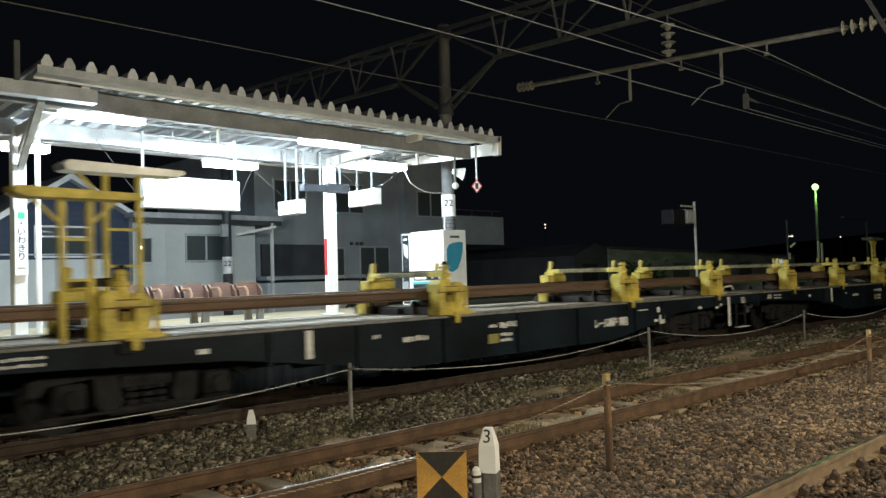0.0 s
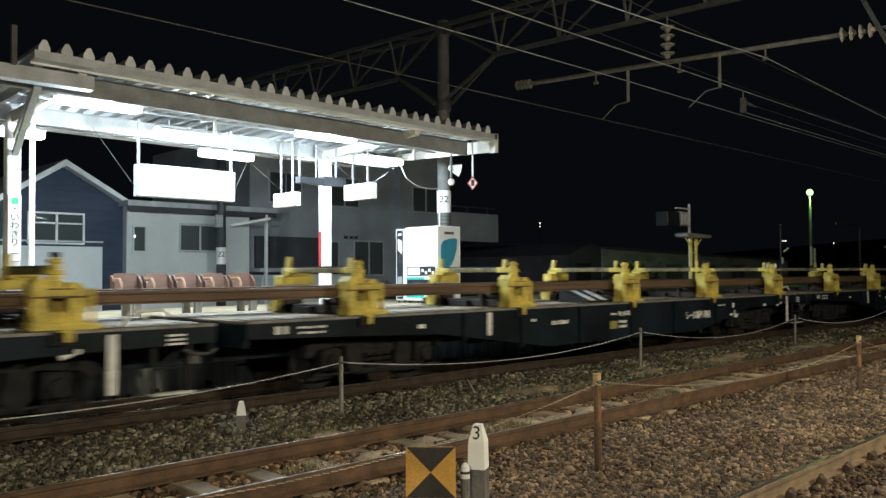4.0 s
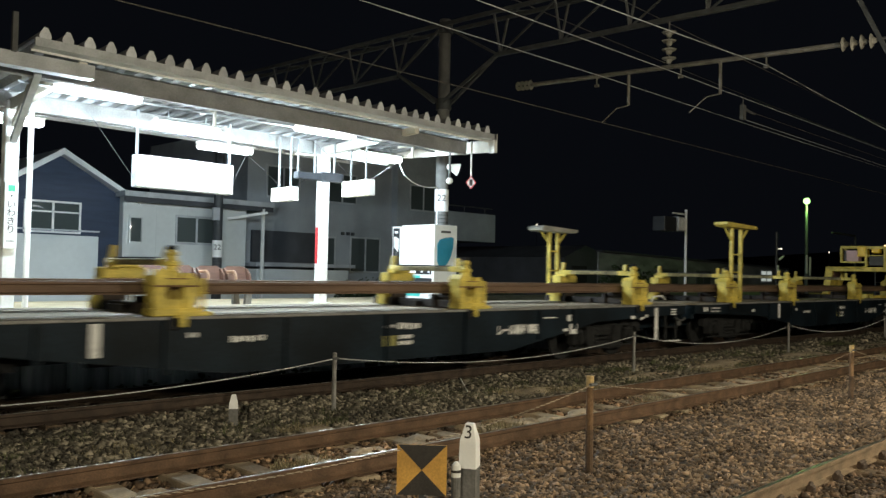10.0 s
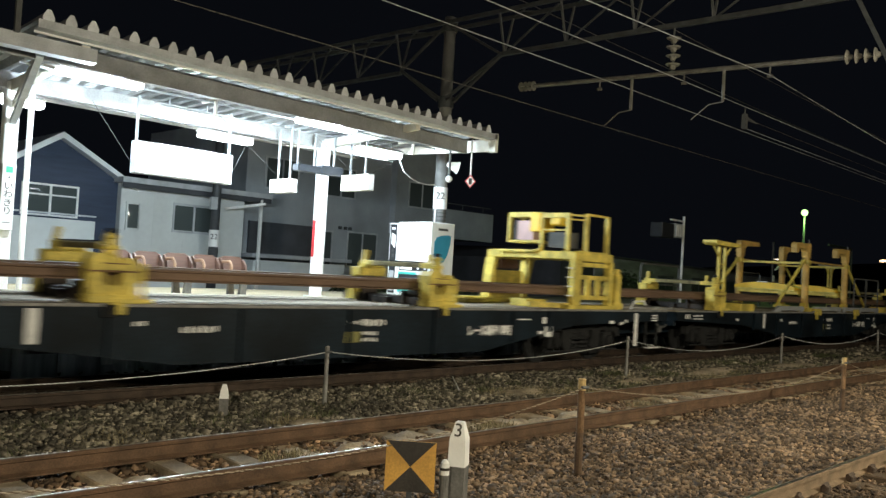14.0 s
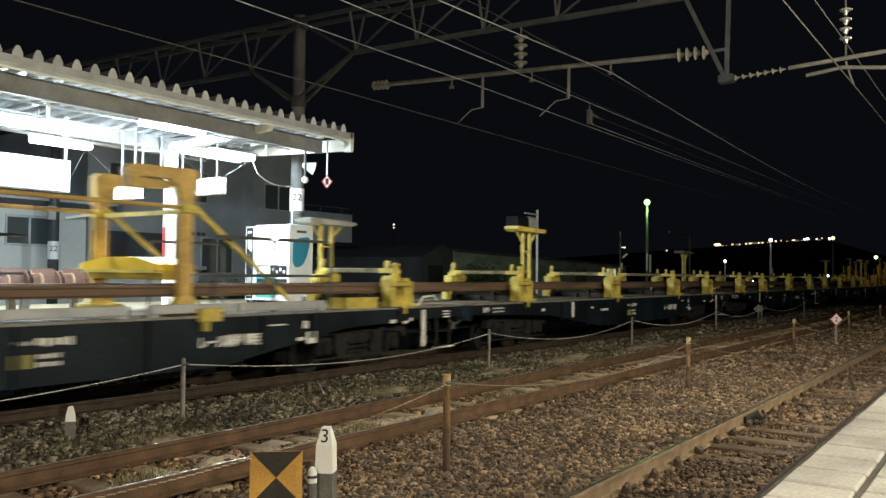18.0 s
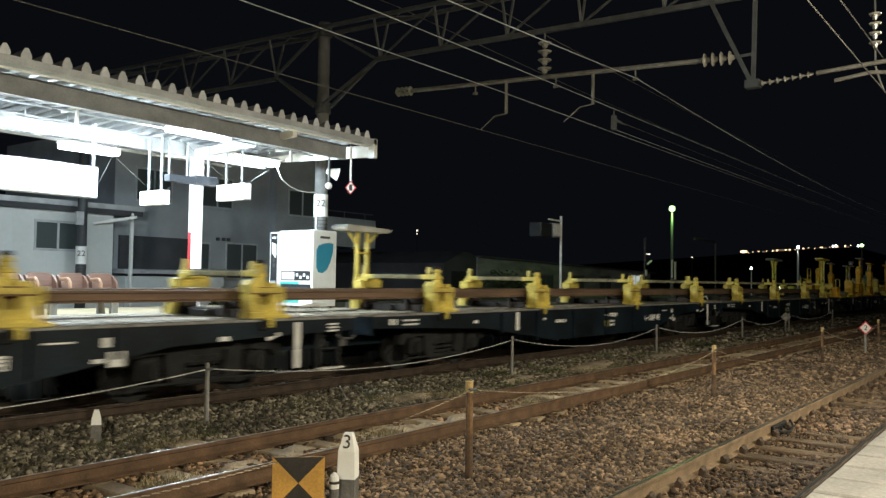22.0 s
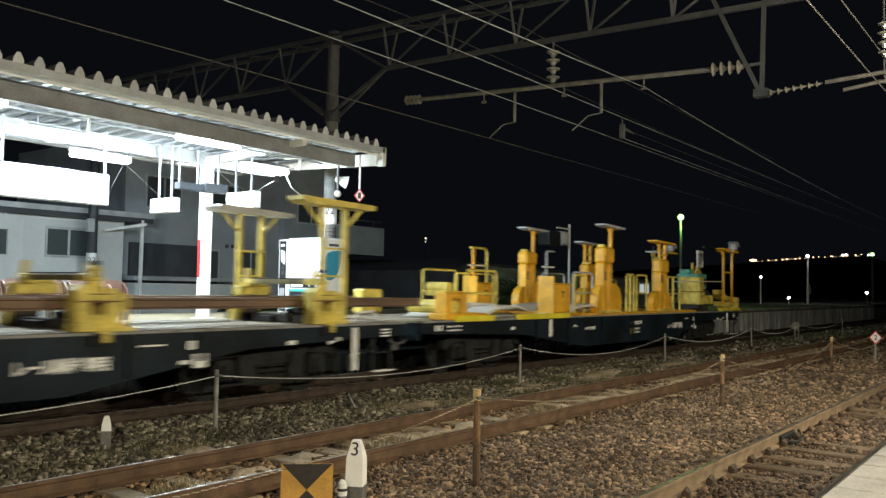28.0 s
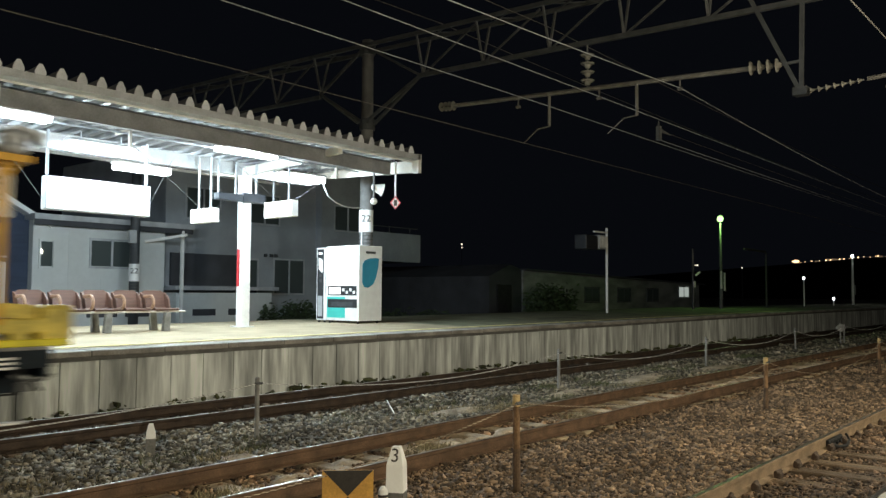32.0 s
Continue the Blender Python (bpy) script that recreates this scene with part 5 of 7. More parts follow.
wire("feeder_wire", 8.82, 6.02, 0.02, 0.009, "pale feeder wire below the pipe")
wire("messenger_wire", 6.95, 5.92, 0.55, 0.008, "sagging messenger wire over the middle track")
wire("messenger_wire", 2.5, 5.9, 0.1, 0.012, "messenger wire over the near track", WIRE_DARK)
wire("contact_wire", 2.4, 5.15, 0.0, 0.011, "contact wire over the near track", WIRE_DARK)
wire("feeder_wire", 13.5, 8.68, 0.3, 0.012, "dim wire above the gantry", WIRE_DARK)
wire("feeder_wire", 10.2, 7.9, 0.3, 0.01, "dim wire above the far track", WIRE_DARK)
wire("contact_wire", 8.82, 5.5, 0.03, 0.007, "contact wire running off from a wire clamp", WIRE, ((18.92, 66), (66, 116)))
wire("contact_wire", 8.82, 5.74, 0.05, 0.006, "thin wire running off from a wire clamp", WIRE_DARK, ((18.97, 66), (66, 116)))
clampx = thing("wire_clamp", "grey clamp joining two overhead wires", "overhead wire")
part("body", Geo().box(18.86, 18.98, 8.77, 8.87, 5.48, 5.84).cyl((18.92, 8.82, 5.8), (18.92, 8.82, 6.02), 0.015, n=6), GALV, clampx)
part("cone", Geo().cyl((18.97, 8.82, 5.75), (19.6, 8.82, 5.72), 0.05, 0.015, 8), GALV, clampx)
# ---- the train: flat wagons for long rails ----
PITCH_W = 17.62
X0, X1 = -15.95, 1.25
ZD = 1.06
NEAR, FARS = -1.35, 1.35


def side_sill(y0, y1):
    out = [(X0, ZD - 0.03), (X1, ZD - 0.03), (X1, 0.84), (-0.35, 0.82), (-2.1, 0.76), (-4.6, 0.36), (-9.9, 0.36), (-12.6, 0.72), (-14.6, 0.8), (X0, 0.84)]
    return Geo().prism(out, "y", y0, y1)


wheel_prof = [(0.07, -0.42), (0.07, -0.5), (0.2, -0.5), (0.2, -0.535), (0.4, -0.535), (0.43, -0.53), (0.43, -0.6), (0.36, -0.605), (0.32, -0.57), (0.12, -0.57), (0.08, -0.62), (0.02, -0.62)]


def wheelset_mesh():
    g = Geo().cyl((0, -0.68, 0), (0, 0.68, 0), 0.075, n=10)
    for s in (1, -1):
        n = 22
        c = [(math.cos(2 * math.pi * i / n), math.sin(2 * math.pi * i / n)) for i in range(n)]
        v = [(r * a, s * y, r * b) for r, y in wheel_prof for a, b in c]
        g.add(v, [(k * n + i, k * n + (i + 1) % n, k * n + n + (i + 1) % n, k * n + n + i) for k in range(len(wheel_prof) - 1) for i in range(n)])
    for k in range(2):
        a = math.pi * k
        g.bar((0.1 * math.cos(a), -0.585, 0.1 * math.sin(a)), (0.34 * math.cos(a), -0.585, 0.34 * math.sin(a)), 0.05, 0.02)
    return g.mesh("wheelset", BOGIE)


WHEELS = wheelset_mesh()
wheelsets = []


def bogie_frame():
    """Cast side frames with arched openings over the springs, axle boxes and a cross bolster."""
    g = Geo()
    for s in (-1, 1):
        y0, y1 = sorted((s * 0.84, s * 0.98))
        g.prism([(-1.32, 0.5), (-1.3, 0.66), (-1.0, 0.76), (1.0, 0.76), (1.3, 0.66), (1.32, 0.5), (1.2, 0.5), (1.12, 0.6), (0.6, 0.64), (-0.6, 0.64), (-1.12, 0.6), (-1.2, 0.5)], "y", y0, y1)
        g.prism([(-0.62, 0.64), (-0.36, 0.64), (-0.3, 0.34), (-0.42, 0.22), (-0.52, 0.24), (-0.6, 0.34)], "y", y0, y1)
        g.prism([(0.36, 0.64), (0.62, 0.64), (0.6, 0.34), (0.52, 0.24), (0.42, 0.22), (0.3, 0.34)], "y", y0, y1)
        g.box(-0.45, 0.45, y0, y1, 0.2, 0.29, 0.01)
        for x in (-0.875, 0.875):
            g.box(x - 0.17, x + 0.17, y0 - 0.03, y1 + 0.03, 0.3, 0.6, 0.03)
            g.cyl((x, s * 0.98, 0.43), (x, s * 1.07, 0.43), 0.12, 0.1, 12)
            g.cyl((x, s * 1.07, 0.43), (x, s * 1.085, 0.43), 0.05, n=8)
        for x in (-0.17, 0.0, 0.17):
            for k in range(4):
                g.cyl((x, s * 0.91, 0.3 + 0.08 * k), (x, s * 0.91, 0.345 + 0.08 * k), 0.075, n=10)
        g.bar((-1.2, s * 1.0, 0.25), (1.2, s * 1.0, 0.25), 0.03)
    g.box(-0.3, 0.3, -0.95, 0.95, 0.5, 0.72)
    return g.mesh("bogie", BOGIE)


BOGIE_ME = bogie_frame()
SILL_ME = side_sill(NEAR, NEAR + 0.1).mesh("side_sill", WAGON)
SILLF_ME = side_sill(FARS - 0.1, FARS).mesh("side_sill", WAGON)
FRAME_ME = Geo().box(X0, X1, -0.5, -0.4, 0.5, 0.98).box(X0, X1, 0.4, 0.5, 0.5, 0.98).box(X0 + 0.02, X1 - 0.02, NEAR + 0.1, FARS - 0.1, 0.86, ZD - 0.03).mesh("underframe", WAGON)
DECK_ME = Geo().box(X0, X1, NEAR - 0.01, FARS + 0.01, ZD - 0.03, ZD, 0.006).mesh("deck", DECK)
STRIP_ME = Geo().box(X0 + 0.1, X1 - 0.1, -0.032, 0.032, ZD - 0.004, ZD + 0.003).mesh("wear_strip", DECK_DARK)
EDGE_ME = Geo().box(X0 + 0.02, X1 - 0.02, NEAR - 0.028, NEAR - 0.012, ZD - 0.03, ZD + 0.006, 0.003).mesh("edge_angle", GREYPOST)
RIB_ME = Geo().prism([(-0.035, 0.0), (0.035, 0.0), (0.035, 0.62), (-0.035, 0.62)], "y", NEAR - 0.04, NEAR).mesh("rib", WAGON)
COUPLER_ME = Geo().box(-0.35, 0.16, -0.09, 0.09, 0.76, 0.98, 0.02).box(0.1, 0.22, -0.16, 0.16, 0.74, 1.0, 0.03).mesh("coupler", BOGIE)
BAR_ME = Geo().box(-0.05, 0.05, -0.025, 0.0, 0.0, 1.0, 0.01).mesh("marker_bar", PAINTWHITE)
STEP_ME = Geo().box(-0.03, 0.03, -0.01, 0.01, 0.3, 0.85).box(0.4, 0.46, -0.01, 0.01, 0.3, 0.85).box(-0.02, 0.45, -0.03, 0.0, 0.57, 0.59).mesh("step", BOGIE)
TREAD_ME = Geo().box(-0.03, 0.46, -0.1, 0.04, 0.275, 0.3, 0.006).mesh("tread", PAINTWHITE)
ENDPIPE_ME = Geo().tube([(0, 0, 0.78), (0.12, -0.02, 0.72), (0.3, -0.02, 0.71), (0.42, 0, 0.76)], 0.018, 6).box(0.06, 0.2, -0.03, 0.0, 0.6, 0.7, 0.01).mesh("valve_handle", GALV)
LEVER_ME = Geo().tube([(0.2, -1.1, 1.06), (0.35, -1.1, 1.22), (0.7, -1.1, 1.24), (0.8, -1.1, 1.15)], 0.022, 6).mesh("handrail", WHITE)
RAILTEXT = [text_mesh(c, 0.175, PAINTWHITE, 0.001, 0.006) for c in "レール輸送専用"]
BAR1 = Geo().box(-0.5, 0.5, -0.003, 0, -0.5, 0.5).mesh("lettering", PAINTWHITE)
PLATE_Y = Geo().box(-0.5, 0.5, -0.004, 0, -0.5, 0.5).mesh("yellow_plate", PAINTYELLOW)


def bar(parent, x, z, w, h, mesh=None, name="lettering"):
    ob = part(name, mesh or BAR1, None, parent)
    ob.matrix_basis = pose(x, NEAR - 0.002, z) @ Matrix.Diagonal((w, 1, h, 1))
    return ob


def text_bars(parent, x0, x1, z, h, n):
    """Unreadable stencilled lettering as a row of small bars."""
    w = (x1 - x0) / n
    for k in range(n):
        bar(parent, x0 + (k + 0.5) * w, z + random.uniform(-0.1, 0.1) * h, w * random.uniform(0.5, 0.85), h * random.uniform(0.7, 1.0))


# rack: near and far clamp blocks, a beam across the load, dark bolsters below
def block_mesh():
    """Two pillars joined by a head and a sill, round an opening, with a foot over the deck's edge."""
    g = Geo()
    g.box(-0.26, -0.1, -0.15, 0.07, 0.0, 0.47, 0.012).box(0.1, 0.27, -0.15, 0.07, 0.0, 0.44, 0.012)
    g.prism([(-0.28, 0.36), (0.28, 0.36), (0.28, 0.43), (0.2, 0.5), (0.1, 0.5), (0.07, 0.45), (-0.06, 0.45), (-0.1, 0.54), (-0.22, 0.54), (-0.28, 0.47)], "y", -0.16, 0.07)
    g.box(-0.28, 0.29, -0.17, 0.07, 0.0, 0.09, 0.01)
    g.prism([(-0.11, 0.08), (0.11, 0.08), (0.11, 0.26), (0.07, 0.19), (-0.07, 0.19), (-0.11, 0.26)], "y", -0.12, -0.06)
    g.box(-0.018, 0.018, -0.13, -0.06, 0.08, 0.3, 0.006)
    g.box(-0.29, -0.24, -0.185, -0.15, 0.16, 0.3, 0.008).box(0.27, 0.31, -0.13, 0.0, 0.22, 0.36, 0.008)
    g.box(0.02, 0.36, -0.2, -0.13, -0.005, 0.05, 0.006)
    g.box(-0.02, 0.14, -0.2, -0.155, -0.13, 0.0, 0.01)
    return g


WORNBEAM = mat("worn_beam_steel", (0.17, 0.14, 0.06), 0.7, 0.1, var=0.75, scale=5, fine=30, bump=0.2)
BOLSTERMAT = mat("greasy_brown_steel", (0.035, 0.026, 0.02), 0.7, 0.2, var=0.5, scale=6, bump=0.3)
BLOCK_ME = block_mesh().mesh("clamp_block", YELLOW)
BLOCKF_ME = Geo().box(-0.3, 0.3, -0.1, 0.14, 0.4, 0.55, 0.015).box(-0.16, 0.22, -0.11, 0.12, 0.55, 0.62, 0.01).prism([(-0.36, 0.0), (-0.1, 0.0), (-0.1, 0.1), (-0.2, 0.16), (-0.24, 0.22), (-0.36, 0.22)], "y", -0.1, 0.14).box(-0.34, -0.26, -0.02, 0.06, 0.2, 0.42).mesh("clamp_block", YELLOW)
PINTOP_ME = Geo().cyl((0, 0, 0.77), (0, 0, 0.82), 0.055, 0.05, 10).mesh("pin_head", BOGIE)
PIN_ME = Geo().lathe(0, 0, [(0.1, 0.44), (0.1, 0.52), (0.085, 0.53), (0.075, 0.58), (0.1, 0.59), (0.1, 0.63), (0.07, 0.64), (0.06, 0.7), (0.078, 0.71), (0.078, 0.74), (0.045, 0.76), (0.04, 0.78)], 12).mesh("pin", YELLOW)
STUB_ME = Geo().cyl((0.36, -0.16, 0.0), (0.36, -0.16, 0.44), 0.03, n=8).box(0.29, 0.45, -0.24, -0.08, 0.0, 0.045, 0.008).mesh("stub_post", YELLOW)
CROSS_ME = Geo().box(-0.042, 0.042, -1.15, 0.64, 0.585, 0.665, 0.01).mesh("cross_beam", WORNBEAM)
BEAMEND_ME = Geo().box(-0.048, 0.048, -1.17, -0.84, 0.58, 0.67, 0.01).bar((-0.01, -0.98, 0.62), (0.03, -0.98, 0.8), 0.06).mesh("beam_end", YELLOW)
BEAMENDF_ME = Geo().box(-0.048, 0.048, 0.34, 0.66, 0.58, 0.67, 0.01).bar((0.0, 0.6, 0.62), (0.04, 0.6, 0.84), 0.07).box(-0.07, 0.07, 0.44, 0.6, 0.53, 0.64, 0.02).mesh("beam_end", YELLOW)
PAD_ME = Geo().box(-0.11, 0.11, -0.05, -0.02, 0.08, 0.37).mesh("pad", BROWNPOST)
SEAM_ME = Geo().box(-0.285, 0.285, -0.166, -0.15, 0.338, 0.356).box(-0.13, 0.15, -0.166, -0.15, 0.425, 0.44).mesh("seam", BROWNPOST)
NUB_ME = Geo().box(-0.1, 0.05, -0.2, -0.155, -0.16, -0.01, 0.01).mesh("stop_hook", BOGIE)
TOPBAR_ME = Geo().box(-0.02, 0.02, -0.8, 0.5, 0.665, 0.685).mesh("clamp_rod", BOGIE)
BOLSTER_ME = Geo().box(-0.09, 0.09, -1.05, 0.95, 0.0, 0.12, 0.01).cyl((0, -1.02, 0.185), (0, -0.64, 0.185), 0.06, n=12).cyl((0, 0.4, 0.185), (0, 0.86, 0.185), 0.06, n=12).box(-0.16, 0.16, -0.64, -0.58, 0.0, 0.21).box(-0.16, 0.16, 0.34, 0.4, 0.0, 0.21).box(-0.2, 0.2, -0.3, 0.1, 0.0, 0.09).mesh("bolster", BOLSTERMAT)


def rack(parent, x):
    r = part("rail_rack", BOLSTER_ME, None, parent, "dark bolster with yellow clamp blocks", pose(x, 0, ZD + 0.012))
    near_block = part("clamp_block", BLOCK_ME, None, r, m=pose(0, -1.2, 0))
    part("pad", PAD_ME, None, near_block, "rusty brown pad")
    part("seam", SEAM_ME, None, near_block, "rusty joint line")
    part("clamp_block", BLOCKF_ME, None, r, m=pose(0.22, 0.64, 0))
    part("cross_beam", CROSS_ME, None, r, m=pose(0.05, 0, 0))
    for me in (BEAMEND_ME, BEAMENDF_ME):
        part("beam_end", me, None, r, "yellow painted beam end", pose(0.05, 0, 0))
    part("clamp_rod", TOPBAR_ME, None, r, "dark rod along the beam", pose(0.05, 0, 0))
    part("stop_hook", NUB_ME, None, r, "dark hook over the deck's edge", pose(0, -1.2, 0))
    pin = part("pin", PIN_ME, None, r, m=pose(0.0, -1.22, 0), smooth=False)
    part("pin_head", PINTOP_ME, None, pin, "dark greasy pin head")
    part("stub_post", STUB_ME, None, r, m=pose(0, -1.15, 0))
    return r


def gallows_mesh():
    g = Geo()
    for x in (-0.15, 0.15):
        g.box(x - 0.03, x + 0.03, -0.03, 0.03, 0.0, 1.57)
        g.bar((x, 0, 1.28), (x * 3.0, 0, 1.55), 0.032)
    for z in (0.66, 1.1):
        g.box(-0.15, 0.15, -0.018, 0.018, z, z + 0.03)
    return g


GALLOWS_ME = gallows_mesh().mesh("gallows", YELLOW)
LID_ME = Geo().prism([(-0.65, 1.6), (-0.56, 1.55), (0.6, 1.55), (0.63, 1.59), (0.63, 1.63), (-0.65, 1.66)], "y", -0.17, 0.17).mesh("gallows_top", YELLOW)


def tall_gallows_mesh():
    g = Geo()
    for x in (-0.24, 0.24):
        g.box(x - 0.034, x + 0.034, -0.035, 0.035, 0.0, 1.82)
        g.bar((x, 0, 1.48), (x * 2.5, 0, 1.8), 0.036)
    for z in (0.72, 1.15):
        g.box(-0.24, 0.24, -0.018, 0.018, z, z + 0.03)
    return g


TALL_ME = tall_gallows_mesh().mesh("gallows", YELLOW)
TALL_LID_ME = Geo().prism([(-0.8, 1.86), (-0.7, 1.81), (0.76, 1.81), (0.78, 1.85), (0.78, 1.89), (-0.8, 1.92)], "y", -0.17, 0.17).mesh("gallows_top", YELLOW)


LID_GREY_ME = Geo().prism([(-0.68, 1.62), (-0.66, 1.57), (-0.56, 1.55), (0.6, 1.55), (0.68, 1.59), (0.66, 1.63), (-0.6, 1.67)], "y", -0.2, 0.2).mesh("gallows_top", LIDGREY)
TALL_LID_GREY_ME = Geo().prism([(-0.86, 1.88), (-0.83, 1.82), (-0.72, 1.81), (0.78, 1.81), (0.86, 1.85), (0.84, 1.89), (-0.78, 1.93)], "y", -0.2, 0.2).mesh("gallows_top", LIDGREY)


def gallows(parent, x, near, tall, grow=1.0):
    t = part("gallows", TALL_ME if tall else GALLOWS_ME, None, parent, "tall yellow double post with a short top beam")
    t.matrix_basis = pose(x, -1.15 if near else 1.2, ZD) @ Matrix.Diagonal((1, 1, grow, 1))
    if near:
        part("top_beam", TALL_LID_ME if tall else LID_ME, None, t)
    else:
        part("top_beam", TALL_LID_GREY_ME if tall else LID_GREY_ME, None, t, "grey sheet-metal lamp roof")


HEADSTOCK_ME = Geo().box(-0.06, 0.0, -1.3, 1.3, 0.72, 1.03, 0.01).mesh("headstock", WAGON)
HOSE_ME = Geo().tube([(0.0, 0, 0.82), (0.12, 0, 0.8), (0.2, 0, 0.66), (0.26, 0, 0.52), (0.3, 0, 0.5)], 0.025, 7).mesh("brake_hose", BLACKPLASTIC)
GEAR_ME = Geo().bar((-0.5, 0, 0.8), (0.5, 0, 0.8), 0.04, 0.05).box(-0.46, -0.4, -0.02, 0.02, 0.7, 0.82, 0.01).box(0.4, 0.46, -0.02, 0.02, 0.7, 0.82, 0.01).mesh("brake_gear", BOGIE)
TANK_ME = Geo().cyl((-0.45, 0, 0), (0.45, 0, 0), 0.16, n=14).cyl((-0.5, 0, 0), (-0.45, 0, 0), 0.08, 0.16, 14).cyl((0.45, 0, 0), (0.5, 0, 0), 0.16, 0.08, 14).mesh("air_tank", BOGIE)
LEVER2_ME = Geo().bar((0, 0, 0.72), (0.17, 0, 0.78), 0.03, 0.05).cyl((0.17, -0.05, 0.78), (0.17, 0.05, 0.78), 0.03, n=8).mesh("brake_lever", PAINTWHITE)


def wagon(number, racks, frames):
    w = thing("flat_wagon", "black fish-bellied flat wagon carrying long rails in yellow racks", "rail wagon", pose(0, 10.2, 0), "rail train wagons")
    deck = part("deck", DECK_ME, None, w, "worn pale deck")
    for y in (-1.24, -1.02, -0.8, 0.9):
        part("wear_strip", STRIP_ME, None, deck, m=pose(0, y, 0))
    part("edge_angle", EDGE_ME, None, deck, "worn bright steel edge")
    part("underframe", FRAME_ME, None, w)
    for me in (SILL_ME, SILLF_ME):
        part("side_sill", me, None, w)
    for x, h in ((-10.7, 0.62), (-9.05, 0.66), (-7.35, 0.66), (-5.7, 0.66), (-3.85, 0.5), (-12.1, 0.42), (-2.85, 0.36)):
        rib = part("rib", RIB_ME, None, w)
        rib.matrix_basis = pose(x, 0, 1.02 - h) @ Matrix.Diagonal((1, 1, h / 0.62, 1))
    for x in (-13.5, -1.3):
        b = part("bogie", BOGIE_ME, None, w, m=pose(x, 0, 0))
        for d in (-0.875, 0.875):
            wheelsets.append(part("wheelset", WHEELS, None, b, "spoked wheel pair on its axle", pose(d, 0, 0.43)))
    part("coupler", COUPLER_ME, None, w, m=pose(X1, 0, 0))
    part("coupler", COUPLER_ME, None, w, m=pose(X0, 0, 0, 0, 0, 180))
    for x, z, h in ((0.0, 0.34, 0.66), (-11.52, 0.64, 0.37)):
        ob = part("marker_bar", BAR_ME, None, w, "white painted bar")
        ob.matrix_basis = pose(x, NEAR - 0.01, z) @ Matrix.Diagonal((1.1, 1, h, 1))
    for x, turn in ((X1, 0), (X0, 180)):
        part("headstock", HEADSTOCK_ME, None, w, m=pose(x, 0, 0, 0, 0, turn))
        for y in (-0.42, 0.42):
            part("brake_hose", HOSE_ME, None, w, m=pose(x, y, 0, 0, 0, turn))
    for x in (-13.5, -1.3):
        for y in (-1.1, 1.1):
            part("brake_gear", GEAR_ME, None, w, m=pose(x, y, 0))
    part("air_tank", TANK_ME, None, w, "dark air tank below the frame", pose(-10.9, -0.75, 0.62))
    part("brake_lever", LEVER2_ME, None, w, m=pose(-0.53, NEAR + 0.02, 0.06))
    step = part("step", STEP_ME, None, w, m=pose(0.5, NEAR + 0.05, 0))
    part("tread", TREAD_ME, None, step, "white-edged step tread")
    part("valve_handle", ENDPIPE_ME, None, w, m=pose(0.85, NEAR + 0.02, 0))
    part("handrail", LEVER_ME, None, w)
    late = number in (2, 3, 4, 6, 8)
    for me, x in zip(RAILTEXT, (0.0, 0.15, 0.3, 0.45, 0.59, 0.8, 0.94)):
        part("character", me, None, w, "white stencilled character", pose(x - (4.88 if late else 5.12), NEAR - 0.003, 0.69))
    s = 0.75 if late else 0.1
    text_bars(w, s - 8.15, s - 7.95, 0.845, 0.05, 3)
    text_bars(w, s - 7.9, s - 7.45, 0.845, 0.1, 5)
    bar(w, s - 8.05, 0.64, 0.24, 0.15, PLATE_Y, "yellow_plate")
    for z in (0.69, 0.6):
        text_bars(w, s - 7.88, s - 7.6, z, 0.06, 4)
    text_bars(w, -9.88, -9.38, 0.77, 0.08, 6)
    text_bars(w, -10.45, -10.3, 0.84, 0.06, 2)
    bar(w, -3.55, 0.88, 0.35, 0.02)
    bar(w, -2.98, 0.86, 0.1, 0.11)
    bar(w, -2.85, 0.66, 0.2, 0.18)
    bar(w, -3.08, 0.65, 0.14, 0.05)
    bar(w, -0.85 if late else -1.29, 0.82, 0.16, 0.06)
    bar(w, -15.5, 0.93, 0.08, 0.1)
    bar(w, -15.38, 0.93, 0.06, 0.1)
    for z in (0.95, 0.88):
        text_bars(w, -15.2, -14.75, z, 0.035, 5)
    bar(w, -13.0, 0.86, 0.14, 0.06)
    for z in (0.95, 0.9, 0.85):
        bar(w, 0.75, z, 0.22, 0.025)
    for x in racks:
        rack(w, x)
    for x, near, *grow in frames:
        gallows(w, x, near, number in (3, 7) or bool(grow), *grow)
    return w


WAGONS = [([-13.9, -8.88, -4.03, -0.55], [(-14.36, 1), (-12.86, 0, 1.2)]),
          ([-14.1, -10.75, -7.35, -4.05, -0.52], [(-0.08, 0)]),
          ([-14.2, -10.6, -5.6, -0.65], [(-0.15, 0)]),
          ([-14.2, -10.7, -5.6], [(-13.55, 1)]),
          ([-14.0, -0.65], [(-13.55, 1), (0.15, 0)]),
          ([-13.85, -8.92, -4.08, -0.6], [(-13.46, 1)]),
          ([-14.08, -10.5, -5.6, -0.65], [(-13.45, 0)]),
          ([-14.15, -9.3, -4.25, -0.6], [(0.0, 0), (-0.3, 1)]),
          ([], [])]
wagons = [wagon(k, *spec) for k, spec in enumerate(WAGONS)]

# the long rails, laid through all the racks
LOADPROF = [(u * 1.0, w + 0.153) for u, w in RAIL_SIDE]
load = []
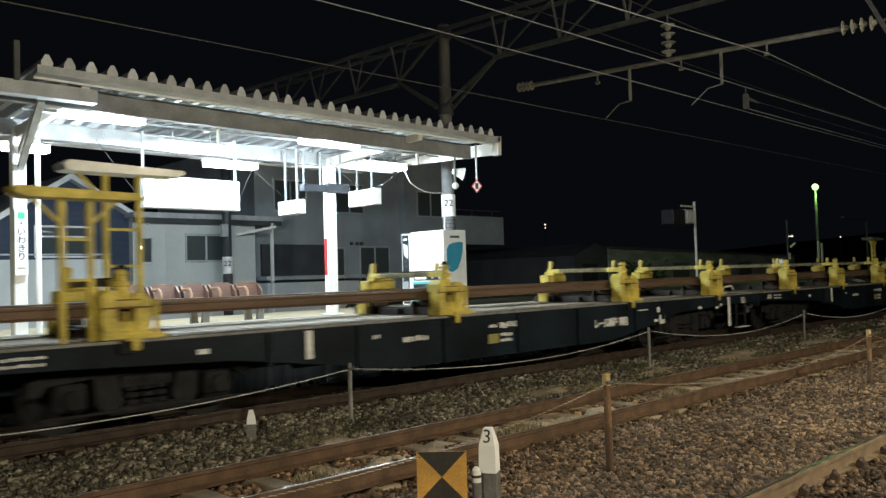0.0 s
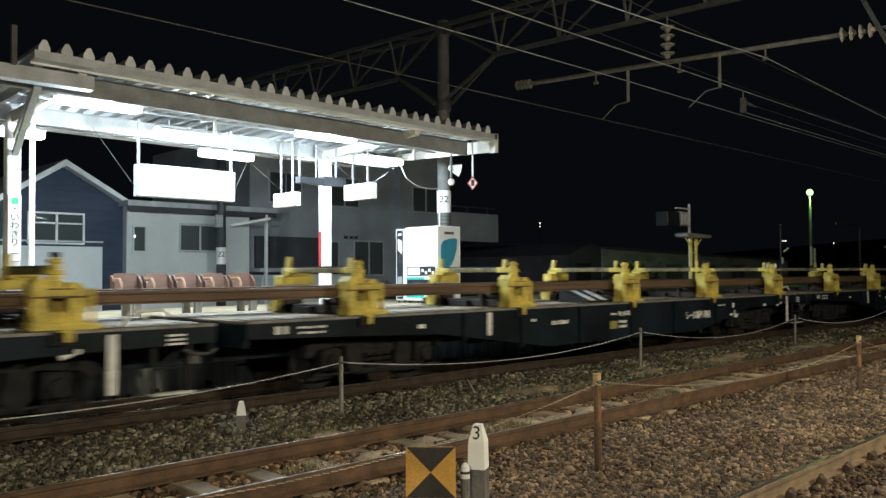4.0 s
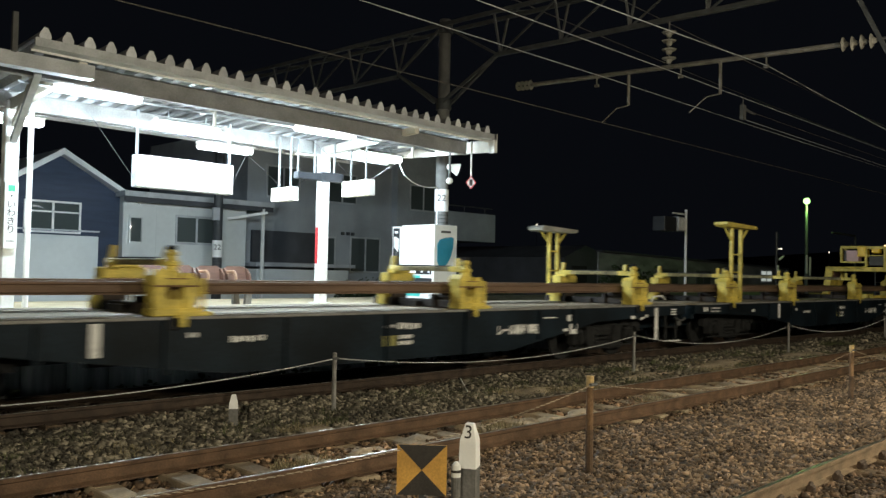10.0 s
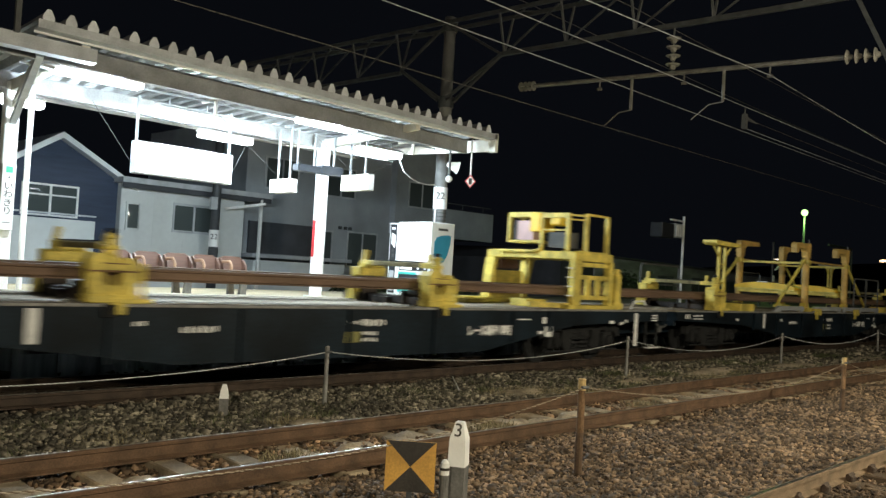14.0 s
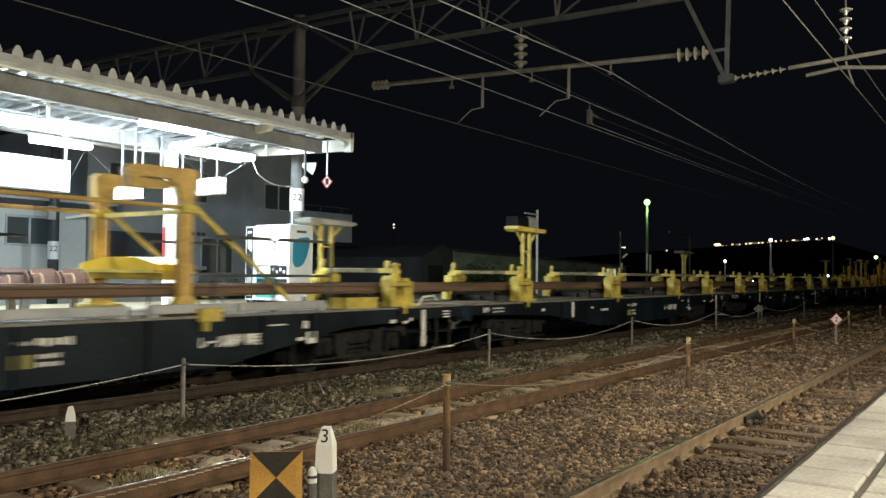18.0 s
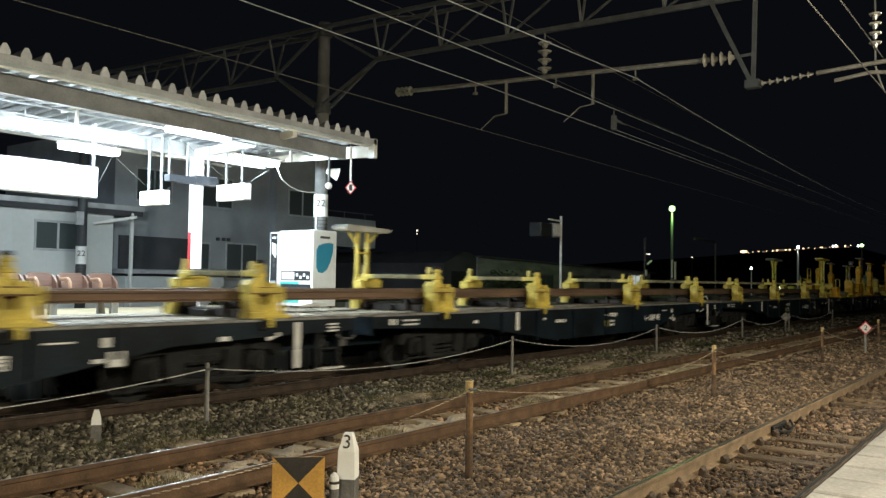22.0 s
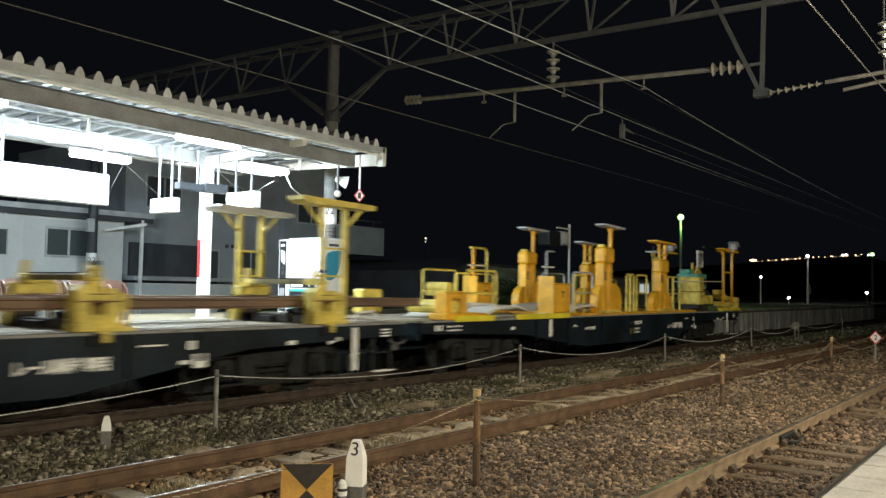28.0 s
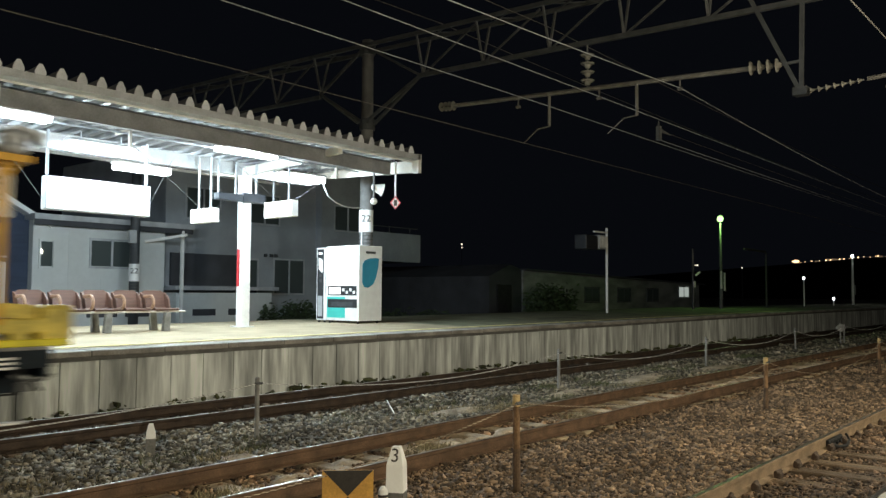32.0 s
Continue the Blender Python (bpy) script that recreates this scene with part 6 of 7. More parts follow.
for z in (ZD + 0.25,):
    for k, y in enumerate((-0.98, -0.74, 0.5, 0.74)):
        ob = whole("long_rail", Geo().prism([(u + y, w + z) for u, w in LOADPROF], "x", -16.2, PITCH_W * 7 + 1.9 + random.uniform(-0.3, 0.3)), LOADRAIL,
                   "long brown new rail lying through the racks of many wagons", "rail", pose(0, 10.2, 0), "long rails")
        load.append(ob)

# ---- machines on the train ----


def railing(parent, x0, x1, y, z0, z1, mt, mid=True):
    r = part("railing", Geo().tube([(x0, y, z0), (x0, y, z1 - 0.06), (x0 + 0.06, y, z1), (x1 - 0.06, y, z1), (x1, y, z1 - 0.06), (x1, y, z0)], 0.025, 6), mt, parent)
    if mid:
        part("middle_bar", Geo().tube([(x0, y, (z0 + z1) / 2), (x1, y, (z0 + z1) / 2)], 0.02, 6), mt, r)
    return r


# fourth wagon: yellow working portal with a control cabinet
D = wagons[3]
cabin = part("work_portal", Geo().box(-2.08, -1.94, -1.3, 0.9, 1.98, 2.13, 0.01), YELLOW, D, "yellow steel work portal standing across the rails")
part("cross_beam", Geo().box(-0.98, -0.84, -1.3, 0.9, 1.98, 2.13, 0.01), YELLOW, cabin)
for y in (-1.24, 0.84):
    part("side_beam", Geo().box(-1.94, -0.98, y - 0.06, y + 0.06, 1.96, 2.15, 0.01), YELLOW, cabin)
part("walkway", Geo().box(-1.94, -0.98, -1.18, 0.78, 2.07, 2.1), YELLOW, cabin, "chequered yellow floor plate")
for x0, x1 in ((-2.1, -1.88), (-0.96, -0.82)):
    part("leg", Geo().box(x0, x1, -1.32, -1.18, 1.07, 1.98, 0.01), YELLOW, cabin)
    part("far_leg", Geo().prism([(0.66, 1.98), (0.9, 1.98), (1.02, 1.08), (0.82, 1.08)], "x", x0, x0 + 0.12), YELLOW, cabin)
part("leg_panel", Geo().prism([(-1.95, 1.1), (-1.0, 1.1), (-1.0, 1.72), (-1.95, 1.72)], "y", 0.86, 0.9), YELLOW, cabin)
part("gear_case", Geo().box(-1.9, -1.3, 0.66, 0.8, 1.75, 1.95, 0.03), BROWNSEAT, cabin, "greasy brown gear case")
for z in (1.24, 1.62, 1.86):
    part("cage_bar", Geo().box(-1.88, -0.96, -1.29, -1.21, z, z + 0.08), YELLOW, cabin)
part("cage_panel", Geo().box(-1.66, -1.5, -1.27, -1.23, 1.32, 1.62), YELLOW, cabin)
part("cage_panel", Geo().box(-1.34, -1.18, -1.27, -1.23, 1.32, 1.62), YELLOW, cabin)
for z in (1.3, 1.47, 1.64, 1.81):
    part("rung", Geo().box(-2.26, -2.1, -1.27, -1.24, z, z + 0.02), WHITE, cabin, "thin pale rung")
for x0, x1, y0, y1, z1 in ((-2.3, -0.6, -1.36, -1.16, 1.14), (-3.1, -0.7, 0.72, 1.1, 1.16), (-2.7, -2.1, -0.7, -0.3, 1.2), (-3.3, -2.4, 0.2, 0.55, 1.15)):
    part("skid", Geo().box(x0, x1, y0, y1, 1.062, z1, 0.012), YELLOW, cabin)
part("skid", Geo().bar((-2.9, -0.9, 1.12), (-1.9, -1.22, 1.12), 0.12, 0.09), YELLOW, cabin)
cab = part("control_cabinet", Geo().box(-2.04, -1.55, -0.42, 0.42, 2.78, 2.88, 0.01).box(-2.04, -1.55, -0.42, 0.42, 2.28, 2.33).box(-2.04, -1.97, 0.35, 0.42, 2.3, 2.8).box(-1.62, -1.55, 0.35, 0.42, 2.3, 2.8).box(-2.04, -1.97, -0.47, -0.4, 2.13, 2.8), YELLOW, D, "yellow framed control cabinet")
part("panel", Geo().box(-1.95, -1.6, -0.16, 0.24, 2.34, 2.72), PINK, cab, "pale pink control panel")
part("edge_plate", Geo().box(-1.97, -1.6, 0.24, 0.3, 2.34, 2.72), GALV, cab)
part("door_panel", Geo().box(-1.95, -1.6, -0.98, -0.52, 2.2, 2.5), GALV, cab, "dark grey lower panel")
part("box", Geo().box(-2.06, -1.6, -0.42, -0.16, 2.5, 2.86, 0.01), SADDLE, cab)
part("lamp", Geo().box(-2.0, -1.7, -0.86, -0.6, 2.62, 2.8, 0.03), SADDLE, cab)
part("top_bar", Geo().box(-2.03, -1.97, -1.08, -0.42, 2.77, 2.86).box(-2.02, -1.98, -1.05, -0.42, 2.52, 2.55), YELLOW, cab)
part("bent_pipe", Geo().tube([(-2.12, 0.5, 2.11), (-2.12, -0.3, 2.11), (-2.1, -0.45, 2.14), (-2.06, -0.5, 2.24)], 0.032, 8), YELLOW, cab)
for x, y, z in ((-2.0, -1.04, 2.86), (-1.7, -1.24, 2.86), (-1.0, -1.24, 2.86)):
    part("post", Geo().box(x - 0.035, x + 0.035, y - 0.035, y + 0.035, 2.1, z), YELLOW, D)
part("rail_bar", Geo().box(-1.7, -1.0, -1.26, -1.22, 2.83, 2.87), YELLOW, D)
part("rail_bar", Geo().bar((-2.0, -1.04, 2.82), (-1.7, -1.24, 2.82), 0.035).bar((-2.0, -1.04, 2.74), (-1.7, -1.24, 2.74), 0.03), YELLOW, D)
part("post", Geo().box(-0.72, -0.56, -1.35, -1.2, 1.07, 1.76, 0.02).box(-0.8, -0.5, -1.36, -1.18, 1.07, 1.2, 0.01).cyl((-0.64, -1.28, 1.76), (-0.64, -1.28, 1.86), 0.06, n=10), YELLOW, D)

# fifth wagon: two portals with boat-shaped saddles
F = wagons[4]
saddle = [(-0.9, 1.66), (-0.88, 1.74), (-0.62, 1.8), (-0.3, 1.84), (0.3, 1.84), (0.62, 1.8), (0.88, 1.74), (0.9, 1.66)]
for x, s in ((-8.16, -1), (-5.0, 1)):
    p = part("saddle_portal", Geo().prism(saddle, "x", x - 0.3, x + 0.3), SADDLE, F, "bright yellow saddle between two posts")
    part("saddle_base", Geo().box(x - 0.22, x + 0.22, -0.95, 0.85, 1.53, 1.62, 0.01).box(x - 0.3, x + 0.3, -0.9, 0.8, 1.62, 1.66), YELLOW, p)
    for y in (-1.07, 0.9):
        part("post", Geo().box(x - 0.085, x + 0.085, y - 0.075, y + 0.075, 1.07, 2.66, 0.02).box(x - 0.11, x - 0.085, y - 0.03, y + 0.03, 1.2, 2.5).box(x + 0.085, x + 0.11, y - 0.03, y + 0.03, 1.2, 2.5), OCHRE, p, "faded ochre post")
        part("head", Geo().prism([(-0.1, 2.6), (0.1, 2.6), (0.16, 2.84), (0.3, 2.92), (1.15, 2.96), (1.18, 3.04), (1.1, 3.08), (-0.05, 3.08), (-0.13, 3.02)] if y > 0 else [(0.1, 2.6), (-0.1, 2.6), (-0.16, 2.78), (-0.28, 2.86), (-0.72, 2.86), (-0.76, 2.72), (-0.9, 2.72), (-0.92, 2.94), (-0.84, 3.0), (0.1, 3.02), (0.15, 2.97)], "y", y - 0.08, y + 0.08), OCHRE, p, m=pose(x, 0, 0))
        part("strut", Geo().bar((x + s * 0.1, y, 2.55), (x + s * 1.95, y, 1.22), 0.065, 0.05), YELLOW, p)
        part("clamp_plate", Geo().box(x - 0.12, x + 0.12, y - 0.1, y + 0.1, 2.42, 2.54, 0.01), YELLOW, p)
        part("foot", Geo().box(x - 0.26, x + 0.28, y - 0.2, y + 0.14, 1.07, 1.17, 0.01).prism([(x - 0.22, 1.17), (x + 0.22, 1.17), (x + 0.1, 1.32), (x - 0.1, 1.32)], "y", y - 0.07, y + 0.07), YELLOW, p)
    part("foot_hook", Geo().box(x + 0.0, x + 0.36, -1.44, -1.37, 0.98, 1.16, 0.01).box(x + 0.06, x + 0.16, -1.43, -1.37, 0.86, 1.0).box(x + 0.0, x + 0.36, -1.4, -1.25, 1.1, 1.16), YELLOW, p)
    part("cross_bar", Geo().box(x - 0.03, x + 0.03, -1.0, 0.85, 2.42, 2.48), YELLOW, p)
    part("side_rail", Geo().tube([(x, -1.1, 1.72), (x - s * 0.1, 0.95, 1.72)], 0.025), YELLOW, p)
    part("pipe_mast", Geo().cyl((x + 0.22, -1.05, 2.5), (x + 0.22, -1.05, 3.14), 0.02, n=6), GALV, p, "thin grey pipe")
for y in (-1.07, 0.9):
    part("tie_rod", Geo().cyl((-8.16, y, 2.5), (-5.0, y, 2.5), 0.03, n=8), OCHRE, F)
for x0, x1 in ((-10.5, -8.9), (-8.1, -6.0), (-5.7, -4.4), (-4.3, -2.55)):
    part("skirt", Geo().box(x0, x1, -1.36, -1.3, 1.1, 1.22, 0.008).box(x0, x0 + 0.12, -1.34, -1.28, 1.03, 1.22).box(x1 - 0.12, x1, -1.34, -1.28, 1.03, 1.22), STEELGREY, F, "grey edge skirt")
part("skirt", Geo().prism([(-11.0, 1.06), (-10.5, 1.22), (-10.5, 1.06)], "y", -1.36, -1.28), STEELGREY, F)
for x in (-12.97, -2.15):
    tb = part("tool_box", Geo().box(x + 0.1, x + 0.88, -1.36, -0.9, 1.062, 1.25, 0.01), YELLOW, F, "flat yellow tool box")
    part("lid", Geo().box(x + 0.12, x + 0.86, -1.34, -0.92, 1.25, 1.266, 0.004), BOLSTERMAT, tb, "dark greasy lid")
for x0, x1, y in ((-13.2, -11.2, 1.25), (-3.9, -2.4, 1.25), (-4.65, -3.55, -1.25), (-3.53, -2.35, -1.25), (-7.6, -5.9, 1.25)):
    railing(F, x0, x1, y, 1.06, 2.13, GALV)

# second wagon: striped board lying on the deck
Bw = wagons[1]
sb = part("striped_board", Geo().prism([(-1.0, 1.065), (-0.3, 1.065), (-0.3, 1.3), (-1.0, 1.1)], "x", -8.28, -6.98), BOGIE, Bw, "black sloping board with broad white slanting stripes")
for k in range(3):
    x = -8.2 + 0.38 * k
    part("stripe", Geo().add([(x, -1.0, 1.104), (x + 0.2, -1.0, 1.104), (x + 0.42, -0.3, 1.304), (x + 0.22, -0.3, 1.304)], [(0, 1, 2, 3)]), PAINTWHITE, sb)

# last wagon: gates and consoles of the unloading machine
K = wagons[8]
for x0, x1 in ((-15.0, -13.72), (-12.9, -10.7)):
    part("side_band", Geo().box(x0, x1, -1.4, -1.3, 1.03, 1.14, 0.008), BAND, K, "bright lemon yellow edge band")
part("floor_plate", Geo().box(-10.0, -2.7, -1.32, 1.3, 1.062, 1.12), ORANGE, K, "yellow floor plates")
CHUTE = [(-0.6, 0.02), (0.0, 0.21), (0.75, 0.24), (1.1, 0.16), (1.1, 0.12), (0.75, 0.2), (0.0, 0.16), (-0.5, 0.0)]
for x, y0, y1 in ((-13.5, -1.3, -0.7), (-14.1, -0.55, 0.1), (-10.0, -1.2, -0.5), (-9.2, 0.2, 1.0), (-7.0, -0.4, 0.4), (-12.0, 0.3, 1.0)):
    part("chute", Geo().prism([(x + a, 1.075 + b) for a, b in CHUTE], "y", y0, y1), CREAM, K, "cream sheet-metal chute")
guide = part("rail_guide", Geo().box(-15.15, -14.98, -1.3, -1.0, 1.1, 1.57, 0.03).box(-14.7, -14.53, -1.3, -1.0, 1.1, 1.57, 0.03).box(-15.15, -14.53, -1.3, -1.0, 1.44, 1.58, 0.04).box(-15.2, -13.9, -1.35, -0.9, 1.062, 1.18, 0.02), ORANGE, K, "heavy yellow guide frame")
part("roller", Geo().cyl((-14.68, -1.0, 1.66), (-14.68, -0.5, 1.66), 0.1).box(-14.76, -14.6, -1.0, -0.5, 1.5, 1.66), YELLOW, guide)
part("roller", Geo().cyl((-14.84, -1.25, 1.3), (-14.84, -0.2, 1.3), 0.13), YELLOW, guide)
part("rail_guide", Geo().box(-15.0, -14.4, 0.9, 1.2, 1.1, 1.6, 0.04), YELLOW, K)
railing(K, -14.15, -13.1, -1.0, 1.1, 2.0, YELLOW)
railing(K, -13.0, -11.75, 1.0, 1.1, 2.05, YELLOW)
for y, s in ((-1.1, -1), (1.05, 1)):
    x0, x1 = (-11.25, -10.5) if s < 0 else (-11.1, -10.45)
    con = part("console", Geo().box(x0, x1, y - 0.2, y + 0.2, 1.14, 1.78, 0.03), ORANGE, K, "orange-yellow operator console")
    part("lid", Geo().box(x0 - 0.02, x1 + 0.02, y - 0.22, y + 0.22, 1.78, 1.8, 0.008), ORANGE, con)
    part("keyhole", Geo().box(x0 + 0.3, x0 + 0.46, y - 0.206, y - 0.2, 1.58, 1.62).box(x0 + 0.36, x0 + 0.4, y - 0.206, y - 0.2, 1.47, 1.58), BROWNPOST, con, "brown handle recess")
    part("cheek", Geo().prism([(x0 - 0.04, 1.14), (x0, 1.14), (x0, 1.92), (x0 - 0.04, 1.95)], "y", y - 0.2, y + 0.2), ORANGE, con, "raised side plate")
    if s > 0:
        part("hand_rail", Geo().tube([(x0 - 0.05, y, 2.62), (x1 - 0.06, y, 2.62), (x1, y, 2.55), (x1, y, 1.79)], 0.026, 6), YELLOW, con, "bent yellow tube frame")
        part("plank", Geo().box(x0 + 0.12, x0 + 0.2, y + 0.03, y + 0.07, 1.79, 2.62), ORANGE, con)
    else:
        part("hand_rail", Geo().tube([(x0 - 0.02, y, 1.8), (x0 - 0.02, y, 2.45), (x0 + 0.03, y, 2.5), (x0 + 0.3, y, 2.5)], 0.02, 6), STEELGREY, con, "thin grey grab rail")
    part("hand_rail", Geo().tube([(x0 - 0.1, y, 2.2), (x1, y, 2.2)] if s > 0 else [(x0 - 0.2, y, 2.15), (x0 + 0.3, y, 2.15)], 0.02, 6), CREAM, con)


def gate_column(parent, x, y, zt, roof_x, roof_z, roof_len, box_h, twin, roof_mat, cheeks):
    """Two uprights under a head box, a mast on one of them and a small lamp roof above."""
    c = part("gate_column", Geo().box(x - 0.27, x - 0.1, y - 0.12, y + 0.12, 1.1, zt - box_h, 0.02), ORANGE, parent, "orange-yellow double column")
    part("upright", Geo().box(x + 0.09, x + 0.25, y - 0.1, y + 0.1, 1.1, zt - box_h, 0.02), ORANGE, c)
    part("head_box", Geo().box(x - 0.28, x + 0.27, y - 0.15, y + 0.15, zt - box_h, zt, 0.05), ORANGE, c)
    part("knob", Geo().box(x - 0.24, x - 0.1, y - 0.09, y + 0.09, zt - 0.02, zt + 0.07, 0.03), YELLOW, c)
    part("bolt_plate", Geo().box(x - 0.24, x - 0.13, y - 0.132, y - 0.12, 1.9, 2.12, 0.004), BROWNPOST, c, "greasy brown plate")
    for d, w, h in cheeks:
        a = x + d * 0.25
        part("cheek", Geo().prism([(a, 1.12), (a + d * w * 0.9, 1.12), (a + d * w, 1.12 + h * 0.35), (a + d * w * 0.9, 1.12 + h * 0.65), (a + d * w * 0.7, 1.12 + h * 0.85), (a + d * w * 0.4, 1.12 + h * 0.97), (a, 1.12 + h)], "y", y - 0.1, y + 0.1), ORANGE, c, "rounded side plate")
    for k in range(5):
        part("rung", Geo().box(x - 0.11, x + 0.1, y - 0.02, y + 0.02, 1.22 + 0.13 * k, 1.25 + 0.13 * k), YELLOW, c)
    part("pedestal", Geo().box(x - 0.5, x + 0.55, y - 0.22, y + 0.2, 1.1, 1.18, 0.02), YELLOW, c)
    for d in ((0,) if twin < 0.1 else (-twin, twin)):
        part("mast", Geo().box(roof_x + d - 0.035, roof_x + d + 0.035, y - 0.035, y + 0.035, zt - 0.02, roof_z), ORANGE, c)
    if twin >= 0.1:
        for z in (zt + 0.1, zt + 0.26):
            part("rung", Geo().box(roof_x - twin, roof_x + twin, y - 0.02, y + 0.02, z, z + 0.035), ORANGE, c)
    for d in (-1, 1):
        part("mast_brace", Geo().bar((roof_x + d * twin, y, roof_z - 0.2), (roof_x + d * (twin + 0.18), y, roof_z - 0.01), 0.025), ORANGE, c)
    part("lamp_roof", Geo().prism([(-roof_len / 2, 0.02), (-roof_len / 2 + 0.15, -0.02), (roof_len / 2, -0.03), (roof_len / 2, 0.02), (-roof_len / 2, 0.05)], "y", y - 0.14, y + 0.14), roof_mat, c, m=pose(roof_x, 0, roof_z))


gate_column(K, -8.52, -1.15, 2.72, -8.2, 3.24, 1.15, 0.4, 0.0, STEELGREY, ((1, 0.55, 0.72), (-1, 0.32, 0.66)))
gate_column(K, -8.62, 1.0, 2.62, -8.35, 3.22, 1.15, 0.32, 0.0, STEELGREY, ((1, 0.42, 0.74), (-1, 0.36, 0.6)))
gate_column(K, -5.0, -1.15, 2.55, -4.9, 3.02, 1.35, 0.38, 0.2, ORANGE, ((-1, 0.42, 0.55), (1, 0.3, 0.5)))
gate_column(K, -5.22, 1.0, 2.42, -5.25, 3.02, 1.15, 0.36, 0.17, STEELGREY, ((-1, 0.4, 0.6), (1, 0.4, 0.6)))
for x0, x1, y, z0, z, mt in ((-10.06, -9.58, -1.15, 1.12, 2.0, YELLOW), (-9.93, -8.96, -1.05, 1.12, 2.07, STEELGREY), (-7.13, -6.92, -1.1, 1.12, 2.09, YELLOW), (-6.88, -6.66, -1.1, 1.12, 2.09, YELLOW), (-6.6, -5.96, -1.15, 1.12, 2.08, YELLOW),
                         (-7.6, -6.4, 1.15, 1.12, 2.1, STEELGREY), (-4.48, -4.1, -1.15, 1.12, 2.08, YELLOW), (-4.05, -3.57, -1.15, 1.12, 2.08, YELLOW), (-4.0, -3.0, 1.15, 1.12, 2.0, YELLOW), (-11.6, -10.0, 1.15, 1.12, 2.0, YELLOW)):
    railing(K, x0, x1, y, z0, z, mt)
gen = part("yellow_engine_box", Geo().box(-1.88, -1.42, -1.15, -0.42, 1.27, 1.66, 0.03).box(-1.82, -1.42, -1.12, -0.46, 1.66, 2.13, 0.04), YELLOW, K, "yellow engine cover")
part("seam", Geo().box(-1.83, -1.415, -1.125, -0.45, 1.655, 1.675), BROWNPOST, gen)
part("latch", Geo().box(-1.7, -1.6, -1.16, -1.15, 1.5, 1.56), GALV, gen)
part("skid", Geo().box(-2.1, -0.6, -0.95, 0.9, 1.07, 1.15).box(-1.9, -1.4, -1.1, -0.46, 1.15, 1.27).box(-1.1, -0.7, -0.6, 0.5, 1.15, 1.3), BOLSTERMAT, gen)
teal = part("teal_generator", Geo().box(-1.12, -0.3, -0.8, -0.1, 1.76, 2.25, 0.03), TEAL, K, "teal generator housing")
part("air_filter", Geo().box(-1.05, -0.72, -0.5, -0.15, 2.25, 2.4, 0.03), TEAL, teal)
part("louvre", Geo().box(-0.55, -0.38, -0.806, -0.8, 1.85, 2.1), BOGIE, teal)
part("drawbar", Geo().prism([(-1.2, 1.7), (-0.4, 1.76), (0.3, 1.6), (0.9, 1.38), (0.9, 1.3), (-0.3, 1.5), (-1.2, 1.5)], "y", -0.8, 0.3), BOLSTERMAT, teal, "dark sloping engine frame")
for x in (-1.05, -0.6, -0.1):
    part("engine_leg", Geo().box(x - 0.05, x + 0.05, -0.7, -0.62, 1.15, 1.6).box(x - 0.12, x + 0.12, -0.74, -0.6, 1.15, 1.22), BROWNPOST, teal, "greasy brown leg")
part("valve_block", Geo().box(-1.3, -1.0, -1.1, -0.85, 1.28, 1.5, 0.02), YELLOW, gen)
part("valve_block", Geo().box(-0.75, -0.5, -1.1, -0.85, 1.28, 1.56, 0.02), YELLOW, gen)
part("hand_rail", Geo().tube([(-4.2, -1.2, 1.95), (0.15, -1.2, 2.02)], 0.016, 6), CREAM, K)
part("beak", Geo().prism([(0.0, 1.75), (0.5, 1.55), (1.1, 1.5), (1.3, 1.4), (1.1, 1.35), (0.3, 1.42), (0.0, 1.6)], "y", -1.2, -0.9), YELLOW, K, "yellow bent guide arm")
part("end_block", Geo().box(-0.1, 1.2, -1.3, -0.95, 1.2, 1.36, 0.02).box(1.15, 1.5, -1.3, -0.9, 1.1, 1.5, 0.04).box(0.2, 0.35, -1.32, -1.0, 1.07, 1.3).box(0.85, 1.0, -1.32, -1.0, 1.07, 1.3), YELLOW, K, "yellow end buffer beam")
part("end_block", Geo().box(-0.4, 1.45, -1.36, -1.2, 1.062, 1.14, 0.01), BAND, K)
part("end_block", Geo().box(1.15, 1.45, 0.8, 1.3, 1.07, 1.5, 0.04), YELLOW, K)
end = part("end_portal", Geo().box(-0.205, -0.135, -1.34, -1.27, 1.3, 3.0).box(0.66, 0.73, -1.34, -1.27, 1.3, 3.0).box(-0.14, 0.67, -1.32, -1.29, 2.3, 2.35).bar((-0.17, -1.305, 2.8), (-0.36, -1.305, 2.99), 0.04).bar((0.7, -1.305, 2.8), (0.85, -1.305, 2.99), 0.04), ORANGE, K, "orange end portal")
part("top", Geo().prism([(-0.5, 3.07), (-0.3, 2.99), (0.93, 2.99), (0.95, 3.06), (-0.48, 3.1)], "y", -1.45, -1.16), ORANGE, end)
part("warning_label", Geo().box(0.2, 0.46, -1.456, -1.45, 3.0, 3.06), WHITE, end, "pale label")
side2 = part("side_portal", Geo().box(-0.41, -0.33, 0.95, 1.05, 1.1, 2.98).box(0.53, 0.61, 0.95, 1.05, 1.1, 2.98).box(-0.35, 0.55, 0.98, 1.02, 2.32, 2.38).bar((-0.37, 1.0, 2.75), (-0.6, 1.0, 3.0), 0.06).bar((0.57, 1.0, 2.75), (0.75, 1.0, 3.0), 0.06), YELLOW, K)
part("top", Geo().box(-0.6, 0.55, 0.8, 1.2, 2.98, 3.03), STEELGREY, side2)
part("top", Geo().box(0.6, 1.3, 0.8, 1.2, 2.98, 3.05), SADDLE, side2)
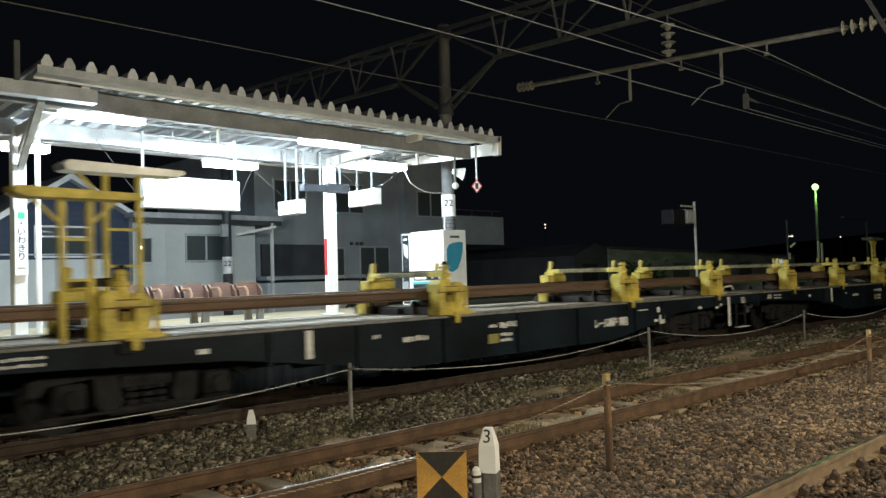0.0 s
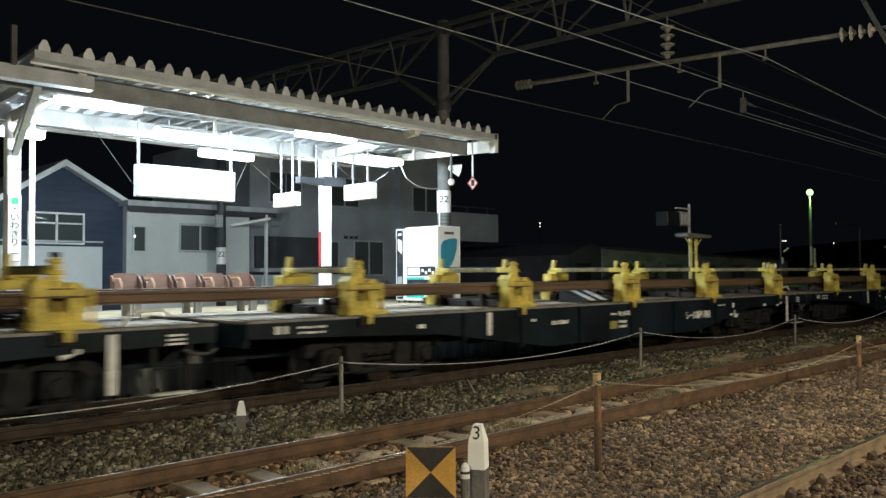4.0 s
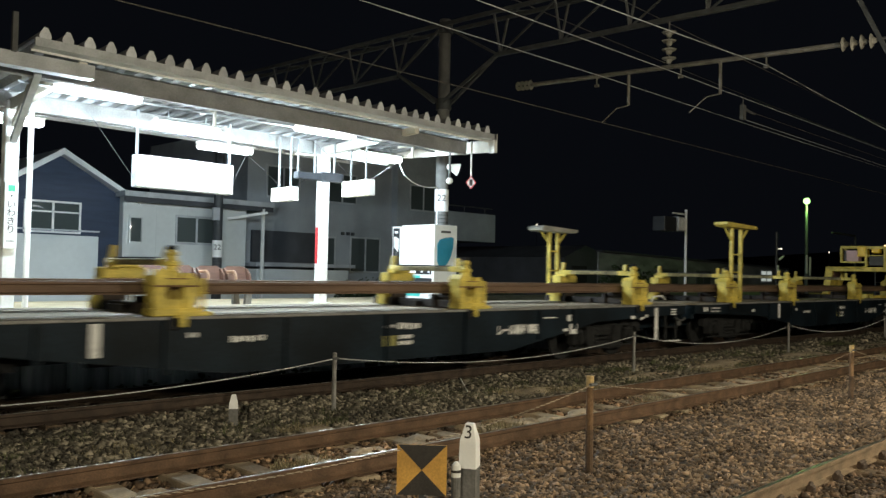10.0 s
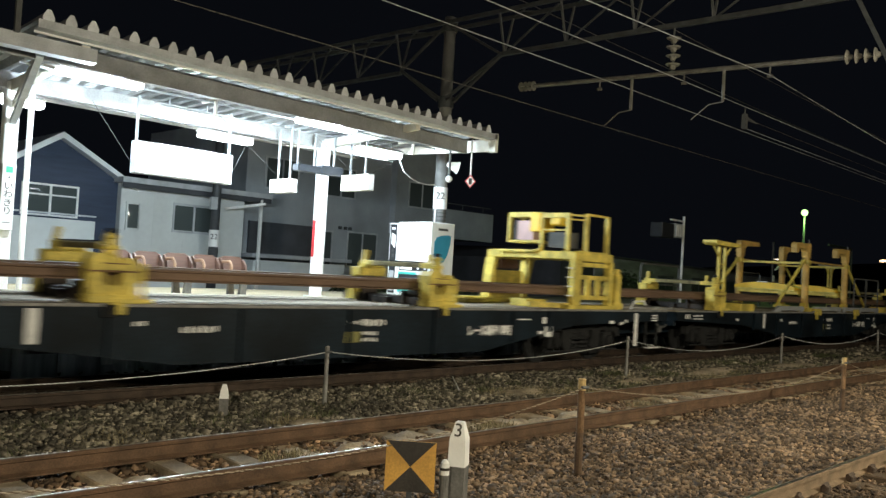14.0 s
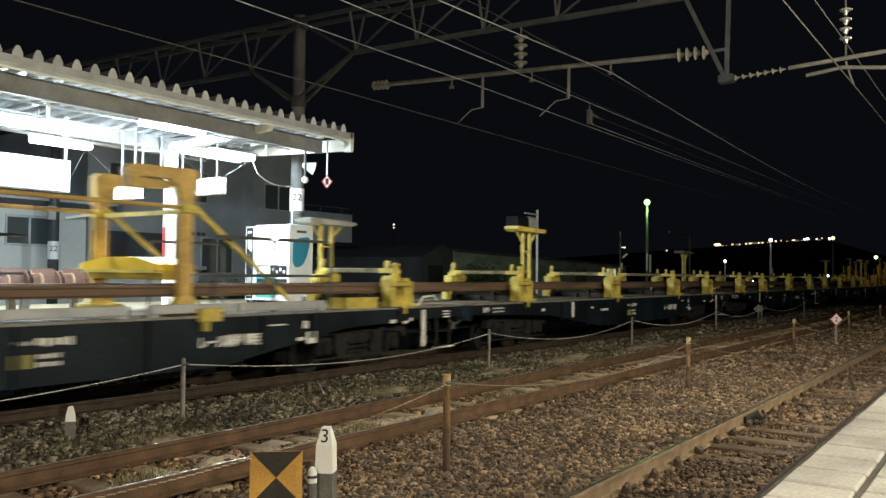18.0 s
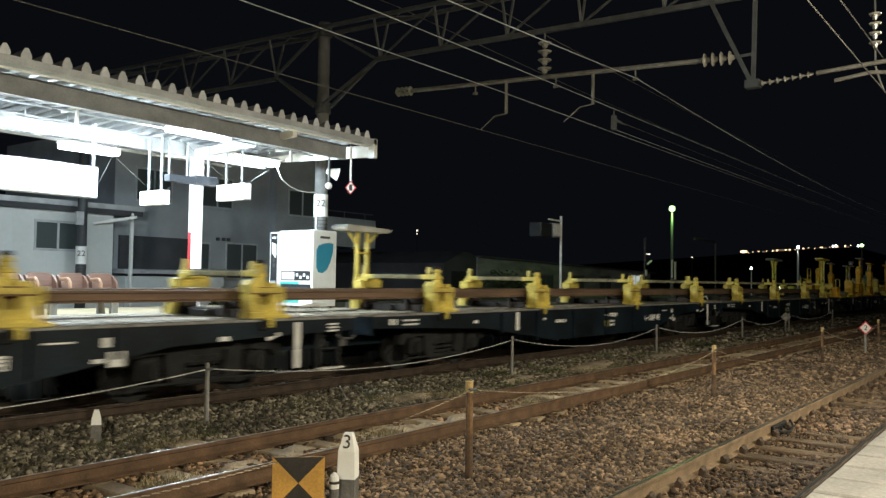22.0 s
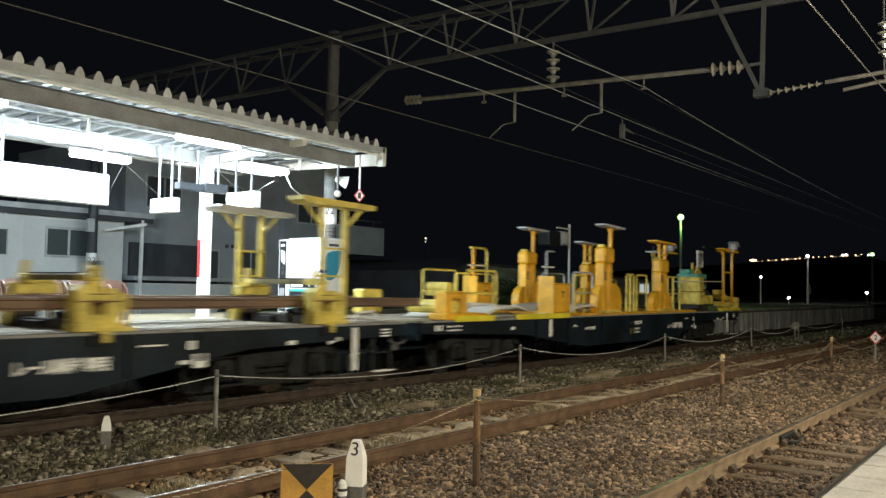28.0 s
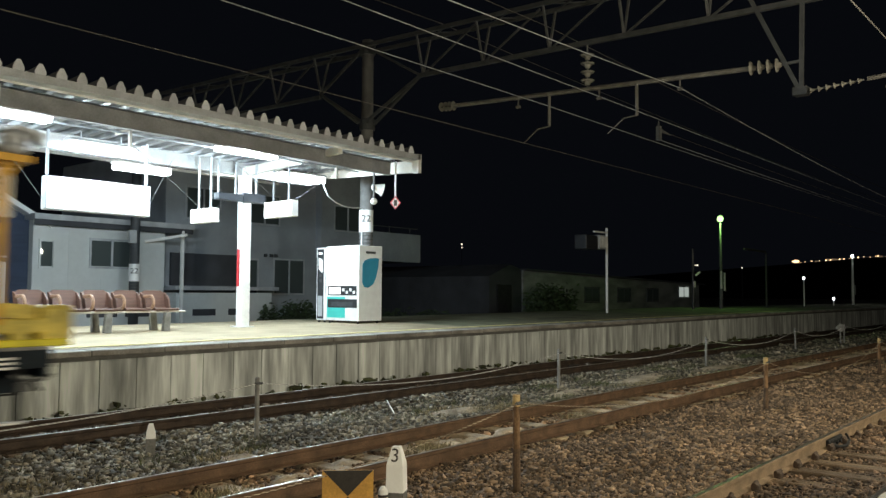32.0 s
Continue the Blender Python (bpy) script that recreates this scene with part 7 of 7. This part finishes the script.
for x, y, z in ((0.8, -1.3, 3.08), (1.1, 1.0, 3.08)):
    fl = part("floodlight", Geo().lathe(x, y, [(0.09, z), (0.15, z + 0.03), (0.15, z + 0.09), (0.11, z + 0.11), (0.15, z + 0.15), (0.14, z + 0.23), (0.04, z + 0.26)], 14), STEELGREY, K, "grey domed floodlight, switched off", smooth=True)
    part("hood", Geo().prism([(-0.2, z + 0.22), (0.0, z + 0.3), (0.26, z + 0.24), (0.3, z + 0.12), (0.24, z + 0.12), (0.2, z + 0.2), (0.0, z + 0.25)], "y", y - 0.13, y + 0.13), STEELGREY, fl, m=pose(x, 0, 0))
    part("bracket", Geo().box(x - 0.04, x + 0.04, y - 0.04, y + 0.04, z - 0.05, z + 0.02), GALV, fl)
nb = part("notice_board", Geo().box(0.74, 1.28, -0.12, -0.08, 2.52, 3.1), WHITE, K, "white notice board with grey lines")
for k in range(6):
    part("line", Geo().box(0.82, 1.08 + 0.06 * (k % 3), -0.126, -0.12, 2.64 + 0.065 * k, 2.665 + 0.065 * k), DARKSTEEL, nb)
stand = part("stand", Geo().box(0.62, 1.2, -0.1, -0.04, 2.3, 2.38), YELLOW, K)
for x, z in ((0.38, 2.66), (0.8, 2.55), (1.0, 2.55)):
    part("upright", Geo().box(x - 0.05, x + 0.05, -0.1, -0.04, 1.4, z), YELLOW, stand)
TRAIN = [(0, 17.63), (1, 14.26), (2, 10.84), (3, 7.32), (4, 3.65), (5, -0.13), (6, -3.97), (7, -7.87), (8, -11.86), (9, -15.94), (10, -20.19), (11, -24.61), (12, -29.12), (13, -33.68), (14, -38.37), (15, -43.26), (16, -48.26), (17, -53.35), (18, -58.52), (19, -63.79), (20, -69.09), (21, -74.40), (22, -79.78), (23, -85.28), (24, -90.90), (25, -96.59), (26, -102.35), (27, -108.14), (28, -113.99), (29, -119.89), (30, -125.89), (31, -131.97), (32, -138.15)]
# ---- motion of the train ----


def motions():
    for k, w in enumerate(wagons):
        walk(w, [(t, pose(x + PITCH_W * k, 10.2, 0)) for t, x in TRAIN])
    for ob in load:
        walk(ob, [(t, pose(x, 10.2, 0)) for t, x in TRAIN])
    ts, xs = [t for t, x in TRAIN], [x for t, x in TRAIN]
    turn = [(k * 0.1, -math.degrees((float(np.interp(k * 0.1, ts, xs)) - xs[0]) / -0.43)) for k in range(321)]
    for ob in wheelsets:
        at = ob.location.copy()
        walk(ob, [(t, pose(at.x, at.y, at.z, 0, a, 0)) for t, a in turn])


motions()
